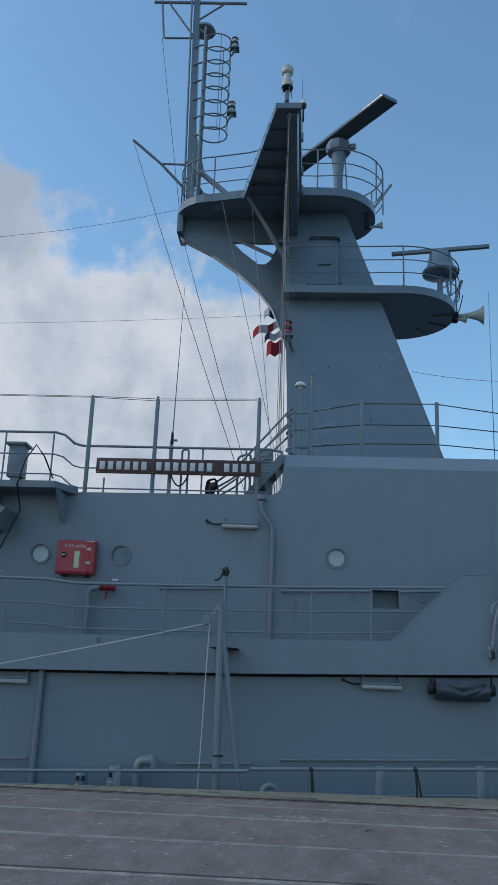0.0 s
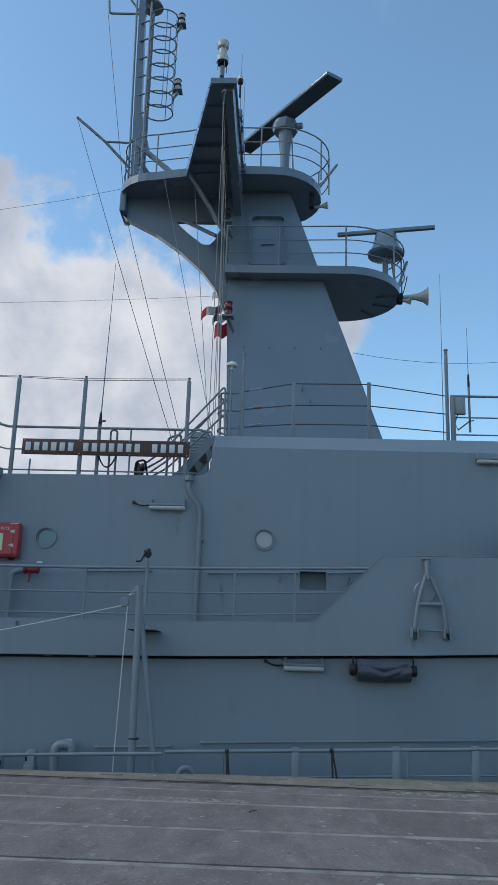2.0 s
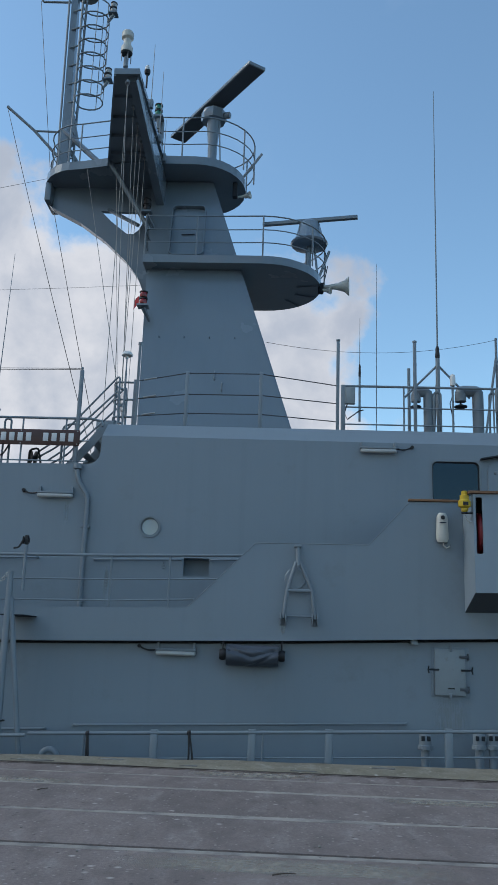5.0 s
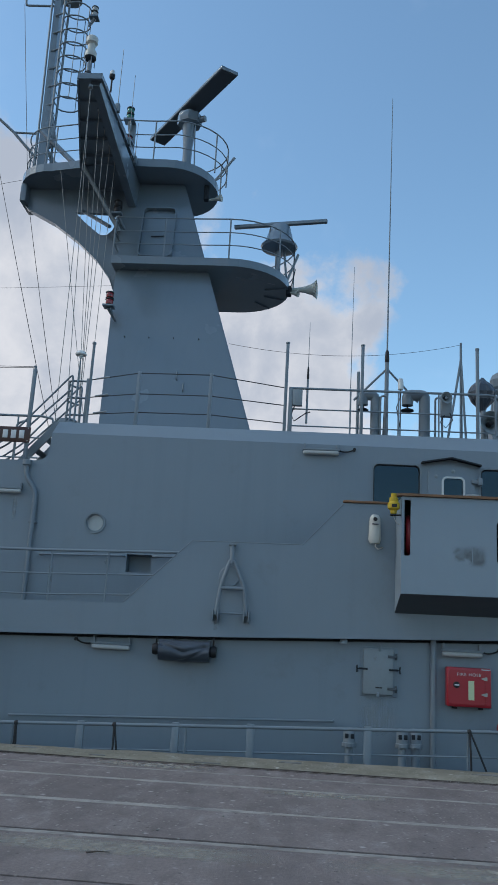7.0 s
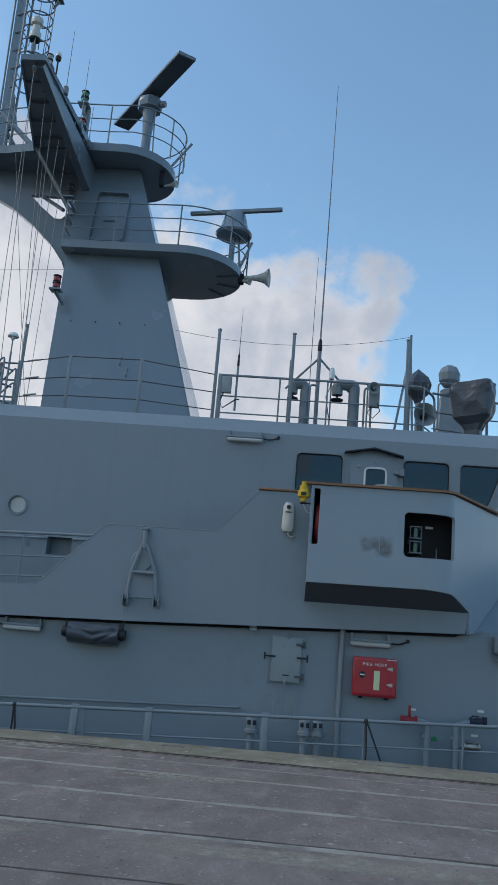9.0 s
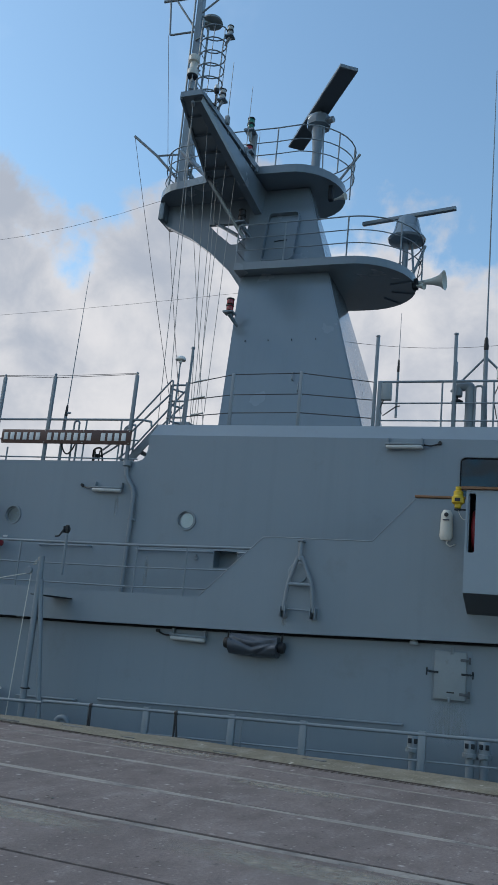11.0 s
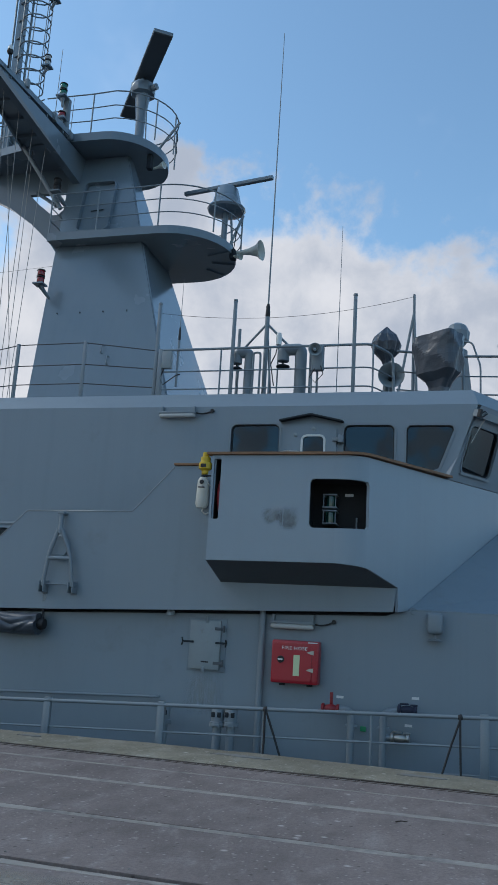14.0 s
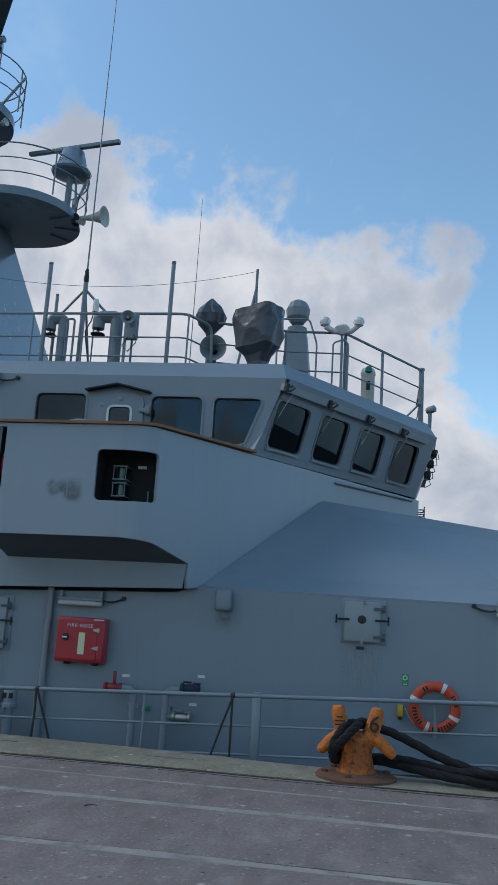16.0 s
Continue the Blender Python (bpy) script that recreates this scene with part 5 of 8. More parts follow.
def valve(at, mat, label, lever):
    x, y, z = at
    ob = thing("hydrant_valve", at, label, "valve", "hydrant valves")
    bm = B()
    lathe(bm, [(0.05, -0.14), (0.07, -0.13), (0.07, -0.10), (0.045, -0.09), (0.06, -0.03), (0.06, 0.03), (0.045, 0.07), (0.07, 0.08), (0.07, 0.11), (0.05, 0.12)], at, (1, 0, 0), 16)
    part("body", bm, mat, ob)
    bm = B()
    if lever == "up":
        tube(bm, [(x, y, z), (x, y, z + 0.13)], 0.015, 8)
        box(bm, x - 0.02, x + 0.02, y - 0.02, y + 0.02, z + 0.06, z + 0.22, 0.005)
    elif lever == "down":
        tube(bm, [(x - 0.03, y, z), (x - 0.03, y - 0.05, z - 0.20)], 0.02, 8)
    else:
        lathe(bm, [(0.055, -0.01), (0.065, 0), (0.055, 0.01)], (x - 0.05, y, z + 0.08), (0, 0, 1), 14)
        lathe(bm, [(0.045, -0.01), (0.055, 0), (0.045, 0.01)], (x + 0.08, y, z + 0.07), (0, 0, 1), 14)
    part("handle", bm, mat, ob)
    bm = B()
    box(bm, x + 0.03, x + 0.13, YW - 0.006 if y > 14.1 and y < 14.5 else y + 0.12, (YW if y > 14.1 and y < 14.5 else y + 0.13), z + 0.13, z + 0.165)
    part("label_plate", bm, M_LETTER, ob)


valve((7.90, YW - 0.25, 0.41), M_REDV, "red fire hydrant valve on a grey pipe", "up")
valve((8.95, YW - 0.25, 0.47), M_FLAGB, "dark blue hydrant valve on a grey pipe", "wheel")
valve((8.86, YW - 0.25, 0.10), M_STEEL, "bare metal ball valve with a label", "wheel")
valve((-3.05, YU - 0.2, 2.79), M_REDV, "red fire hydrant valve on a grey pipe", "down")


def vent_head(x, y, z_top, r=0.085):
    ob = thing("vent_head", (x, y, deck_z(x)), "grey air pipe vent head on the side deck", "vent", "air pipe vents")
    bm = B()
    lathe(bm, [(r * 0.75, deck_z(x) - 0.03), (r * 0.75, z_top - 0.2)], (x, y, 0), (0, 0, 1), 14)
    part("stem", bm, M_FIT, ob)
    bm = B()
    lathe(bm, [(r * 0.8, z_top - 0.28), (r * 1.3, z_top - 0.27), (r * 1.3, z_top - 0.22), (r * 1.05, z_top - 0.21), (r * 1.05, z_top - 0.02), (r * 0.9, z_top)], (x, y, 0), (0, 0, 1), 16)
    part("cap", bm, M_FIT, ob)
    bm = B()
    for a_ in (-0.5, 0.5):
        box(bm, x + a_ * r - 0.026, x + a_ * r + 0.026, y - r * 1.12, y - r * 0.8, z_top - 0.15, z_top - 0.08, 0.006)
    part("louvre", bm, M_DARK, ob)
    for k in range(6):
        a_ = k * math.pi / 3
        bm = B()
        lathe(bm, [(0.014, -0.01), (0.014, 0.065)], (x + r * 1.18 * math.cos(a_), y + r * 1.18 * math.sin(a_), z_top - 0.28), (0, 0, 1), 6)
        part("bolt", bm, M_FIT, ob)


for x, z in ((5.49, 0.30), (6.30, 0.33), (6.50, 0.34), (-3.0, -0.09), (-2.5, -0.02)):
    vent_head(x, YW - 0.36, z)
pipe_run([(-2.16, YW - 0.3, -1.0), (-2.16, YW - 0.3, 0.07), (-1.90, YW - 0.3, 0.07), (-1.90, YW - 0.3, -0.1)], 0.075, "grey gooseneck vent pipe on the side deck", name="gooseneck_vent")
bm = B()
box(bm, -2.08, -1.98, YW - 0.006, YW, 0.09, 0.13)
solo("label_plate", bm, M_LETTER, "small white label plate on the wall", "label plate")
bm = B()
box(bm, 8.28, 8.36, YW - 0.03, YW, 0.12, 0.19, 0.008)
solo("junction_box", bm, M_SIGN, "tiny green socket on the ship's wall", "socket")
gv = thing("wall_vent", (9.29, YW, 1.44), "grey hooded vent fixed high on the wall", "vent")
bm = B()
box(bm, 9.18, 9.40, YW - 0.22, YW, 1.50, 1.79, 0.05, None, 3)
part("hood", bm, M_FIT, gv)
bm = B()
tube(bm, [(9.29, YW - 0.12, 1.5), (9.29, YW - 0.12, 1.42)], 0.02, 8)
lathe(bm, [(0.02, 0.02), (0.1, 0.0), (0.1, -0.012)], (9.29, YW - 0.12, 1.42), (0, 0, 1), 16)
part("valve_plate", bm, M_FIT, gv)
bm = B()
tube(bm, [(8.99 + 0.045 * math.cos(t_ * 0.5), YW - 0.06, 1.80 + 0.045 * math.sin(t_ * 0.5)) for t_ in range(11)], 0.008, 6)
solo("eye_hook", bm, M_FIT, "small grey eye hook under the bow bulwark", "hook")
bm = B()
lathe(bm, [(0.075, 0), (0.06, 0.06), (0.03, 0.085)], (5.38, YB + 0.12, 1.56), (0, 0, 1), 14)
solo("downlight", bm, M_PALE, "small round lamp under the bulwark edge", "lamp")
for x in (-2.45, -1.75):
    bm = B()
    lathe(bm, [(0.07, 0), (0.07, 0.03), (0.05, 0.05)], (x, YB + 0.12, 1.38), (0, 0, 1), 14)
    solo("downlight", bm, M_FIT, "small grey lamp under the bulwark edge", "lamp")
bm = B()
tube(bm, [(-0.085 + 0.115 * math.cos(2 * math.pi * k / 24), YR + 0.15, -0.24 + 0.115 * math.sin(2 * math.pi * k / 24)) for k in range(24)], 0.045, 10, closed=True)
box(bm, -0.14, -0.03, YR + 0.1, YR + 0.2, -1.0, -0.33)
solo("fairlead_ring", bm, M_FIT, "grey ring fairlead at the deck edge", "fairlead")


def lifebuoy():
    ob = thing("lifebuoy", (12.11, YW - 0.2, 0.1), "orange lifebuoy with white bands hung on the wall", "lifebuoy")
    c, R, r = V(12.11, YW - 0.14, 0.455), 0.262, 0.066
    bm = B()
    n, k = 48, 14
    rows = []
    for i in range(n):
        a_ = 2 * math.pi * i / n
        d = V(math.cos(a_), 0, math.sin(a_))
        rows.append([bm.verts.new(c + d * (R + r * math.cos(2 * math.pi * j / k)) + V(0, 1, 0) * r * 0.8 * math.sin(2 * math.pi * j / k)) for j in range(k)])
    for i in range(n):
        p, q = rows[i], rows[(i + 1) % n]
        for j in range(k):
            bm.faces.new((p[j], p[(j + 1) % k], q[(j + 1) % k], q[j]))
    part("ring", bm, M_ORANGE, ob)
    for a0 in (66, 158, 248, 335):
        bm = B()
        rows = []
        for i in range(5):
            a_ = radians(a0 - 5 + 2.5 * i)
            d = V(math.cos(a_), 0, math.sin(a_))
            rows.append([bm.verts.new(c + d * (R + (r + 0.004) * math.cos(2 * math.pi * j / k)) + V(0, 1, 0) * (r * 0.8 + 0.004) * math.sin(2 * math.pi * j / k)) for j in range(k)])
        for p, q in zip(rows, rows[1:]):
            for j in range(k):
                bm.faces.new((p[j], p[(j + 1) % k], q[(j + 1) % k], q[j]))
        part("band", bm, M_LETTER, ob, "white reflective band")
    # unreadable black writing as short bars round the ring
    for a0, cnt in ((118, 2), (205, 6), (290, 7), (22, 4)):
        for i in range(cnt):
            a_ = radians(a0 + (i - (cnt - 1) / 2) * 8.5)
            d, t_ = V(math.cos(a_), 0, math.sin(a_)), V(-math.sin(a_), 0, math.cos(a_))
            bm = B()
            q = c + d * R + V(0, -r * 0.8 - 0.002, 0)
            prism(bm, None, [q - d * 0.028 - t_ * 0.011, q - d * 0.028 + t_ * 0.011, q + d * 0.028 + t_ * 0.011, q + d * 0.028 - t_ * 0.011],
                  [q - d * 0.028 - t_ * 0.011 + V(0, 0.01, 0), q - d * 0.028 + t_ * 0.011 + V(0, 0.01, 0), q + d * 0.028 + t_ * 0.011 + V(0, 0.01, 0), q + d * 0.028 - t_ * 0.011 + V(0, 0.01, 0)])
            part("writing_bar", bm, M_BLACK, ob)
    bm = B()
    tube(bm, [(12.11, YW - 0.25, 0.54), (12.11, YW - 0.25, 0.09), (12.11, YW, 0.09)], 0.02, 8)
    part("bracket", bm, M_FIT, ob)
    bm = B()
    tube(bm, sag((11.74, YW - 0.08, 0.42), (11.92, YW - 0.1, 0.24), 0.06, 8), 0.006, 6)
    part("lanyard", bm, M_LINE, ob)


lifebuoy()
yl = thing("buoy_light", (11.68, YW, 0.28), "small yellow lifebuoy light on the wall", "light")
bm = B()
box(bm, 11.645, 11.715, YW - 0.09, YW, 0.31, 0.45, 0.012)
part("case", bm, M_YELLOW, yl)
bm = B()
box(bm, 11.655, 11.70, YW - 0.08, YW, 0.27, 0.31, 0.008)
part("clip", bm, M_BLACK, yl)
sg = thing("lifebuoy_sign", (11.735, YW, 0.70), "small green and white lifebuoy sign on the wall", "sign")
bm = B()
box(bm, 11.69, 11.78, YW - 0.006, YW, 0.745, 0.835)
box(bm, 11.69, 11.78, YW - 0.006, YW, 0.69, 0.735)
part("panel", bm, M_SIGN, sg)
bm = B()
tube(bm, [(11.735 + 0.026 * math.cos(2 * math.pi * k / 16), YW - 0.006, 0.79 + 0.026 * math.sin(2 * math.pi * k / 16)) for k in range(16)], 0.008, 6, closed=True)
part("symbol", bm, M_LETTER, sg)
bm = B()
box(bm, 11.71, 11.76, YW - 0.009, YW - 0.006, 0.706, 0.718)
part("writing_bar", bm, M_LETTER, sg)


def boat_boom():
    ob = thing("boom_post", (-0.88, YR + 0.15, -1.0), "grey pole with a brace, hand winch and pulley block", "boom post")
    y = YR + 0.15
    bm = B()
    tube(bm, [(-0.87, y, -1.0), (-0.91, y, 2.08), (-0.92, y, 2.45)], 0.058, 12, 0.045)
    part("pole", bm, M_FIT, ob)
    bm = B()
    tube(bm, [(-0.42, y, -1.0), (-0.88, y + 0.01, 2.05)], 0.042, 12)
    part("brace", bm, M_FIT, ob)
    bm = B()
    tube(bm, [(-0.92, YB - 0.03, 2.2), (-0.93, YB - 0.03, 2.92)], 0.025, 10)
    part("upper_pole", bm, M_FIT, ob)
    bm = B()
    lathe(bm, [(0.03, -0.05), (0.05, -0.045), (0.03, -0.03), (0.03, 0.03), (0.05, 0.045), (0.03, 0.05)], (-0.92, YB - 0.06, 3.01), (1, 0.2, 0), 14)
    box(bm, -0.95, -0.89, YB - 0.09, YB - 0.03, 2.94, 3.09, 0.01)
    box(bm, -0.985, -0.965, YB - 0.10, YB - 0.04, 2.95, 3.07, 0.006)
    tube(bm, bend([(-0.97, YB - 0.1, 3.0), (-1.02, YB - 0.14, 2.88), (-1.10, YB - 0.14, 2.87)], 0.03), 0.016, 8)
    part("winch", bm, M_BLACK, ob, "black hand winch")
    bm = B()
    box(bm, -1.06, -0.66, y + 0.02, YB, 1.785, 1.80, 0.004)
    part("wall_bracket", bm, M_DARK, ob)
    bm = B()
    for k in range(4):
        q = V(-0.96 - 0.028 * k, y - 0.02, 2.40 - 0.035 * k)
        tube(bm, [q + V(0.022 * math.cos(t_), (0.022 * math.sin(t_) if k % 2 else 0), (0 if k % 2 else 0.022 * math.sin(t_))) for t_ in [i * math.pi / 4 for i in range(8)]], 0.008, 6, closed=True)
    part("shackle", bm, M_STEEL, ob)
    bm = B()
    lathe(bm, [(0.02, -0.03), (0.065, -0.028), (0.075, 0), (0.065, 0.028), (0.02, 0.034), (0.016, 0.05)], (-1.13, y - 0.02, 2.19), (0, 1, 0), 20)
    part("pulley_block", bm, M_FIT, ob, "grey painted pulley block")
    bm = B()
    tube(bm, [(-0.87 + 0.07 * math.cos(t_), y + 0.07 * math.sin(t_), 0.25) for t_ in [i * math.pi / 8 for i in range(16)]], 0.012, 6, closed=True)
    part("strap", bm, M_BLACK, ob)
    bm = B()
    tube(bm, sag((-1.15, y - 0.02, 2.14), (-9.0, y - 1.5, 0.45), 0.08, 16), 0.008, 6)
    tube(bm, [(-1.08, y - 0.02, 2.16), (-1.16, y - 0.05, -1.0)], 0.008, 6)
    solo("boom_rope", bm, M_LINE, "white rope led through the pulley block", "rope")


boat_boom()

# ================================================================ gallery level
gr = thing("gallery_railing", (0, YB + 0.06, 1.72), "grey pipe railing on the gallery bulwark", "railing")
gx = [(-9, 2.86), (-4.7, 2.83), (-3.9, 2.82), (-3.45, 2.77), (-1.9, 2.78), (0.5, 2.82), (2.62, 2.88)]
for dz, r, end in ((0, 0.024, 2.62), (0.39, 0.014, 2.27), (0.73, 0.014, 1.85)):
    bm = B()
    tube(bm, [(min(x, end), YB + 0.06, z - dz) for x, z in gx], r, 8)
    part("rail", bm, M_FIT, gr)
for x in (-5.9, -4.57, -3.42, -1.93, 0.48, 1.44):
    z = [a_[1] + (b_[1] - a_[1]) * (x - a_[0]) / (b_[0] - a_[0]) for a_, b_ in zip(gx, gx[1:]) if a_[0] <= x <= b_[0]][0]
    bm = B()
    tube(bm, [(x, YB + 0.06, 1.72), (x, YB + 0.06, z)], 0.017, 8)
    part("post", bm, M_FIT, gr)
for x in (1.20, 2.38):
    bm = B()
    tube(bm, [(x + 0.03 * math.cos(2 * math.pi * k / 12), YU - 0.03, 2.75 + 0.03 * math.sin(2 * math.pi * k / 12)) for k in range(12)], 0.012, 6, closed=True)
    tube(bm, [(x, YU, 2.78), (x, YU - 0.03, 2.83)], 0.01, 6)
    solo("pad_eye", bm, M_FIT, "small grey pad eye on the gallery wall", "pad eye", "pad eyes")

# life-saving gear by the wing
wb = thing("white_float_case", (5.82, YB, 3.15), "white rounded emergency beacon case with a cord", "beacon case")
bm = B()
n, rows = 18, []
for i in range(9):
    f = i / 8
    w = 0.105 - 0.02 * f - (0.03 if i in (0, 8) else 0)
    rows.append([bm.verts.new((5.82 + w * math.cos(2 * math.pi * j / n), YB - 0.09 + 0.085 * (w / 0.105) * math.sin(2 * math.pi * j / n), 3.17 + 0.47 * f)) for j in range(n)])
for p, q in zip(rows, rows[1:]):
    for j in range(n):
        bm.faces.new((p[j], p[(j + 1) % n], q[(j + 1) % n], q[j]))
bm.faces.new(rows[0]), bm.faces.new(rows[-1])
part("case", bm, M_CREAM, wb)
bm = B()
lathe(bm, [(0.035, 0), (0.03, 0.012)], (5.82, YB - 0.168, 3.56), (0, -1, 0.1), 12)
part("plug", bm, M_BLACK, wb)
bm = B()
tube(bm, [(5.84, YB - 0.08, 3.17), (5.83, YB - 0.1, 3.12), (5.88, YB - 0.08, 3.08), (5.94, YB - 0.04, 3.11), (5.95, YB, 3.12)], 0.012, 6)
part("cord", bm, M_LINE, wb)
bm = B()
box(bm, 5.77, 5.87, YB - 0.178, YB - 0.16, 3.47, 3.485)
part("writing_bar", bm, M_FLAGB, wb)
ys = thing("buoy_light", (6.05, 13.58, 3.54), "yellow buoy light clamped beside the wing", "buoy light")
bm = B()
lathe(bm, [(0.03, 0), (0.05, 0.02), (0.05, 0.06), (0.095, 0.09), (0.095, 0.17), (0.07, 0.20), (0.07, 0.26), (0.045, 0.27), (0.045, 0.33), (0.0, 0.34)], (6.05, 13.58, 3.56), (0, 0, 1), 20)
part("body", bm, M_YELLOW, ys)
bm = B()
box(bm, 6.03, 6.168, 13.56, 13.60, 3.54, 3.56, 0.004)
lathe(bm, [(0.052, 0), (0.052, 0.02)], (6.05, 13.58, 3.54), (0, 0, 1), 16)
part("holder", bm, M_DARK, ys)
bm = B()
box(bm, 6.01, 6.09, 13.48, 13.487, 3.66, 3.71)
part("label_plate", bm, M_BLACK, ys)
bm = B()
tube(bm, sag((6.05, 13.60, 3.55), (6.16, 13.65, 3.42), 0.05, 8), 0.006, 6)
part("lanyard", bm, M_LINE, ys)
bm = B()
tube(bm, [(6.305, 13.85 + 0.24 * math.cos(t_), 3.27 + 0.27 * math.sin(t_)) for t_ in [i * math.pi / 12 for i in range(24)]], 0.06, 10, closed=True)
solo("stowed_lifebuoy", bm, M_REDV, "red ring buoy stowed edge-on in the wing slot", "lifebuoy")
for i, (z0_, z1_) in enumerate(((2.93, 3.13), (3.16, 3.36))):
    sl = thing("side_light", (7.83, 13.9, z0_), "navigation side light with a dark green lens", "navigation light", "side lights")
    bm = B()
    box(bm, 7.74, 7.94, 13.86, 14.12, z0_, z0_ + 0.02, 0.004)
    box(bm, 7.74, 7.94, 13.86, 14.12, z1_ - 0.02, z1_, 0.004)
    for x in (7.755, 7.925):
        tube(bm, [(x, 13.87, z0_), (x, 13.87, z1_)], 0.008, 6)
    part("housing", bm, M_FIT, sl)
    bm = B()
    lathe(bm, [(0.07, 0.02), (0.075, 0.1), (0.07, 0.18)], (7.84, 13.97, z0_), (0, 0, 1), 18)
    part("lens", bm, M_GREEND, sl)
bm = B()
box(bm, 8.02, 8.14, 14.10, 14.115, 3.36, 3.40)
solo("label_plate", bm, M_LETTER, "small white label inside the light recess", "label plate")
bm = B()
tube(bm, [(8.2, 14.08, 2.8), (8.2, 14.08, 3.05)], 0.012, 6)
solo("conduit", bm, M_FIT, "thin grey conduit inside the light recess", "conduit")
bm = B()
lathe(bm, [(0.16, 0), (0.17, 0.03), (0.12, 0.06), (0.0, 0.07)], (7.28, 13.72, 3.88), (0, 0, 1), 18)
for k in range(8):
    a_ = k * math.pi / 4
    lathe(bm, [(0.02, 0.0), (0.02, 0.035)], (7.28 + 0.155 * math.cos(a_), 13.72 + 0.155 * math.sin(a_), 3.89), (0, 0, 1), 6)
box(bm, 7.22, 7.34, 13.66, 13.78, 2.5, 3.88)
solo("wing_repeater", bm, M_STEEL, "round metal compass repeater cap on the wing", "repeater")

# ================================================================ aft deck
ar = thing("aft_deck_railing", (-2.5, YU, 4.5), "grey railing of the aft upper deck with tall posts", "railing")
ay = YU + 0.05
for dz, r in ((0, 0.024), (0.42, 0.014), (0.80, 0.014)):
    line = [(-9, ay, 5.64 - dz), (-4.33, ay, 5.65 - dz), (-4.15, ay, 5.60 - dz), (-3.95, ay, 5.44 - dz), (-3.80, ay, 5.40 - dz), (-0.30, ay, 5.40 - dz)]
    if dz == 0:
        line += [(-0.10, ay, 5.36), (-0.08, ay, 5.26)]
    bm = B()
    tube(bm, line, r, 8)
    part("rail", bm, M_FIT, ar)
for x, z in ((-3.69, 6.33), (-2.45, 6.33), (-0.54, 6.33)):
    bm = B()
    box(bm, x - 0.035, x + 0.035, ay - 0.03, ay + 0.03, 4.48, z, 0.01)
    lathe(bm, [(0.02, 0), (0.02, 0.03), (0.03, 0.05), (0.0, 0.07)], (x, ay, z), (0, 0, 1), 8)
    part("tall_post", bm, M_FIT, ar)
for x, z in ((-5.27, 5.64), (-4.36, 5.65), (-3.35, 4.8), (-1.55, 5.40), (-0.75, 5.40)):
    bm = B()
    tube(bm, [(x, ay, 4.48), (x, ay, z)], 0.017, 8)
    part("post", bm, M_FIT, ar)
for k, (za, zb) in enumerate(((6.37, 6.34), (6.35, 6.30))):
    bm = B()
    tube(bm, [(-9, ay, za + 0.03), (-3.69, ay, za), (-2.45, ay, zb), (-0.54, ay, za)], 0.006, 5)
    solo("stay_wire", bm, M_WIRE, "thin wire strung between the tall posts", "wire", "stay wires")

nb = thing("name_board", (-1.99, ay - 0.05, 4.87), "brown varnished name board with white raised letters", "name board")
bm = B()
box(bm, -3.50, -0.47, ay - 0.07, ay - 0.036, 4.875, 5.165, 0.008)
part("board", bm, M_BROWN, nb)
# the letters are kept as plain bars of their size
for x, count in ((-3.445, 6), (-2.395, 7), (-1.15, 4)):
    for i in range(count):
        bm = B()
        box(bm, x + 0.01, x + 0.106, ay - 0.078, ay - 0.069, 4.945, 5.10, 0.003)
        part("letter_bar", bm, M_LETTER, nb)
        x += 0.155
for bx in (-3.46, -2.45, -1.55, -0.51):
    bm = B()
    lathe(bm, [(0.012, 0), (0.01, 0.006)], (bx, ay - 0.07, 5.14), (0, -1, 0), 8)
    lathe(bm, [(0.012, 0), (0.01, 0.006)], (bx, ay - 0.07, 4.90), (0, -1, 0), 8)
    part("screw", bm, M_STEEL, nb)

ap = thing("boarding_platform", (-5, 14.9, 4.4), "grey side platform on brackets with its railing", "platform")
bm = B()
prism(bm, None, [(-9, 14.75, 4.44), (-4.06, 14.75, 4.46), (-3.80, YU, 4.46), (-9, YU, 4.44)], [(-9, 14.75, 4.56), (-4.06, 14.75, 4.58), (-3.80, YU, 4.58), (-9, YU, 4.56)])
part("deck", bm, M_FIT, ap, smooth=False)
for x in (-4.05, -5.25, -6.6):
    bm = B()
    prism(bm, None, [(x, 14.80, 4.44), (x, YU, 4.44), (x, YU, 3.95), (x, YU - 0.10, 3.92)], [(x + 0.05, 14.80, 4.44), (x + 0.05, YU, 4.44), (x + 0.05, YU, 3.95), (x + 0.05, YU - 0.10, 3.92)])
    part("bracket", bm, M_SHIP, ap, smooth=False)
bm = B()
box(bm, -5.38, -5.08, 15.9, 16.2, 4.9, 5.55, 0.02)
box(bm, -5.43, -5.03, 15.84, 16.26, 5.52, 5.58, 0.015)
box(bm, -5.31, -5.15, 15.95, 16.15, 4.48, 4.9)
solo("deck_vent_box", bm, M_FIT, "grey box ventilator on the aft deck", "vent")
bm = B()
tube(bm, [(-5.0, 14.9, 3.3), (-4.75, 15.1, 4.1), (-4.72, 14.70, 4.5), (-4.62, 14.72, 4.95), (-4.45, 14.72, 5.22), (-4.28, 14.72, 5.0), (-4.1, 14.74, 4.62)], 0.014, 6)
solo("loose_hose", bm, M_BLACK, "black hose hung over the platform edge", "hose")
bm = B()
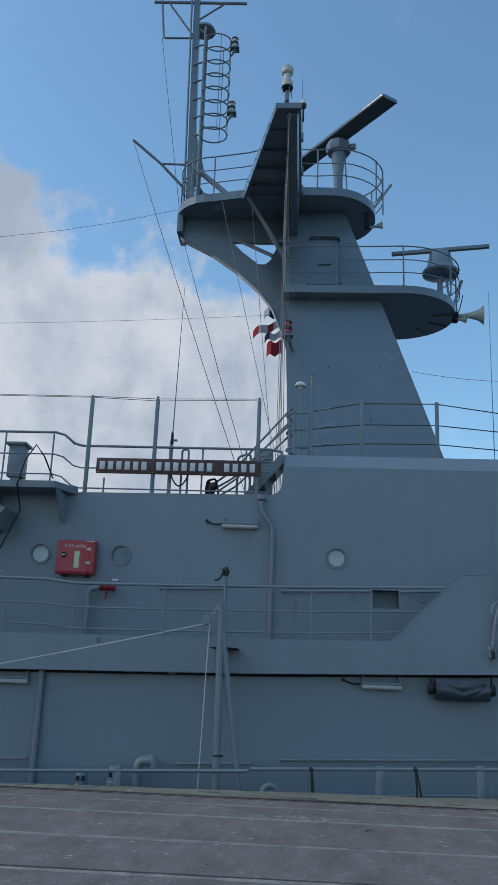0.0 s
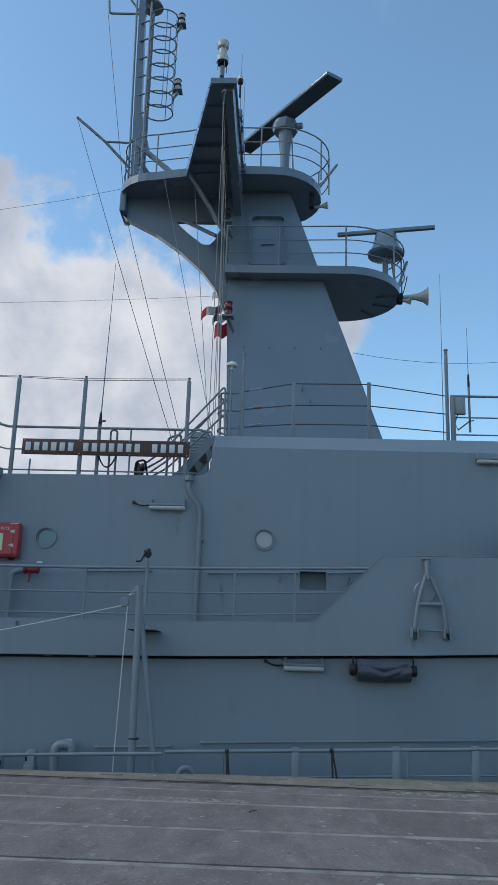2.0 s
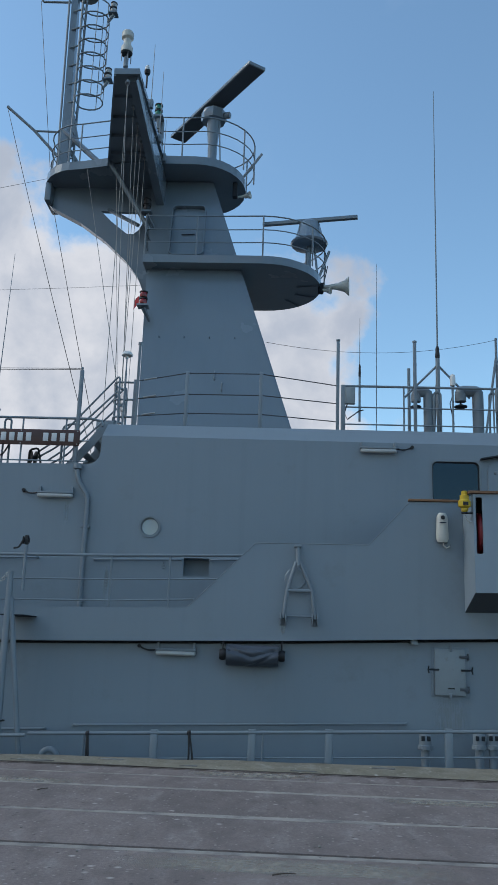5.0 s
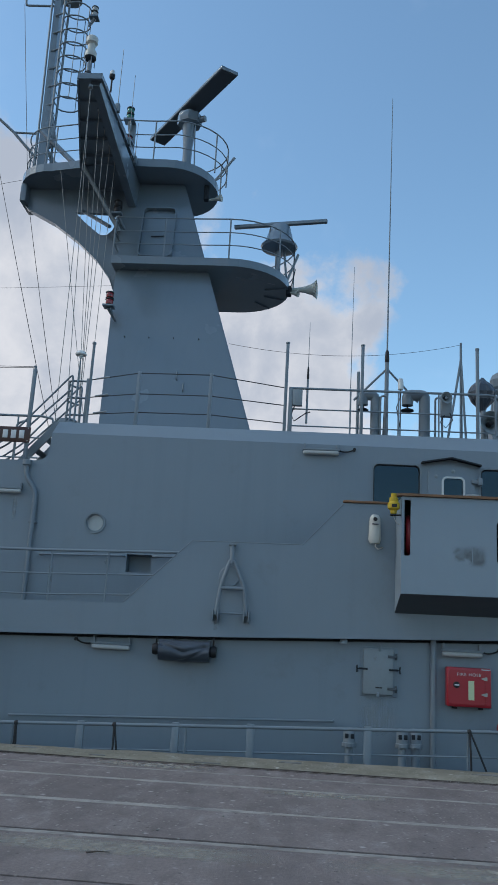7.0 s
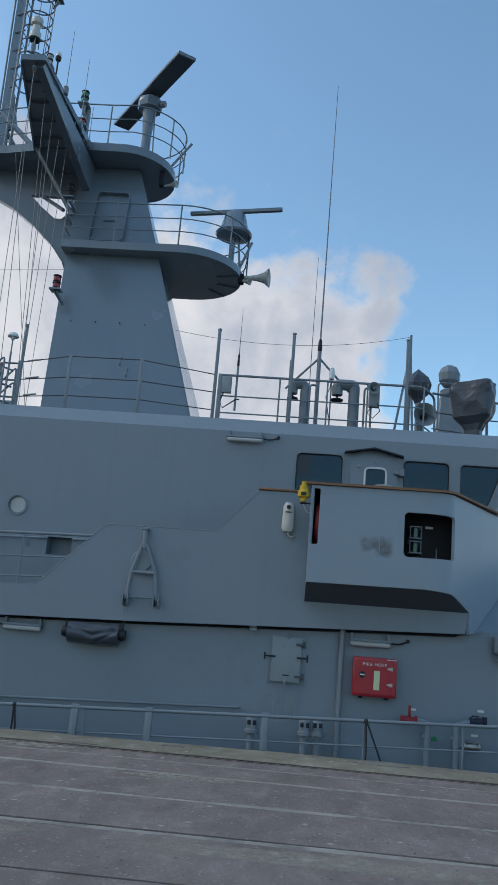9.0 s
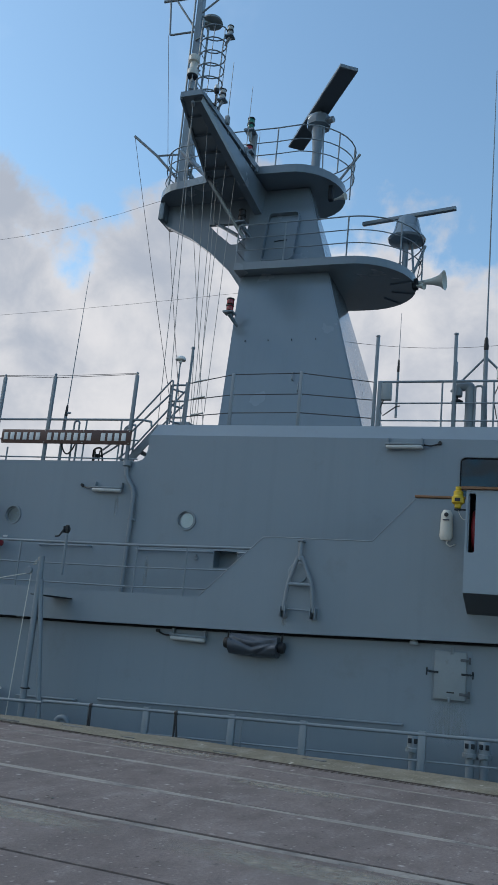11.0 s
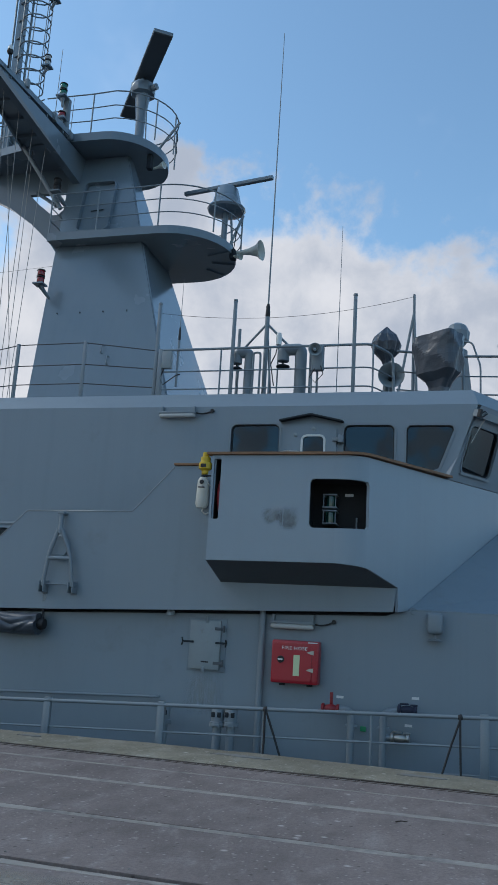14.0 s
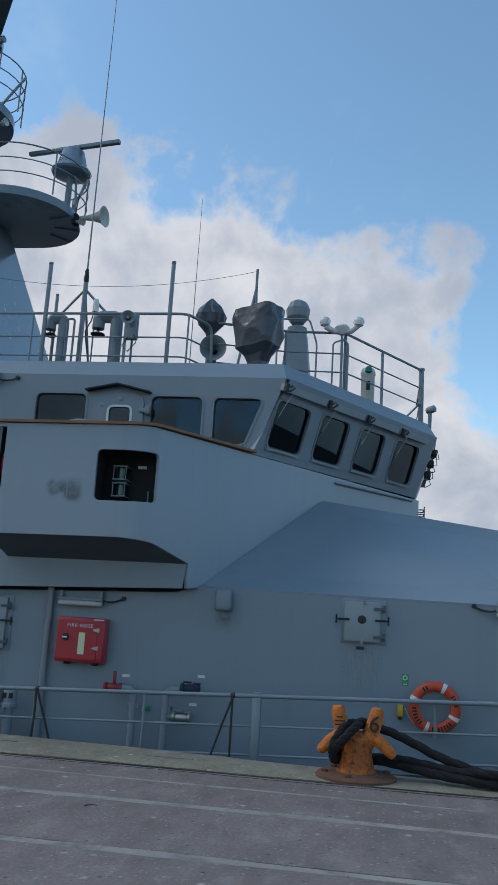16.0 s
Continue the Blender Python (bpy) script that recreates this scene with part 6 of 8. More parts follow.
prism(bm, None, [(-9, 14.6, 3.55), (-5.05, 14.6, 3.75), (-4.85, 14.6, 4.05), (-5.2, 14.6, 4.25), (-9, 14.6, 4.25)], [(-9, YU, 3.55), (-5.05, YU, 3.75), (-4.85, YU, 4.05), (-5.2, YU, 4.25), (-9, YU, 4.25)])
solo("stowed_gangway", bm, M_FIT, "end of a grey stowed gangway", "gangway", smooth=False)


def whip(x, y, z0, z1, r, foot, label, lean=(0, 0)):
    ob = thing("whip_antenna", (x, y, z0), label, "antenna", "whip antennas")
    bm = B()
    tube(bm, [(x, y, z0), (x, y, foot)], r * 2.4, 10)
    part("mount", bm, M_FIT, ob)
    bm = B()
    lathe(bm, [(r * 2, 0), (r * 2.6, 0.02), (r * 2.6, 0.10), (r * 2.2, 0.14), (r * 2.2, 0.2), (r * 1.4, 0.25)], (x, y, foot), (0, 0, 1), 12)
    part("base_insulator", bm, M_BLACK, ob)
    bm = B()
    tube(bm, [(x, y, foot), (x + lean[0] * 0.5, y + lean[1] * 0.5, (foot + z1) / 2), (x + lean[0], y + lean[1], z1)], r, 8, r * 0.35)
    part("rod", bm, M_FIT, ob)
    return ob


whip(-2.16, ay + 0.15, 4.48, 8.75, 0.012, 5.50, "tall thin whip antenna on the aft railing", (0.06, 0))
bm = B()
tube(bm, bend([(-2.18, ay + 0.15, 4.48), (-2.18, ay + 0.15, 5.58), (-2.06, ay + 0.15, 5.58)], 0.04), 0.022, 8)
solo("antenna_bracket", bm, M_FIT, "grey bent antenna bracket", "bracket")
bm = B()
tube(bm, bend([(-1.96, ay + 0.2, 4.48), (-1.96, ay + 0.2, 5.42), (-1.84, ay + 0.2, 5.42), (-1.84, ay + 0.2, 4.48)], 0.06), 0.02, 8)
solo("hoop_rail", bm, M_FIT, "grey hoop handrail on the aft deck", "railing")
bm = B()
tube(bm, bend([(-0.94, ay + 0.5, 4.48), (-0.94, ay + 0.5, 5.38), (-0.70, ay + 0.5, 5.45), (-0.70, ay + 0.5, 4.48)], 0.08), 0.024, 8)
solo("hoop_rail", bm, M_FIT, "grey hoop handrail on the aft deck", "railing")
bm = B()
tube(bm, sag((-2.15, ay + 0.1, 4.95), (-1.80, ay + 0.1, 4.95), 0.25, 12), 0.015, 6)
solo("hanging_cable", bm, M_BLACK, "black cable hanging in a loop", "cable")
cr = thing("rope_reel", (-1.40, ay + 0.35, 4.48), "black hose reel on the aft deck", "reel")
bm = B()
lathe(bm, [(0.06, -0.06), (0.13, -0.05), (0.13, -0.04), (0.05, -0.03), (0.05, 0.03), (0.13, 0.04), (0.13, 0.05), (0.06, 0.06)], (-1.42, ay + 0.35, 4.72), (1, 0.7, 0), 20)
part("drum", bm, M_BLACK, cr)
bm = B()
tube(bm, bend([(-1.5, ay + 0.35, 4.5), (-1.48, ay + 0.3, 4.86), (-1.32, ay + 0.3, 4.90), (-1.24, ay + 0.35, 4.5)], 0.06), 0.02, 8)
part("stand", bm, M_BLACK, cr)
st = thing("inclined_ladder", (-0.6, 16.2, 4.5), "grey inclined ladder up to the bridge roof", "ladder")
for y in (15.75, 16.45):
    bm = B()
    prism(bm, None, [(-0.90, y, 4.5), (-0.70, y, 4.5), (0.05, y, 5.40), (-0.15, y, 5.40)], [(-0.90, y + 0.03, 4.5), (-0.70, y + 0.03, 4.5), (0.05, y + 0.03, 5.40), (-0.15, y + 0.03, 5.40)])
    part("stringer", bm, M_FIT, st, smooth=False)
    for off in (0.62, 0.92):
        bm = B()
        tube(bm, bend([(-1.35, y, 4.5 + off * 0.35), (-1.0, y, 4.62 + off * 0.5), (0.1, y, 5.45 + off), (0.12, y, 5.42)], 0.1), 0.02, 8)
        part("handrail", bm, M_FIT, st)
for k in range(4):
    bm = B()
    box(bm, -0.78 + 0.2 * k, -0.62 + 0.2 * k, 15.78, 16.45, 4.62 + 0.22 * k, 4.645 + 0.22 * k)
    part("tread", bm, M_FIT, st, smooth=False)

# ================================================================ bridge roof
RZ = 5.36
wr = thing("roof_wire_railing", (2, YU + 0.45, RZ), "grey posts with three sagging wire ropes", "railing")
yr = YU + 0.45
for x, z in ((0.40, 6.30), (1.38, 6.48), (2.78, 6.50)):
    bm = B()
    box(bm, x - 0.035, x + 0.035, yr - 0.02, yr + 0.02, RZ - 0.02, z, 0.01)
    part("post", bm, M_FIT, wr)
for f0, f1, f2, f3 in ((6.27, 6.45, 6.46, 6.26), (5.92, 6.03, 6.04, 5.91), (5.58, 5.66, 5.67, 5.56)):
    bm = B()
    tube(bm, [(0.42, yr, f0), (1.38, yr, f1), (2.78, yr, f2), (4.2, yr, f3)], 0.010, 6)
    part("wire", bm, M_WIRE, wr)
    bm = B()
    tube(bm, [(0.55, yr, f0 + 0.03), (0.80, yr, f0 + 0.075)], 0.018, 6)
    part("turnbuckle", bm, M_STEEL, wr)
rr = thing("roof_railing", (6, yr, RZ), "grey tubular railing along the bridge roof edge", "railing")
for x in (4.22, 5.66, 7.82):
    bm = B()
    box(bm, x - 0.03, x + 0.03, yr - 0.03, yr + 0.03, RZ - 0.02, 7.15, 0.01)
    lathe(bm, [(0.04, 0), (0.04, 0.03), (0.0, 0.04)], (x, yr, 7.15), (0, 0, 1), 8)
    part("tall_post", bm, M_FIT, rr)
bm = B()
box(bm, 4.28, 4.36, yr - 0.06, yr + 0.04, RZ - 0.02, 6.27, 0.01)
part("end_post", bm, M_FIT, rr)
for z, r, e_ in ((6.26, 0.024, 8.12), (5.85, 0.014, 8.12), (5.52, 0.014, 8.12)):
    bm = B()
    tube(bm, bend([(4.30, yr, z), (e_, yr, z), (8.42, yr + 0.55, z - 0.02)] + ([(8.45, yr + 0.6, RZ)] if z > 6 else []), 0.14), r, 8)
    part("rail", bm, M_FIT, rr)
for x in (5.45, 6.35, 7.10, 8.15):
    bm = B()
    tube(bm, [(x, yr, RZ - 0.02), (x, yr, 6.26)], 0.016, 8)
    part("post", bm, M_FIT, rr)
bm = B()
box(bm, 4.36, 4.54, yr - 0.08, yr + 0.02, 5.90, 6.22, 0.01)
jb = solo("junction_box", bm, M_PALE, "grey junction box on the roof railing", "junction box")
bm = B()
tube(bm, [(4.40, yr - 0.04, 5.90), (4.34, yr - 0.05, 5.72), (4.40, yr - 0.04, 5.60), (4.62, yr, 5.78), (4.70, yr, 5.80)], 0.012, 6)
solo("box_cable", bm, M_BLACK, "black cable from the junction box", "cable")
whip(4.63, yr + 0.02, 5.58, 7.63, 0.009, 6.45, "short whip antenna clamped to the roof railing")
whip(5.93, 25.08, RZ - 0.02, 13.24, 0.017, 6.4, "thin whip antenna on the far side of the bridge roof", (0.02, 0))
w1 = whip(6.16, 16.2, RZ - 0.02, 12.9, 0.017, 6.98, "tall whip antenna on a tripod", (0.02, 0))
for dx, dy in ((-0.62, 0.1), (0.62, 0.1), (0.0, 0.6)):
    bm = B()
    tube(bm, [(6.16, 16.2, 6.85), (6.16 + dx, 16.2 + dy, 6.22 if dy < 0.3 else RZ)], 0.022, 8)
    part("strut", bm, M_FIT, w1)
bm = B()
tube(bm, [(6.16, 16.2, RZ), (6.16, 16.2, 7.0)], 0.03, 10)
part("mast_tube", bm, M_FIT, w1)
wl_ = thing("rod_lamp", (6.42, 16.1, RZ), "white lamp on a thin pole on the roof", "lamp")
bm = B()
tube(bm, [(6.42, 16.1, RZ - 0.02), (6.42, 16.1, 6.42)], 0.014, 8)
part("pole", bm, M_FIT, wl_)
bm = B()
lathe(bm, [(0.05, 0), (0.055, 0.14), (0.04, 0.22), (0.0, 0.24)], (6.42, 16.1, 6.40), (0, 0, 1), 14)
part("globe", bm, M_WHITE, wl_)
bm = B()
tube(bm, [(6.42, 16.05, 6.40), (6.40, 16.0, 6.2), (6.33, 15.95, 6.0), (6.40, 15.95, 5.6)], 0.01, 6)
part("cable", bm, M_BLACK, wl_)


def gooseneck(x0, x1, y, z, z_end, r):
    ob = thing("gooseneck_vent", (x1, y, RZ), "thick grey gooseneck vent pipe on the roof", "vent", "roof vents")
    bm = B()
    tube(bm, bend([(x1, y, RZ - 0.02), (x1, y, z), (x0, y, z), (x0, y, z_end)], 0.07, 5), r, 18)
    part("pipe", bm, M_FIT, ob)
    bm = B()
    lathe(bm, [(r * 1.25, 0.0), (r * 1.25, 0.03)], (x1, y, RZ + 0.02), (0, 0, 1), 18)
    part("flange", bm, M_FIT, ob)
    bm = B()
    tube(bm, [(x0, y, z_end), (x0, y, z_end - 0.10)], 0.016, 8)
    lathe(bm, [(0.05, 0.03), (r * 1.15, 0.0), (r * 1.15, -0.02), (0.04, -0.035)], (x0, y, z_end - 0.09), (0, 0, 1), 18)
    part("closing_disc", bm, M_DARK, ob)


gooseneck(6.54, 6.86, 16.0, 6.27, 6.06, 0.105)
gooseneck(5.70, 5.93, 15.98, 6.22, 6.03, 0.09)
bm = B()
tube(bm, bend([(5.62, 16.3, RZ - 0.02), (5.62, 16.3, 6.80)], 0.1), 0.03, 8)
solo("roof_pole", bm, M_FIT, "short grey pole on the bridge roof", "pole")
for x in (6.02, 7.05, ):
    bm = B()
    tube(bm, bend([(x, yr + 0.1, RZ - 0.02), (x, yr + 0.1, 6.20), (x + 0.13, yr + 0.1, 6.20), (x + 0.13, yr + 0.1, RZ - 0.02)], 0.06), 0.02, 8)
    part("hoop", bm, M_FIT, rr)
ls = thing("loudspeaker", (7.22, yr - 0.1, 5.9), "small pale loudspeaker on the roof railing", "loudspeaker")
bm = B()
lathe(bm, [(0.045, 0.14), (0.06, 0.1), (0.075, 0.03), (0.115, 0.0), (0.105, -0.005), (0.05, 0.06), (0.03, 0.02), (0.0, 0.0)], (7.20, yr - 0.28, 6.10), (-0.25, 1, 0.1), 20)
part("horn", bm, M_PALE, ls)
bm = B()
lathe(bm, [(0.0, -0.004), (0.04, 0.002), (0.045, 0.03)], (7.195, yr - 0.262, 6.10), (-0.25, 1, 0.1), 14)
part("driver", bm, M_BLACK, ls)
bm = B()
box(bm, 7.12, 7.32, yr - 0.14, yr - 0.02, 5.78, 6.22, 0.015)
part("housing", bm, M_FIT, ls)
bm = B()
tube(bm, [(7.18, yr - 0.14, 5.80), (7.10, yr - 0.16, 5.65), (7.2, yr - 0.16, 5.55), (7.33, yr - 0.16, 5.7), (7.28, yr - 0.14, 5.85)], 0.009, 6)
part("cable", bm, M_BLACK, ls)
# satellite puck on a rod, at the aft corner
mu = thing("satellite_antenna", (0.21, 15.74, 5.3), "white mushroom antenna on a thin pole", "antenna")
bm = B()
tube(bm, [(0.21, 15.74, RZ - 0.02), (0.21, 15.74, 6.45)], 0.02, 10)
tube(bm, [(0.21, 15.74, 6.45), (0.21, 15.74, 6.72)], 0.014, 8)
part("pole", bm, M_FIT, mu)
bm = B()
lathe(bm, [(0.03, -0.05), (0.04, 0.0), (0.105, 0.01), (0.11, 0.03), (0.08, 0.08), (0.04, 0.10), (0.0, 0.105)], (0.21, 15.74, 6.74), (0, 0, 1), 20)
part("dome", bm, M_WHITE, mu)
bm = B()
tube(bm, [(0.44, 15.78, RZ - 0.02), (0.44, 15.78, 7.0)], 0.028, 8)
tube(bm, [(0.44, 15.78, 7.0), (0.44, 15.78, 7.04)], 0.04, 8)
solo("flag_post", bm, M_FIT, "grey post at the corner of the roof", "post")
bm = B()
for z in (6.24, 5.90, 5.56):
    tube(bm, bend([(0.40, yr, z), (0.02, yr, z), (-0.05, yr + 0.25, z), (0.1, yr + 0.5, z)], 0.08), 0.02, 8)
tube(bm, [(0.02, yr + 0.05, RZ), (0.02, yr + 0.05, 6.24)], 0.022, 8)
solo("corner_rail", bm, M_FIT, "grey hooped corner rail at the ladder head", "railing")
lv = thing("louvred_box", (0.5, 17.9, 5.36), "small grey louvred cabinet beside the mast", "vent cabinet")
bm = B()
box(bm, -0.75, -0.35, 17.7, 18.1, 4.48, 6.0, 0.02)
part("case", bm, M_FIT, lv)
for k in range(7):
    bm = B()
    box(bm, -0.72, -0.38, 17.675, 17.70, 5.45 + 0.07 * k, 5.48 + 0.07 * k)
    part("louvre", bm, M_PALE, lv)

# covered searchlights, horn, camera dome, antennas above the bridge front
def wrapped(at, rows, square, turn, ribs, seed, slope=0.0):
    """A cloth cover: sections (height, half width, half depth) up its middle, with gathered folds and sharp creases."""
    n, sub = 60, 7
    bm = B()
    dense = []
    for (z0, a0, b0), (z1, a1, b1_) in zip(rows, rows[1:]):
        dense += [(z0 + (z1 - z0) * i / sub, a0 + (a1 - a0) * i / sub, b0 + (b1_ - b0) * i / sub) for i in range(sub)]
    dense.append(rows[-1])
    # taut cloth: the body is cut flat by planes that face out of scattered tie points
    count = 17
    planes = []
    for k in range(count):
        h = 1.9 * (k + 0.5) / count - 0.95
        w = (1 - h * h) ** 0.5
        planes.append((V(math.sin(2.4 * k + seed) * w, math.cos(2.4 * k + seed) * w, h), 0.72 + 0.18 * abs(math.sin(5.1 * k + seed))))
    rings = []
    for z, a, b in dense:
        ring = []
        for j in range(n):
            th = 2 * math.pi * j / n
            c, s_ = math.cos(th), math.sin(th)
            k = 1 / (abs(c) ** square + abs(s_) ** square) ** (1 / square)
            v = V(c * k * a, s_ * k * b, z)
            d = V(c, s_, z * 1.8).normalized()
            cut = min(c_ / max(d.dot(p), 0.3) for p, c_ in planes)
            fold = abs(math.sin(ribs * th / 2 + 0.5 * math.sin(z * 7))) if ribs else 1.0
            q = min(1.10, 1.12 * cut) - 0.08 * (1 - fold) ** 2 + 0.018 * noise.noise(d * 6.0 + V(0, seed, 0))
            ring.append(bm.verts.new(pose(*at, 0, 0, turn) @ V(v.x * q, v.y * q, v.z + slope * v.x + 0.02 * noise.noise(d * 4.0 + V(seed, 3, 0)))))
        rings.append(ring)
    for p, q in zip(rings, rings[1:]):
        for j in range(n):
            bm.faces.new((p[j], p[(j + 1) % n], q[(j + 1) % n], q[j]))
    bm.faces.new(rings[0]), bm.faces.new(rings[-1])
    return bm


b1 = thing("covered_searchlight", (8.21, 17.2, RZ), "searchlight wrapped in a dark grey cover", "searchlight", "covered lights")
part("cover", wrapped((8.21, 17.2, 6.70), ((-0.37, 0.05, 0.05), (-0.28, 0.09, 0.09), (-0.12, 0.23, 0.22), (0.04, 0.28, 0.26), (0.19, 0.21, 0.20), (0.29, 0.10, 0.10), (0.37, 0.01, 0.01)), 2.2, 15, 8, 3.0), M_TARP, b1, smooth=False)
bm = B()
tube(bm, [(8.22, 17.2, RZ - 0.02), (8.22, 17.2, 6.45)], 0.06, 10)
part("stand", bm, M_FIT, b1)
b2 = thing("covered_searchlight", (9.15, 16.6, RZ), "large searchlight wrapped in a creased grey cover", "searchlight", "covered lights")
part("cover", wrapped((9.22, 16.6, 6.29), ((-0.95, 0.15, 0.14), (-0.62, 0.16, 0.15), (-0.50, 0.22, 0.18), (-0.36, 0.34, 0.27), (-0.10, 0.39, 0.31), (0.18, 0.40, 0.32), (0.32, 0.40, 0.31), (0.345, 0.32, 0.24), (0.35, 0.02, 0.02)), 5.0, -28, 0, 8.3, 0.06), M_TARP, b2, smooth=False)
bm = B()
lathe(bm, [(0.12, 0), (0.10, 0.35), (0.10, 0.62), (0.08, 0.75)], (9.12, 16.6, RZ - 0.02), (0, 0, 1), 14)
part("stand", bm, M_FIT, b2)
bh = thing("loud_hailer", (8.34, 17.05, RZ), "round pale loud-hailer horn on the roof", "loudspeaker")
bm = B()
lathe(bm, [(0.05, 0.40), (0.06, 0.30), (0.11, 0.12), (0.225, 0.0), (0.24, -0.01), (0.215, 0.0), (0.15, 0.10), (0.09, 0.20), (0.0, 0.24)], (8.34, 16.95, 6.06), (-0.12, 1, 0), 28)
part("horn", bm, M_PALE, bh)
bm = B()
lathe(bm, [(0.0, 0.02), (0.05, 0.04), (0.06, 0.22)], (8.34, 16.95, 6.06), (-0.12, 1, 0), 14)
part("driver", bm, M_BLACK, bh)
bm = B()
tube(bm, [(8.30, 17.3, RZ - 0.02), (8.30, 17.3, 6.06)], 0.04, 8)
part("stand", bm, M_FIT, bh)
ed = thing("camera_director", (9.4, 20.7, RZ), "grey faceted camera dome on a tapered pedestal", "camera dome")
bm = B()
prism(bm, None, [(9.02, 20.3, RZ), (9.86, 20.3, RZ), (9.86, 21.1, RZ), (9.02, 21.1, RZ)], [(9.20, 20.5, 7.60), (9.62, 20.5, 7.60), (9.62, 20.9, 7.60), (9.20, 20.9, 7.60)])
part("pedestal", bm, M_FIT, ed, smooth=False)
bm = B()
lathe(bm, [(0.22, 0), (0.22, 0.12), (0.16, 0.16)], (9.40, 20.7, 7.62), (0, 0, 1), 14)
part("neck", bm, M_FIT, ed)
bm = B()
lathe(bm, [(0.15, -0.27), (0.25, -0.14), (0.27, 0.05), (0.2, 0.2), (0.08, 0.27), (0.0, 0.28)], (9.40, 20.7, 8.13), (0, 0, 1), 10)
part("dome", bm, M_FIT, ed, smooth=False)
bm = B()
tube(bm, bend([(9.05, 20.1, 6.6), (9.05, 20.1, 7.75), (9.72, 20.1, 7.75), (9.90, 20.1, 7.2), (9.90, 20.1, RZ)], 0.1), 0.02, 8)
part("guard_rail", bm, M_FIT, ed)
sa = thing("triple_antenna", (10.59, 17.2, RZ), "white three-domed satellite compass on a pole", "antenna")
bm = B()
tube(bm, [(10.60, 17.2, RZ), (10.59, 17.2, 6.40)], 0.024, 10)
tube(bm, bend([(10.44, 17.2, RZ), (10.44, 17.2, 6.25), (10.58, 17.2, 6.30)], 0.05), 0.016, 8)
tube(bm, bend([(10.70, 17.25, RZ), (10.70, 17.25, 6.25), (10.60, 17.2, 6.32)], 0.05), 0.02, 8)
part("pole", bm, M_FIT, sa)
bm = B()
lathe(bm, [(0.05, 0), (0.10, 0.06), (0.13, 0.13), (0.10, 0.17), (0.0, 0.19)], (10.59, 17.2, 6.40), (0, 0, 1), 18)
tube(bm, [(10.29, 17.1, 6.52), (10.45, 17.18, 6.46), (10.59, 17.2, 6.47), (10.75, 17.18, 6.46), (10.88, 17.1, 6.55)], 0.05, 10)
part("body", bm, M_WHITE, sa)
for x in (10.29, 10.88):
    bm = B()
    lathe(bm, [(0.03, -0.08), (0.08, -0.06), (0.10, 0.0), (0.085, 0.06), (0.04, 0.095), (0.0, 0.1)], (x, 17.1, 6.60), (0, 0, 1), 16)
    part("dome", bm, M_WHITE, sa)
gc = thing("signal_lamp", (11.0, 20.6, RZ), "white cylindrical lamp with a green dome light", "lamp")
bm = B()
lathe(bm, [(0.145, 0), (0.145, 1.28), (0.16, 1.30), (0.16, 1.36), (0.13, 1.44), (0.05, 1.48), (0.0, 1.485)], (10.99, 20.6, RZ), (0, 0, 1), 20)
part("body", bm, M_CREAM, gc)
bm = B()
lathe(bm, [(0.085, 0), (0.07, 0.05), (0.0, 0.07)], (11.0, 20.45, 6.74), (0.1, -1, 0.3), 16)
part("lens", bm, M_GREENL, gc)
bm = B()
box(bm, 10.96, 11.04, 20.445, 20.46, 6.30, 6.50, 0.01)
part("slot", bm, M_BLACK, gc)

fr = thing("bridge_front_railing", (11, 18, RZ), "grey railing above the bridge front", "railing")
fpts = [(8.45, yr + 1.0, RZ), (9.6, 17.2, RZ), (10.65, 17.3, RZ), (12.1, 19.7, RZ + 0.05), (12.1, 22.5, RZ + 0.05)]
for h_, r in ((1.10, 0.024), (0.72, 0.014), (0.38, 0.014)):
    bm = B()
    tube(bm, bend([(x, y, z + h_) for x, y, z in fpts], 0.15), r, 8)
    part("rail", bm, M_FIT, fr)
for x, y in ((9.6, 17.2), (10.65, 17.3), (11.3, 18.38)):
    bm = B()
    tube(bm, [(x, y, RZ - 0.02), (x, y, RZ + 1.1)], 0.028, 8)
    part("post", bm, M_FIT, fr)
bm = B()
box(bm, 12.03, 12.13, 19.65, 19.75, RZ, 6.52, 0.01)
lathe(bm, [(0.07, 0), (0.06, 0.04), (0.0, 0.05)], (12.08, 19.7, 6.52), (0, 0, 1), 10)
part("end_post", bm, M_FIT, fr)
bm = B()
tube(bm, [(11.75, 19.3, RZ + 0.05), (12.08, 19.7, 5.85)], 0.02, 8)
part("stay", bm, M_FIT, fr)
fc = thing("lookout_camera", (12.3, 20.2, 5.4), "small white camera on the bridge front edge", "camera")
bm = B()
tube(bm, [(12.28, 20.2, 5.35), (12.29, 20.2, 5.75)], 0.04, 10)
part("stem", bm, M_FIT, fc)
bm = B()
lathe(bm, [(0.06, -0.1), (0.075, -0.06), (0.075, 0.08), (0.05, 0.1)], (12.31, 20.2, 5.83), (0.8, -0.6, 0.2), 14)
part("head", bm, M_PALE, fc)
wp = thing("wire_post", (8.43, 20.7, RZ), "grey antenna wire post with struts", "antenna post")
bm = B()
tube(bm, [(8.43, 20.7, RZ), (8.43, 20.7, 9.15)], 0.045, 8, 0.03)
part("post", bm, M_FIT, wp)
for dx in (-0.55, 0.15):
    bm = B()
    tube(bm, [(8.43 + dx, 20.5, RZ), (8.43, 20.7, 8.7)], 0.03, 8)
    part("strut", bm, M_FIT, wp)
bm = B()
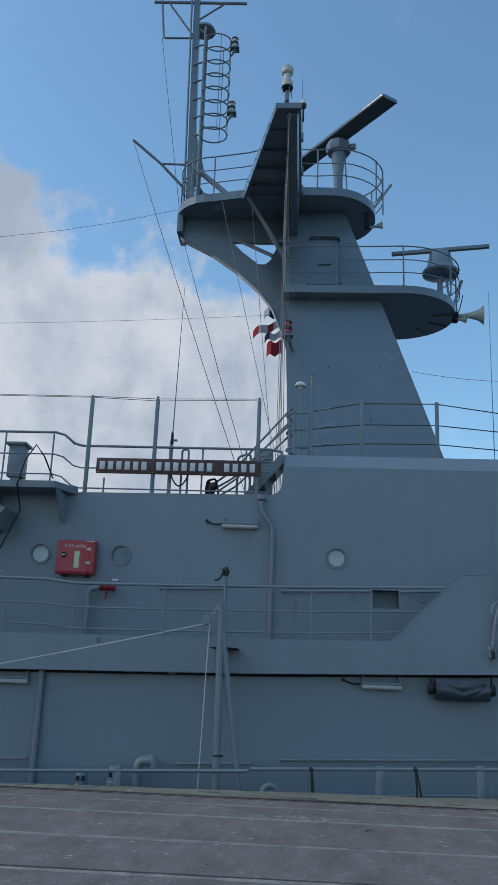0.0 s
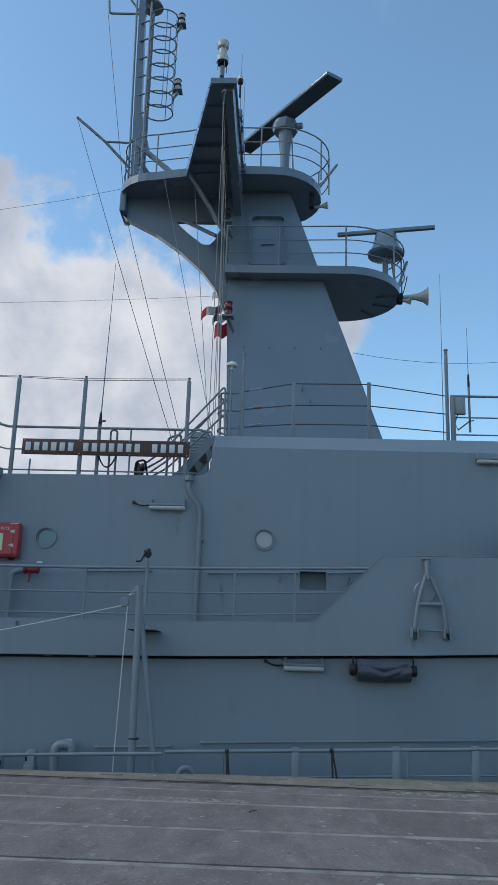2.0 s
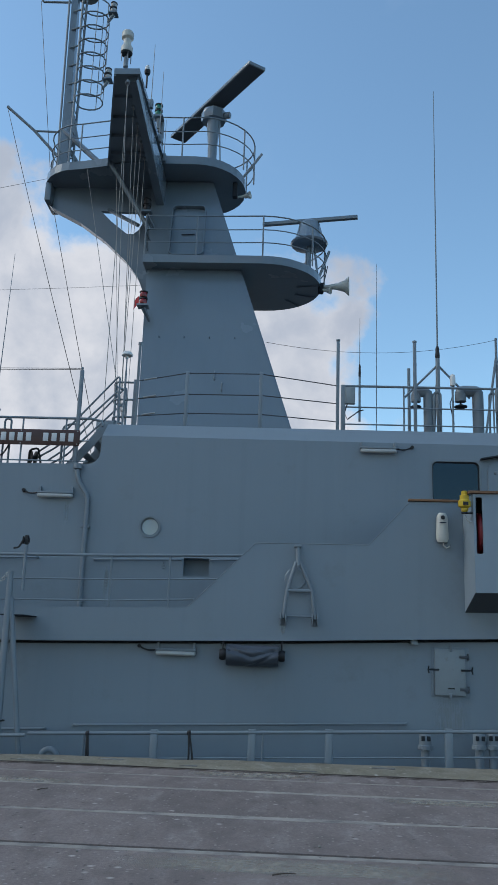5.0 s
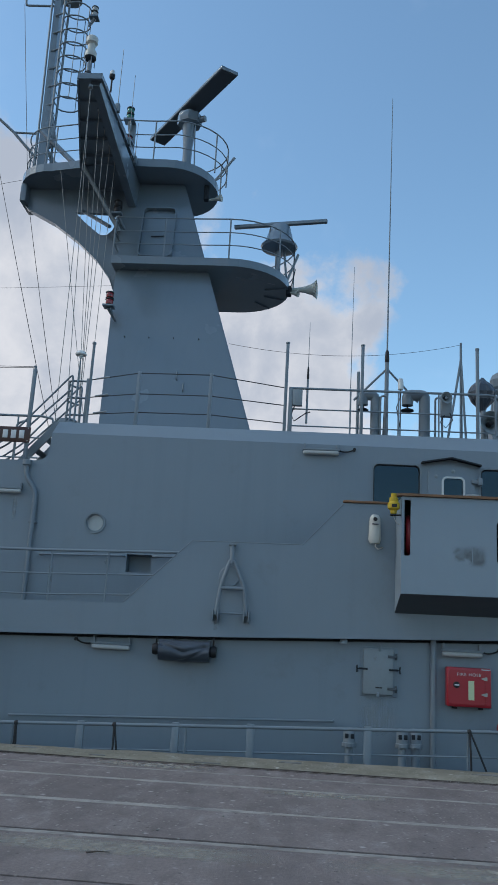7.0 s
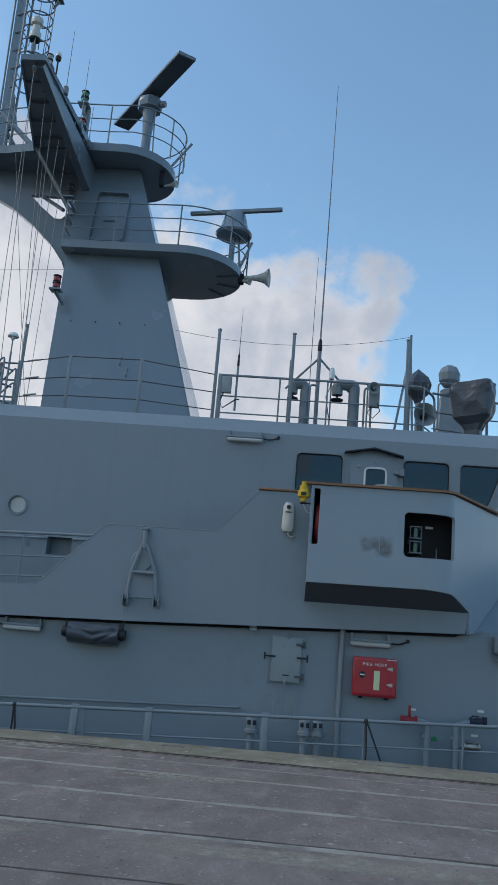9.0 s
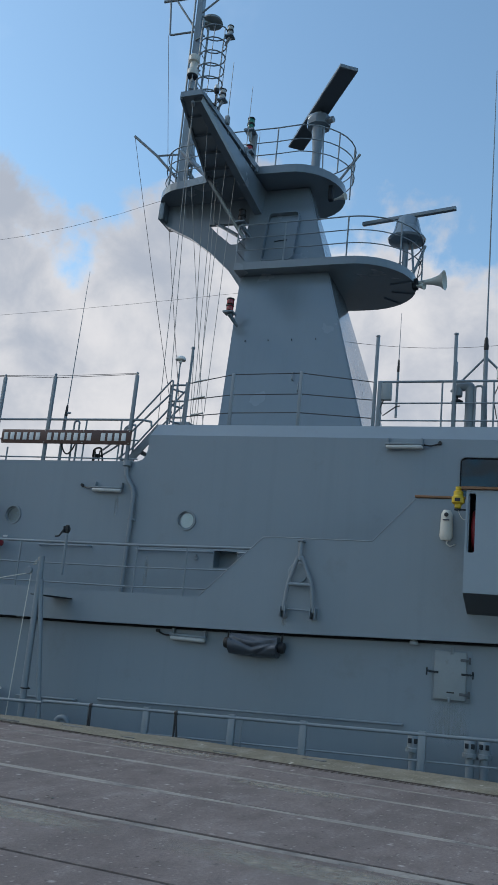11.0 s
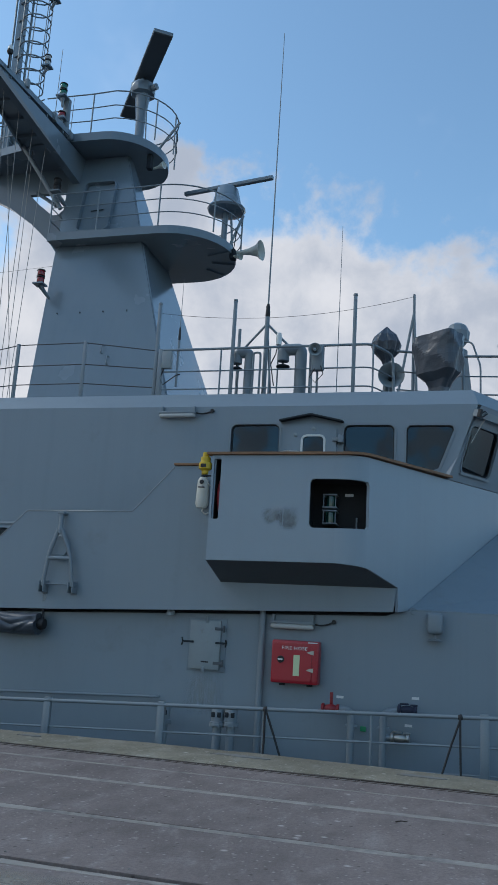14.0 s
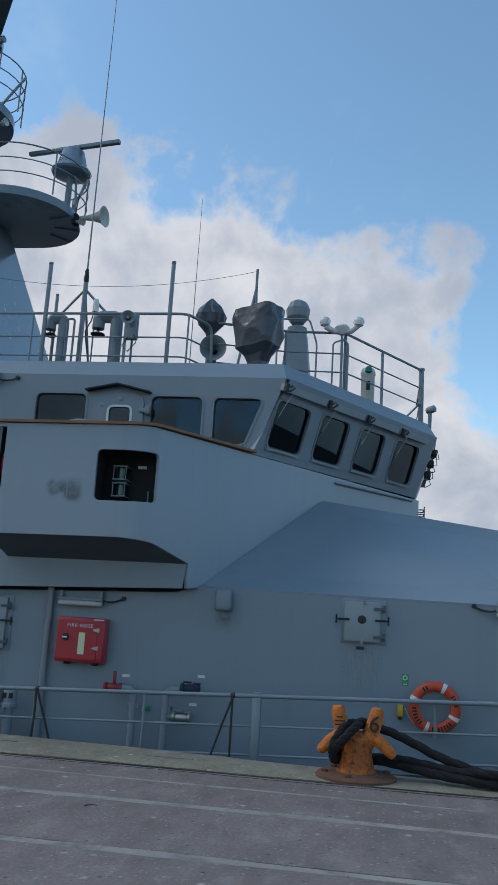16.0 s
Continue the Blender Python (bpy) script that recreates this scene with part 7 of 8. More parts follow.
tube(bm, sag((2.75, near_y(8.3) - 0.02, 8.32), (8.43, 20.7, 9.10), 0.30, 20), 0.005, 5)
solo("antenna_wire", bm, M_WIRE, "long thin antenna wire from the mast", "wire")

# wiper gear over the front windows
for i, q in enumerate(FWIN):
    wg = thing("wiper", front(q[0] + 0.4, 1.0, 0.05), "window wiper with its pale motor cover", "wiper", "window wipers")
    bm = B()
    for (a0, a1) in ((q[0] - 0.05, q[2] + (0.22 if i < 3 else 0.1)), ):
        p = [front(a0, 1.03, 0.0), front(a1, 1.03, 0.0), front(a1, 1.14, 0.0), front(a0, 1.14, 0.0)]
        prism(bm, None, p, [c + FN * 0.10 for c in p])
    part("motor_cover", bm, M_PALE, wg, smooth=False)
    bm = B()
    c = q[0] + 0.12
    tube(bm, [front(c + 0.06, 1.02, 0.08), front(c + 0.02, 0.92, 0.07), front(c - 0.08, 0.62, 0.045)], 0.014, 6, 0.006)
    part("arm", bm, M_STEEL, wg)
    bm = B()
    tube(bm, [front(c - 0.10, 0.72, 0.03), front(c - 0.14, 0.30, 0.03)], 0.008, 6)
    part("blade", bm, M_BLACK, wg)
    bm = B()
    p0 = q[0] - 0.06
    tube(bm, [front(p0, 1.06, 0.12), front(p0 + 0.1, 1.14, 0.14), front(p0 + 0.2, 1.12, 0.13), front(p0 + 0.12, 1.05, 0.12), front(p0 - 0.02, 1.03, 0.12)], 0.012, 6)
    p = [front(p0 - 0.03, 1.03, 0.101), front(p0 + 0.03, 1.03, 0.101), front(p0 + 0.03, 1.15, 0.101), front(p0 - 0.03, 1.15, 0.101)]
    prism(bm, None, p, [c_ + FN * 0.05 for c_ in p])
    part("cable", bm, M_BLACK, wg)
bm = B()
tube(bm, bend([front(2.16, -0.14, -0.02), front(2.18, -0.13, 0.06), front(4.80, -0.09, 0.06), front(4.84, -0.1, -0.02)], 0.05), 0.02, 8)
solo("front_handrail", bm, M_FIT, "grey bar handrail below the bridge windows", "handrail")
bm = B()
for k in range(4):
    z = 3.45 + 0.09 * k
    tube(bm, bend([(12.02, 20.0, z), (12.2, 20.0, z), (12.2, 20.4, z), (12.02, 20.4, z)], 0.04), 0.014, 6)
tube(bm, [(12.2, 20.0, 3.40), (12.2, 20.0, 3.78)], 0.014, 6)
solo("step_irons", bm, M_FIT, "small grey step irons on the bridge corner", "step irons")
bm = B()
for k in range(5):
    q = front(5.10, 0.35 + 0.15 * k, 0.0)
    tube(bm, [q + V(0, 0.05, 0), q + V(0.10 + 0.03 * (k % 2), 0.1, 0.05), q + V(0.14, 0.1, -0.06 - 0.02 * k), q + V(0.02, 0.12, -0.12)], 0.010, 5)
for k in range(3):
    q = front(5.12, 0.5 + 0.22 * k, 0.0)
    box(bm, q.x - 0.03, q.x + 0.09, q.y + 0.05, q.y + 0.3, q.z - 0.06, q.z + 0.06, 0.01)
solo("wiper_wiring", bm, M_BLACK, "bundle of wiper motors and loose cables", "cables")

# ================================================================ mast fittings
def scanner(at, ang, tilt, L, w, h, label, ped_z0, drum):
    x, y, z = at
    ob = thing("radar", (x, y, ped_z0), label, "radar", "radars")
    m = Matrix.Translation(at) @ pose(0, 0, 0, 0, 0, ang) @ pose(0, 0, 0, 0, tilt, 0)
    bm = B()
    box(bm, -L / 2, L / 2, -w / 2, w / 2, 0.0, h, 0.02, m)
    part("scanner_bar", bm, M_TOWER, ob)
    # the large bar gets a separate darker panel on its underside
    if not drum:
        bm = B()
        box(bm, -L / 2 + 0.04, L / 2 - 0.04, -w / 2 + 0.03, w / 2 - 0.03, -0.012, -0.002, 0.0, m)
        part("slot_panel", bm, M_DARKGREY, ob, "dark flat panel on the underside of the bar", smooth=False)
    bm = B()
    if drum:
        lathe(bm, [(0.30, -0.70), (0.46, -0.66), (0.49, -0.61), (0.46, -0.56), (0.37, -0.46), (0.27, -0.06), (0.20, 0.0)], at, (0, 0, 1), 16)
        part("gearbox", bm, M_TOWER, ob)
        bm = B()
        tube(bm, [(x - 0.02, y, ped_z0), (x - 0.02, y, z - 0.55)], 0.075, 12)
        tube(bm, [(x + 0.25, y - 0.1, ped_z0), (x + 0.12, y, z - 0.6)], 0.03, 8)
    else:
        lathe(bm, [(0.20, -0.50), (0.33, -0.47), (0.35, -0.38), (0.35, -0.22), (0.30, -0.16), (0.16, -0.12)], at, (0, 0, 1), 8)
        lathe(bm, [(0.07, 0), (0.09, 0.03), (0.09, 0.18), (0.05, 0.20)], (x + 0.28, y - 0.1, z - 0.36), (1, -0.3, 0), 12)
        lathe(bm, [(0.12, -0.1), (0.09, 0.03)], at, (0, 0, 1), 14)
        part("gearbox", bm, M_TOWER, ob)
        bm = B()
        lathe(bm, [(0.17, ped_z0), (0.17, ped_z0 + 0.03), (0.11, ped_z0 + 0.05), (0.13, z - 1.2), (0.20, z - 0.46)], (x, y, 0), (0, 0, 1), 14)
        tube(bm, [(x + 0.28, y - 0.1, ped_z0), (x + 0.16, y - 0.1, z - 0.4)], 0.02, 8)
    part("pedestal", bm, M_TOWER, ob)
    return ob


scanner((1.08, 20.85, 15.80), -55, 2.7, 4.3, 0.50, 0.10, "large flat grey radar scanner bar on a pedestal", 13.22, False)
scanner((3.74, 20.68, 12.25), -10.5, 0, 2.5, 0.12, 0.10, "slim grey radar scanner on a round gearbox", 10.50, True)
hn = thing("fog_horn", (4.2, 20.5, 10.3), "pale flared fog horn on the platform edge", "horn")
bm = B()
lathe(bm, [(0.05, -0.70), (0.055, -0.5), (0.085, -0.30), (0.145, -0.12), (0.245, -0.005), (0.25, 0.0), (0.235, -0.005), (0.12, -0.14), (0.0, -0.24)], (4.76, 20.5, 10.40), (1, -0.12, 0.0), 22)
part("bell", bm, M_CREAM, hn)
bm = B()
lathe(bm, [(0.03, -0.25), (0.04, -0.15), (0.09, -0.005), (0.0, -0.08)], (4.30, 20.35, 10.20), (1, -0.4, -0.25), 16)
part("small_bell", bm, M_CREAM, hn)
bm = B()
box(bm, 3.98, 4.12, 20.4, 20.6, 10.2, 10.45, 0.02)
tube(bm, sag((4.05, 20.4, 10.3), (4.2, 20.2, 10.8), 0.1, 6), 0.012, 6)
part("driver", bm, M_DARK, hn)
h2 = thing("fog_horn", (2.0, 20.2, 12.75), "small pale horn under the upper platform", "horn")
bm = B()
lathe(bm, [(0.025, -0.34), (0.035, -0.18), (0.10, 0.0), (0.0, -0.1)], (2.20, 20.1, 12.70), (1, -0.3, 0.05), 16)
part("bell", bm, M_CREAM, h2)
bm = B()
box(bm, 1.74, 1.86, 20.03, 20.2, 12.62, 13.02, 0.02)
part("driver", bm, M_DARK, h2)


def lantern(at, mat, label, bracket, double=False):
    x, y, z = at
    ob = thing("navigation_lantern", (x, y, z - 0.2), label, "navigation light", "mast lanterns")
    for k in range(2 if double else 1):
        dz = 0.17 * k
        bm = B()
        lathe(bm, [(0.08, -0.02), (0.10, -0.01), (0.068, 0.0), (0.064, 0.11), (0.10, 0.12), (0.095, 0.145), (0.04, 0.16)], (x, y, z + dz), (0, 0, 1), 16)
        part("casing", bm, M_BLACK, ob)
        bm = B()
        lathe(bm, [(0.08, 0.004), (0.088, 0.03), (0.088, 0.085), (0.08, 0.116)], (x, y, z + dz), (0, 0, 1), 16)
        part("lens", bm, mat, ob)
    bm = B()
    bx, by = bracket
    prism(bm, None, [(x - 0.13, y - 0.13, z - 0.07), (x + 0.13, y - 0.13, z - 0.07), (x + 0.13, y + 0.13, z - 0.07), (x - 0.13, y + 0.13, z - 0.07)], [(x - 0.13, y - 0.13, z - 0.03), (x + 0.13, y - 0.13, z - 0.03), (x + 0.13, y + 0.13, z - 0.03), (x - 0.13, y + 0.13, z - 0.03)])
    tube(bm, [(x, y, z - 0.07), (x + (bx - x) * 0.8, y + (by - y) * 0.8, z - 0.30)], 0.06, 8, 0.03)
    part("bracket", bm, M_TOWER, ob)


lantern((-0.13, 18.80, 9.10), M_REDL, "red double navigation lantern on the mast", (0.02, near_y(8.75)), True)
lantern((-0.30, 19.35, 11.80), M_BLACK, "black double navigation lantern on the mast", (-0.1, 19.75), True)
lantern((-0.05, 18.7, 14.0), M_GREENL, "green double navigation lantern on a small post", (-0.05, 18.75), True)
lantern((-0.05, 18.75, 13.42), M_REDL, "red navigation lantern on a small post", (-0.05, 18.8), False)
bm = B()
box(bm, -0.09, 0.07, 18.82, 18.96, 13.0, 14.0, 0.02)
solo("lantern_post", bm, M_FIT, "grey lantern post on the yard", "post")
for z in (16.62, 18.78):
    lantern((-1.92, 20.8, z), M_LENS, "black and white double masthead lantern", (-2.1, 20.85), True)
for y, h_ in ((16.06, 0.45), ):
    ob = thing("yard_lamp", (0.16, y, 12.9), "small lamp with a white globe on the yard", "lamp")
    bm = B()
    tube(bm, [(0.14, y, 12.85), (0.14, y, 13.25)], 0.02, 8)
    lathe(bm, [(0.05, 0), (0.065, 0.03), (0.065, 0.09)], (0.14, y, 13.18), (0, 0, 1), 12)
    part("holder", bm, M_BLACK, ob)
    bm = B()
    lathe(bm, [(0.06, 0), (0.055, 0.07), (0.03, 0.12), (0.0, 0.13)], (0.14, y, 13.27), (0, 0, 1), 12)
    part("globe", bm, M_WHITE, ob)
for y, z1_ in ((16.9, 14.6), (18.2, 14.9), (19.0, 14.1)):
    bm = B()
    tube(bm, [(0.10, y, 12.95), (0.10, y, 13.2), (0.10, y, z1_)], 0.014, 6, 0.006)
    box(bm, 0.05, 0.15, y - 0.05, y + 0.05, 12.95, 13.15, 0.01)
    solo("yard_whip", bm, M_FIT, "thin rod antenna standing on the yard", "antenna", "yard antennas")
dm = thing("yard_sensor", (-0.2, 15.45, 12.9), "white two-stage cylindrical sensor at the yard tip", "antenna")
bm = B()
lathe(bm, [(0.05, 0.0), (0.05, 0.2), (0.03, 0.25)], (-0.2, 15.47, 12.90), (0, 0, 1), 12)
for k in range(4):
    a_ = k * math.pi / 2 + 0.5
    tube(bm, [(-0.2 + 0.1 * math.cos(a_), 15.47 + 0.1 * math.sin(a_), 13.02), (-0.2 + 0.1 * math.cos(a_), 15.47 + 0.1 * math.sin(a_), 13.3)], 0.01, 6)
part("mount", bm, M_FIT, dm)
bm = B()
lathe(bm, [(0.10, 0.0), (0.12, 0.02), (0.12, 0.14), (0.08, 0.20), (0.08, 0.32), (0.12, 0.36), (0.125, 0.47), (0.11, 0.50), (0.0, 0.51)], (-0.2, 15.47, 13.22), (0, 0, 1), 22)
part("case", bm, M_CREAM, dm)
bm = B()
lathe(bm, [(0.104, -0.012), (0.123, 0.015), (0.123, 0.03)], (-0.2, 15.47, 13.20), (0, 0, 1), 22)
part("base_ring", bm, M_DARK, dm)

# pole mast with caged ladder
pm = thing("pole_mast", (-3.1, 20.9, 13.2), "grey pole mast with yards, stays and a caged ladder", "mast")
bm = B()
prism(bm, None, [(-3.05, 20.8, 13.2), (-2.83, 20.8, 13.2), (-2.83, 21.05, 13.2), (-3.05, 21.05, 13.2)], [(-3.26, 21.0, 22.5), (-3.10, 21.0, 22.5), (-3.10, 21.2, 22.5), (-3.26, 21.2, 22.5)])
part("pole", bm, M_TOWER, pm, smooth=False)
bm = B()
tube(bm, [(-3.11, 20.85, 13.2), (-3.31, 20.95, 22.0)], 0.03, 8)
part("conduit", bm, M_FIT, pm)
bm = B()
tube(bm, [(-3.08, 20.9, 15.1), (-1.35, 20.4, 13.3)], 0.075, 8)
part("stay_leg", bm, M_TOWER, pm)
bm = B()
tube(bm, [(-3.05, 20.95, 14.8), (-2.05, 21.3, 13.3)], 0.06, 8)
part("stay_leg", bm, M_TOWER, pm)
bm = B()
prism(bm, None, [(-3.0, 20.85, 14.4), (-3.0, 20.95, 14.4), (-3.0, 20.95, 16.4), (-3.0, 20.85, 16.4)], [(-2.6, 20.85, 14.75), (-2.6, 20.95, 14.75), (-2.98, 20.95, 16.35), (-2.98, 20.85, 16.35)])
part("gusset", bm, M_TOWER, pm, smooth=False)
bm = B()
tube(bm, [(-4.64, 20.78, 15.72), (-3.82, 20.8, 14.98), (-3.12, 20.85, 14.22)], 0.04, 8)
part("outrigger", bm, M_FIT, pm)
bm = B()
tube(bm, [(-3.84, 20.8, 14.98), (-3.15, 20.85, 14.98)], 0.03, 8)
part("outrigger_stay", bm, M_FIT, pm)
bm = B()
tube(bm, bend([(-4.2, 21.0, 20.9), (-4.05, 21.0, 19.32), (-3.15, 21.0, 19.30)], 0.08), 0.032, 8)
part("aerial_frame", bm, M_FIT, pm)
bm = B()
tube(bm, [(-4.4, 21.0, 20.6), (-1.65, 21.0, 20.5)], 0.045, 8)
part("crosstree", bm, M_FIT, pm)
bm = B()
tube(bm, [(-3.2, 21.0, 19.4), (-3.95, 21.0, 20.55)], 0.03, 8)
tube(bm, [(-3.1, 21.0, 19.9), (-2.3, 21.0, 20.5)], 0.03, 8)
part("crosstree_brace", bm, M_FIT, pm)
ld = thing("caged_ladder", (-2.5, 20.8, 13.3), "grey ladder with round safety hoops up the mast", "ladder")
for y in (20.62, 21.0):
    bm = B()
    tube(bm, [(-2.74, y, 13.3), (-2.78, y + 0.05, 19.4)], 0.035, 8)
    part("stringer", bm, M_FIT, ld)
for k in range(18):
    z = 13.6 + 0.33 * k
    bm = B()
    tube(bm, [(-2.75, 20.62, z), (-2.75, 21.0, z)], 0.013, 6)
    part("rung", bm, M_FIT, ld)
for k in range(8):
    z = 15.9 + 0.44 * k
    bm = B()
    tube(bm, [(-2.76, 20.62, z)] + [(-2.42 + 0.40 * math.cos(a_) , 20.81 + 0.36 * math.sin(a_), z) for a_ in [radians(-125 + 25 * j) for j in range(11)]] + [(-2.76, 21.0, z)], 0.02, 6)
    part("hoop", bm, M_FIT, ld)
for a_ in (-70, -20, 20, 70):
    bm = B()
    q = (-2.42 + 0.40 * math.cos(radians(a_)), 20.81 + 0.36 * math.sin(radians(a_)))
    tube(bm, [(*q, 15.88), (*q, 19.0)], 0.012, 6)
    part("cage_bar", bm, M_FIT, ld)
for k in range(6):
    z = 15.9 + 0.6 * k
    bm = B()
    tube(bm, [(-3.1, 20.9, z), (-2.76, 20.8, z + 0.02)], 0.025, 6)
    part("standoff", bm, M_FIT, ld)
bm = B()
lathe(bm, [(0.28, 0), (0.34, 0.04), (0.30, 0.14), (0.12, 0.2), (0.0, 0.21)], (-2.95, 21.6, 20.0), (0, 0, 1), 18)
tube(bm, [(-3.1, 21.05, 19.75), (-2.95, 21.6, 20.0)], 0.04, 8)
solo("radome", bm, M_PALE, "pale shallow radome near the masthead", "antenna")

# rigging: halyards from the yard, stays from the mast
def line(a_, b_, drop=0.0, r=0.007, mat=M_HALYARD, name="halyard", label="thin pale signal halyard from the yard"):
    bm = B()
    tube(bm, sag(a_, b_, drop, 8), r, 5)
    solo(name, bm, mat, label, "rigging", "rigging lines")


for i, (y, zt, bx, by) in enumerate(((15.55, 12.66, -0.20, 15.9), (15.6, 12.66, 0.02, 15.95), (16.5, 12.74, -0.12, 17.4), (17.2, 12.78, -0.22, 17.6), (17.9, 12.80, -0.30, 17.8), (18.6, 12.82, -0.18, 18.0))):
    xt = -0.14 - 0.03 * i
    bm = B()
    lathe(bm, [(0.03, -0.05), (0.04, 0), (0.03, 0.05)], (xt, y, zt - 0.05), (0, 1, 0), 10)
    solo("halyard_block", bm, M_FIT, "small pulley block under the yard", "pulley", "yard blocks")
    line((xt, y, zt - 0.05), (bx, by, 4.7))
line((-4.64, 20.78, 15.70), (-0.73, 18.6, 4.6), 0.12, 0.008, M_WIRE, "mast_stay", "thin wire stay from the outrigger")
line((-3.02, 20.6, 12.5), (-0.59, 18.4, 4.6), 0.08, 0.008, M_WIRE, "mast_stay", "thin wire stay from the mast platform")
line((-4.10, 21.0, 19.35), (-3.04, 20.55, 12.5), 0.03, 0.008, M_WIRE, "mast_stay", "thin wire down the pole mast")
line((-1.95, 19.5, 13.2), (0.02, 18.2, 4.6), 0.05, 0.007, M_HALYARD)
line((-1.15, 19.4, 13.0), (-0.25, 18.0, 4.6), 0.05, 0.007, M_HALYARD)
line((-3.3, 20.9, 13.6), (-16.0, 21.0, 13.2), 0.7, 0.005, M_WIRE, "aerial_wire", "thin aerial wire leading aft")
line((-0.3, 20.6, 10.4), (-16.0, 21.0, 10.2), 0.15, 0.004, M_WIRE, "aerial_wire", "thin aerial wire leading aft")


def flag(at, w, h, mats, droop, label):
    bm = B()
    n, k = 10, 6
    g = [[bm.verts.new(Vector(at) + V(-w * i / n, 0.12 * math.sin(2.3 * i / n * math.pi) * i / n, -h * j / k - droop * (i / n) ** 1.3 + 0.05 * math.sin(3 * i / n * math.pi))) for j in range(k + 1)] for i in range(n + 1)]
    for i in range(n):
        for j in range(k):
            f = bm.faces.new((g[i][j], g[i + 1][j], g[i + 1][j + 1], g[i][j + 1]))
            f.material_index = ((i * len(mats)) // n) % len(mats)
    solo("signal_flag", bm, mats, label, "flag", "signal flags")


flag((-0.40, 23.2, 11.72), 0.55, 0.26, [M_FLAGW, M_FLAGB, M_FLAGW], 0.02, "white and dark signal flag on a halyard")
flag((-0.40, 23.2, 11.38), 0.85, 0.26, [M_FLAGW, M_FLAGR, M_FLAGW, M_FLAGR], 0.30, "red and white pennant on a halyard")
flag((-0.39, 23.2, 11.03), 0.52, 0.22, [M_FLAGW, M_FLAGW, M_FLAGB], 0.12, "pale signal flag on a halyard")
flag((-0.38, 23.2, 10.74), 0.46, 0.42, [M_FLAGR], 0.08, "red signal flag on a halyard")
line((-0.38, 23.2, 12.9), (-0.36, 23.2, 5.3), 0.0, 0.007, M_HALYARD)

# ================================================================ quay furniture
def bollard(at):
    x, y, z = at
    ob = thing("mooring_bollard", at, "rusty orange twin-horned mooring bollard", "bollard")
    bm = B()
    lathe(bm, [(0.39, -0.02), (0.39, 0.02), (0.36, 0.045), (0.26, 0.05), (0.2, 0.06)], at, (0, 0, 1), 28)
    part("base_plate", bm, M_RUSTY, ob, "rusted iron base plate")
    bm = B()
    lathe(bm, [(0.215, 0.045), (0.185, 0.07), (0.165, 0.12), (0.15, 0.22), (0.14, 0.30), (0.15, 0.37), (0.11, 0.42), (0.0, 0.43)], at, (0, 0, 1), 28)
    part("body", bm, M_RUSTB, ob, "rust-eaten body")
    for s in (-1, 1):
        bm = B()
        tube(bm, [(x + s * 0.06, y, z + 0.28), (x + s * 0.115, y, z + 0.38), (x + s * 0.155, y, z + 0.48), (x + s * 0.18, y, z + 0.57), (x + s * 0.188, y, z + 0.615), (x + s * 0.19, y, z + 0.63)], 0.085, 16, 0.060)
        lathe(bm, [(0.060, 0.0), (0.055, 0.018), (0.04, 0.028), (0.0, 0.03)], (x + s * 0.19, y, z + 0.63), (s * 0.1, 0, 1), 16)
        part("horn", bm, M_RUST, ob)
        bm = B()
        tube(bm, [(x + s * 0.09, y - 0.01, z + 0.40), (x + s * 0.18, y - 0.03, z + 0.375), (x + s * 0.26, y - 0.04, z + 0.32), (x + s * 0.325, y - 0.04, z + 0.255), (x + s * 0.345, y - 0.04, z + 0.235)], 0.074, 14, 0.044)
        lathe(bm, [(0.044, 0.0), (0.034, 0.02), (0.0, 0.026)], (x + s * 0.345, y - 0.04, z + 0.235), (s * 0.7, 0, -0.7), 14)
        part("lug", bm, M_RUST, ob)
    lettering("6", 0.22, Matrix.Translation((x + 0.168, y - 0.078, z + 0.51)) @ FACE @ pose(0, 0, 0, -4, 0, -12), M_BLACK, ob, 0.014, "number")
    for dz, w in ((0.55, 0.03), (0.515, 0.05), (0.48, 0.04)):
        bm = B()
        box(bm, x - 0.17 - w, x - 0.17 + w, y - 0.078, y - 0.06, z + dz, z + dz + 0.012)
        part("paint_mark", bm, M_BLACK, ob)
    for k in range(6):
        a_ = k * math.pi / 3 + 0.3
        bm = B()
        lathe(bm, [(0.035, 0), (0.035, 0.03), (0.0, 0.035)], (x + 0.31 * math.cos(a_), y + 0.31 * math.sin(a_), z + 0.04), (0, 0, 1), 6)
        part("bolt", bm, M_RUSTY, ob)


bollard((11.20, 11.62, 0.0))


def mooring(pts, r, k, label):
    """Thick laid rope: strands wound round a line."""
    base = bend(pts, 0.25, 6)
    dense = []
    for p, q in zip(base, base[1:]):
        n = max(1, int((q - p).length / 0.06))
        dense += [p.lerp(q, i / n) for i in range(n)]
    dense.append(base[-1])
    bm = B()
    for s in range(3):
        out = []
        for i, p in enumerate(dense):
            t = (dense[min(i + 1, len(dense) - 1)] - dense[max(i - 1, 0)]).normalized()
            a_ = t.cross(V(0, 0, 1) if abs(t.z) < 0.9 else V(1, 0, 0)).normalized()
            b_ = t.cross(a_)
            w = i * 0.7 + s * 2.094
            out.append(p + (a_ * math.cos(w) + b_ * math.sin(w)) * r * 0.32 + V(0, 0, 0.012 * noise.noise(V(i * 0.2, k, 0))))
        tube(bm, out, r * 0.78, 8)
    solo("mooring_rope", bm, M_ROPE, label, "rope", "mooring ropes")


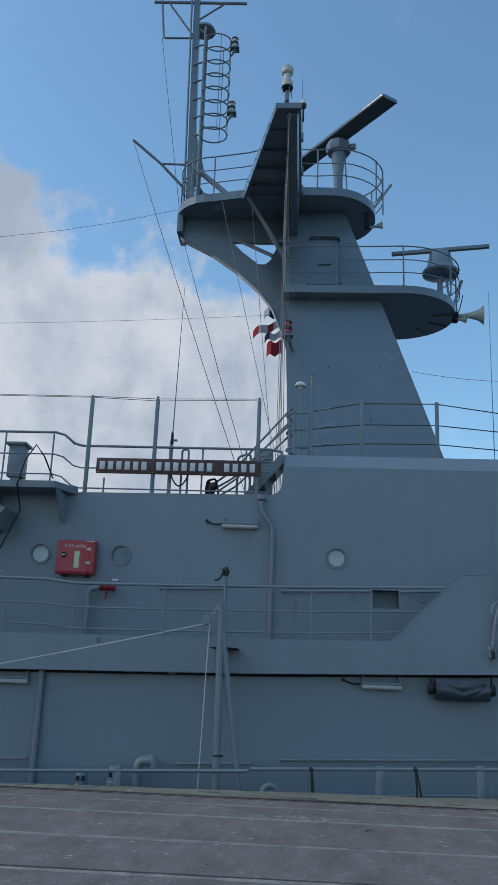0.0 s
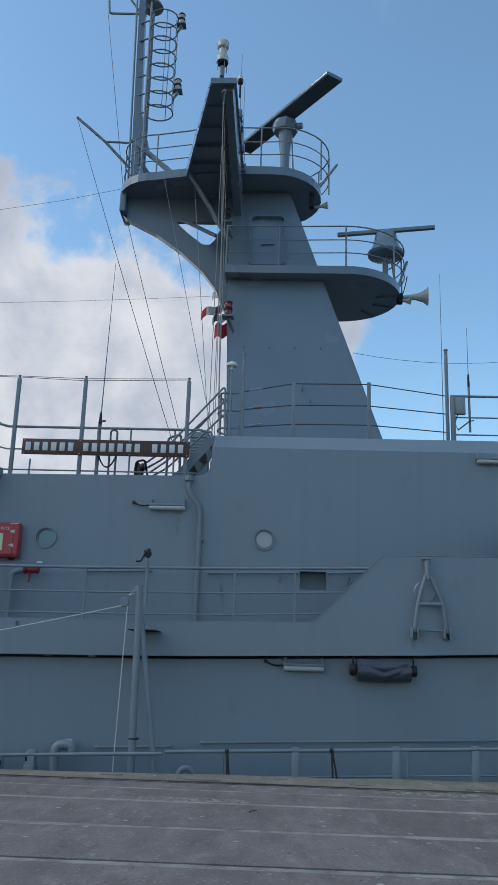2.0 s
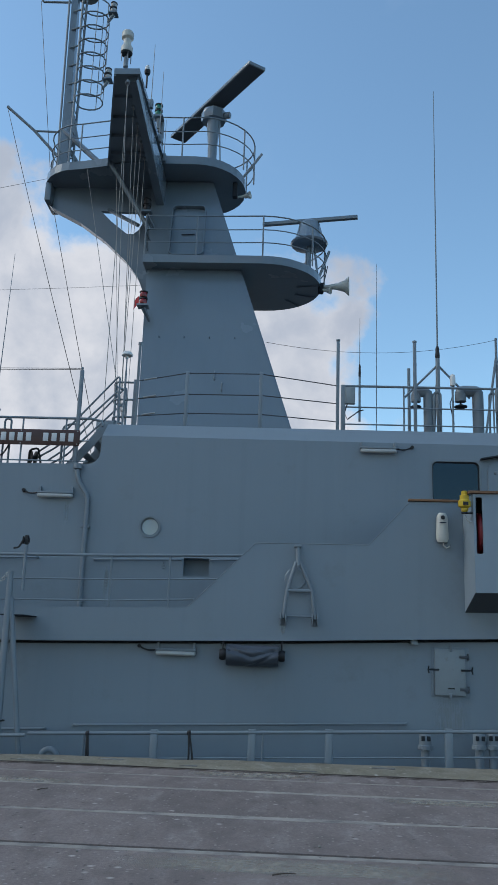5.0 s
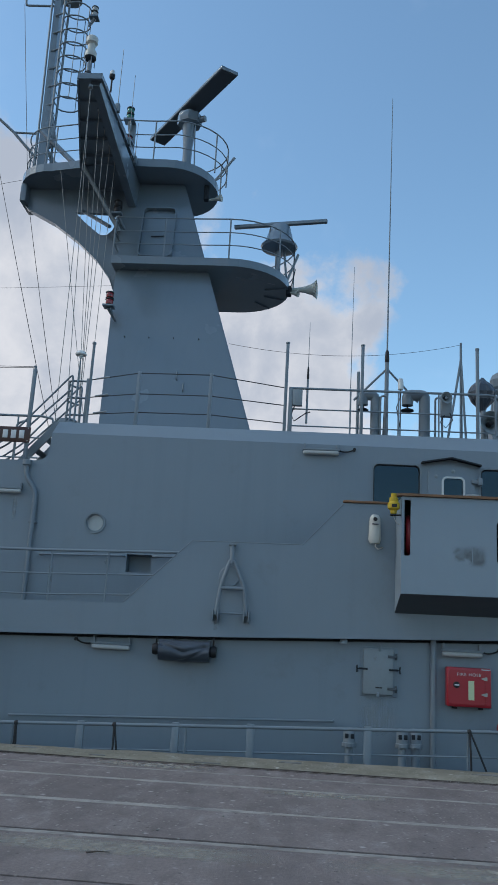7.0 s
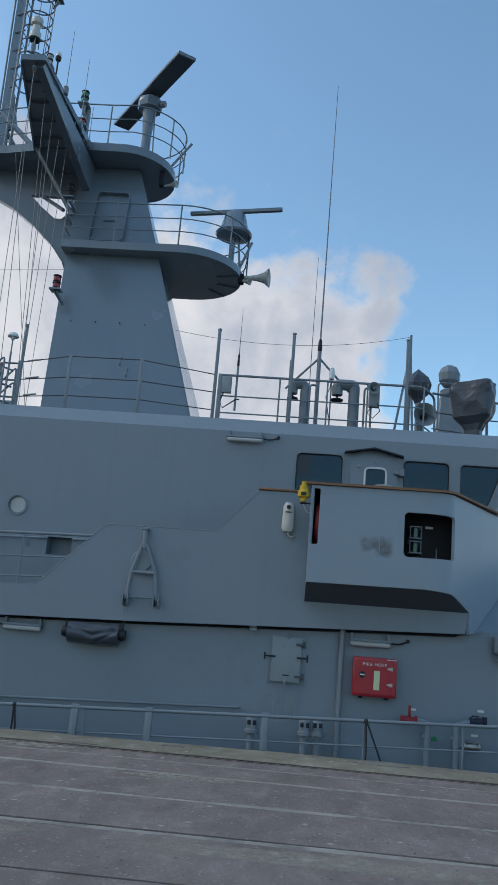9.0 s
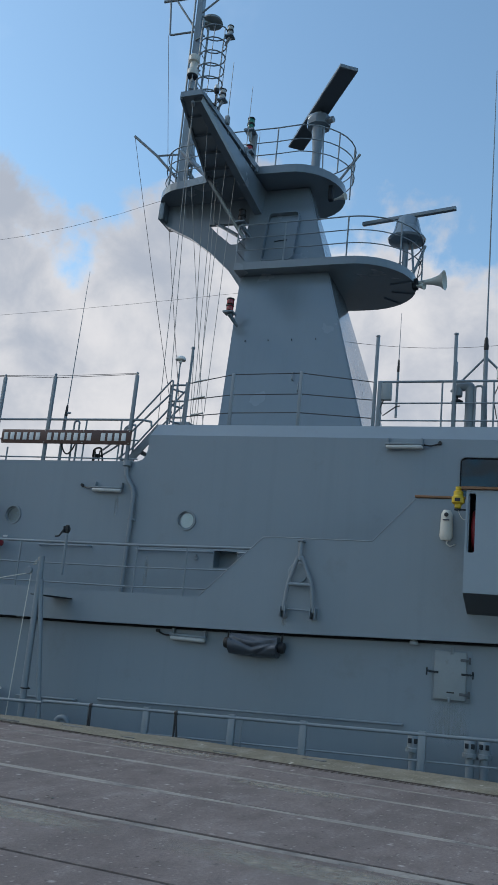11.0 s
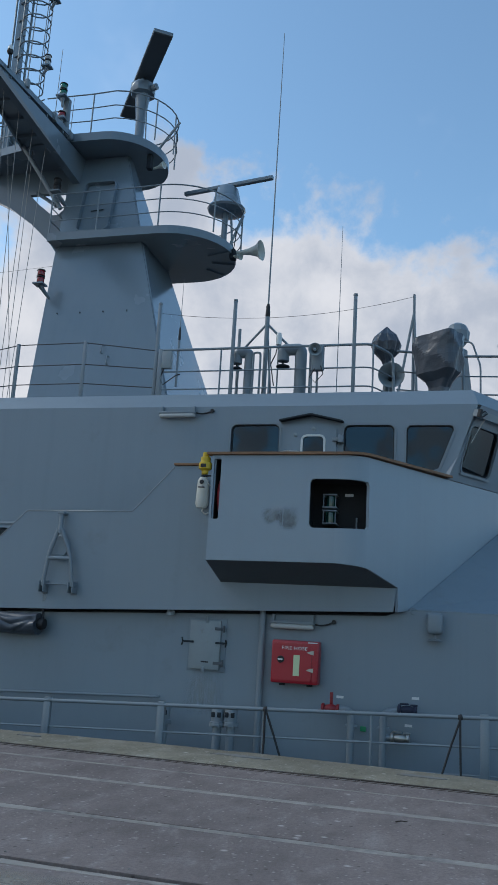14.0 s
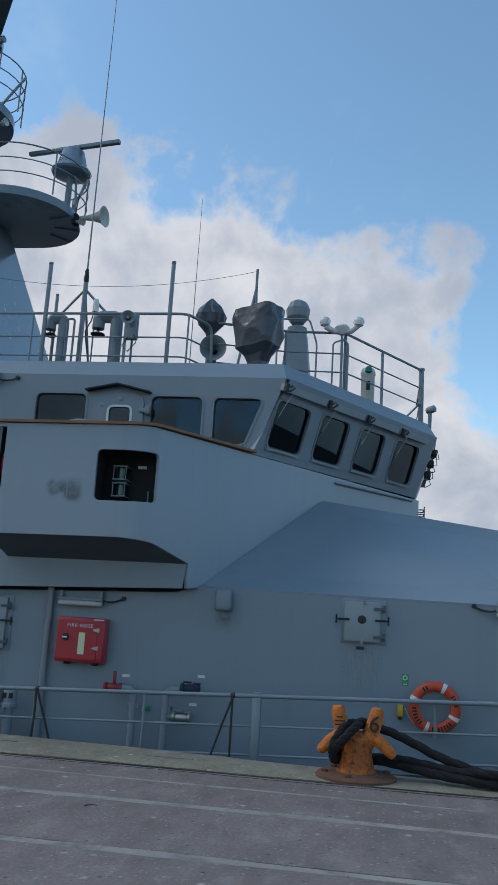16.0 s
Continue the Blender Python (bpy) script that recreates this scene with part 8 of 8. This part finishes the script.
bx, by = 11.20, 11.62
mooring([(bx - 0.10, by + 0.20, 0.20), (bx - 0.24, by + 0.02, 0.22), (bx - 0.20, by - 0.20, 0.28), (bx - 0.06, by - 0.22, 0.44), (bx + 0.03, by - 0.04, 0.52), (bx + 0.05, by + 0.14, 0.50), (bx + 0.35, by + 0.16, 0.42), (bx + 0.9, by + 0.06, 0.20), (bx + 1.35, by - 0.0, 0.09), (bx + 1.9, by + 0.0, 0.06), (bx + 7, by + 0.3, 0.06)], 0.042, 1, "thick black mooring rope looped on the bollard")
mooring([(bx + 0.10, by + 0.22, 0.46), (bx - 0.08, by + 0.06, 0.50), (bx - 0.15, by - 0.16, 0.44), (bx - 0.23, by - 0.17, 0.30), (bx - 0.22, by - 0.08, 0.16), (bx - 0.1, by + 0.24, 0.13), (bx + 0.3, by + 0.16, 0.15), (bx + 0.7, by - 0.02, 0.10), (bx + 1.2, by - 0.10, 0.06), (bx + 1.7, by - 0.08, 0.05), (bx + 7, by + 0.2, 0.05)], 0.042, 2, "thick black mooring rope round the bollard foot")
mooring([(bx + 0.16, by + 0.18, 0.17), (bx + 0.5, by + 0.08, 0.19), (bx + 0.9, by + 0.0, 0.13), (bx + 1.3, by - 0.12, 0.15), (bx + 1.8, by - 0.02, 0.14), (bx + 3.2, by + 0.05, 0.11), (bx + 7, by + 0.1, 0.08)], 0.04, 3, "thick black mooring rope lying on the quay")

# ================================================================ quay surface pieces
rng = random.Random(4)
for j, (y1_, y0_) in enumerate(zip(LINES, LINES[1:])):
    bm = B()
    box(bm, -14, 26, y0_ + 0.028, y1_ - {11.2: 0.025, 8.42: 0.03, 7.12: 0.045}.get(y1_, 0.010), -0.12, 0.0, 0.0015, None, 1)
    part("slab", bm, M_SLAB, quay, smooth=False)
# pale worn patches and damp marks
for i, (px_, py_, w, d, mt) in enumerate(((3.4, 6.72, 2.6, 0.5, 0), (6.4, 6.70, 3.4, 0.5, 0), (-2.4, 7.7, 1.6, 0.5, 0), (5.0, 9.55, 1.5, 0.4, 0), (3.0, 10.9, 1.8, 0.5, 0), (9.0, 6.6, 2.6, 0.4, 0), (0.4, 9.9, 2.0, 0.4, 0))):
    bm = B()
    box(bm, px_ - w / 2, px_ + w / 2, py_ - d / 2, py_ + d / 2, 0.0006 + 0.0001 * i, 0.0010 + 0.0001 * i)
    part("mortar_patch", bm, M_PATCH, quay, "pale worn patch", smooth=False)
for i, (px_, py_, w, d) in enumerate(((-2.3, 11.5, 0.35, 0.10), (-0.8, 11.55, 0.3, 0.10), (1.2, 11.7, 0.30, 0.12), (2.2, 11.42, 0.22, 0.06), (4.6, 11.9, 0.3, 0.10), (7.3, 11.95, 0.7, 0.14), (9.3, 11.8, 0.5, 0.12), (-3.1, 11.42, 0.4, 0.05), (0.3, 11.38, 0.5, 0.05), (3.6, 11.36, 0.3, 0.05))):
    bm = B()
    loop = []
    for k in range(26):
        a_ = 2 * math.pi * k / 26
        r = 1 + 0.45 * noise.noise(V(math.cos(a_) * 1.8, math.sin(a_) * 1.8, i * 3.3))
        loop.append((px_ + w * r * math.cos(a_) * 0.5, py_ + d * r * math.sin(a_) * 0.5))
    slabz(bm, loop, -0.01, 0.014)
    part("mortar_crumb", bm, M_SLABP, quay, "pale mortar crust on the kerb", smooth=False)
bm = B()
for k in range(700):
    x, y = rng.uniform(-4, 15), rng.choice((rng.uniform(3.5, 11.2), rng.gauss(6.95, 0.16), rng.gauss(11.1, 0.1)))
    s = rng.uniform(0.003, 0.009) * (1.7 if rng.random() < 0.06 else 1)
    r = bmesh.ops.create_icosphere(bm, subdivisions=1, radius=s)
    bmesh.ops.transform(bm, matrix=Matrix.Translation((x, y, s * 0.35)) @ Matrix.Diagonal((1, rng.uniform(0.6, 1), 0.6, 1)), verts=r["verts"])
solo("gravel", bm, M_SLABP, "scattered grit and crumbs of concrete", "gravel", kind="stuff", smooth=False)
for i, (x, y, L, a_) in enumerate(((3.35, 6.5, 0.16, 20), (10.3, 5.9, 0.22, 5), (1.0, 9.3, 0.14, 60), (9.3, 9.4, 0.1, 30))):
    bm = B()
    m = pose(x, y, 0.012, 0, 0, a_)
    tube(bm, [m @ V(-L / 2, 0, 0), m @ V(0, 0.01, 0.004), m @ V(L / 2, 0, 0)], 0.006, 6, 0.003)
    solo("twig", bm, M_SOIL, "small dark twig lying on the quay", "twig", "loose twigs")
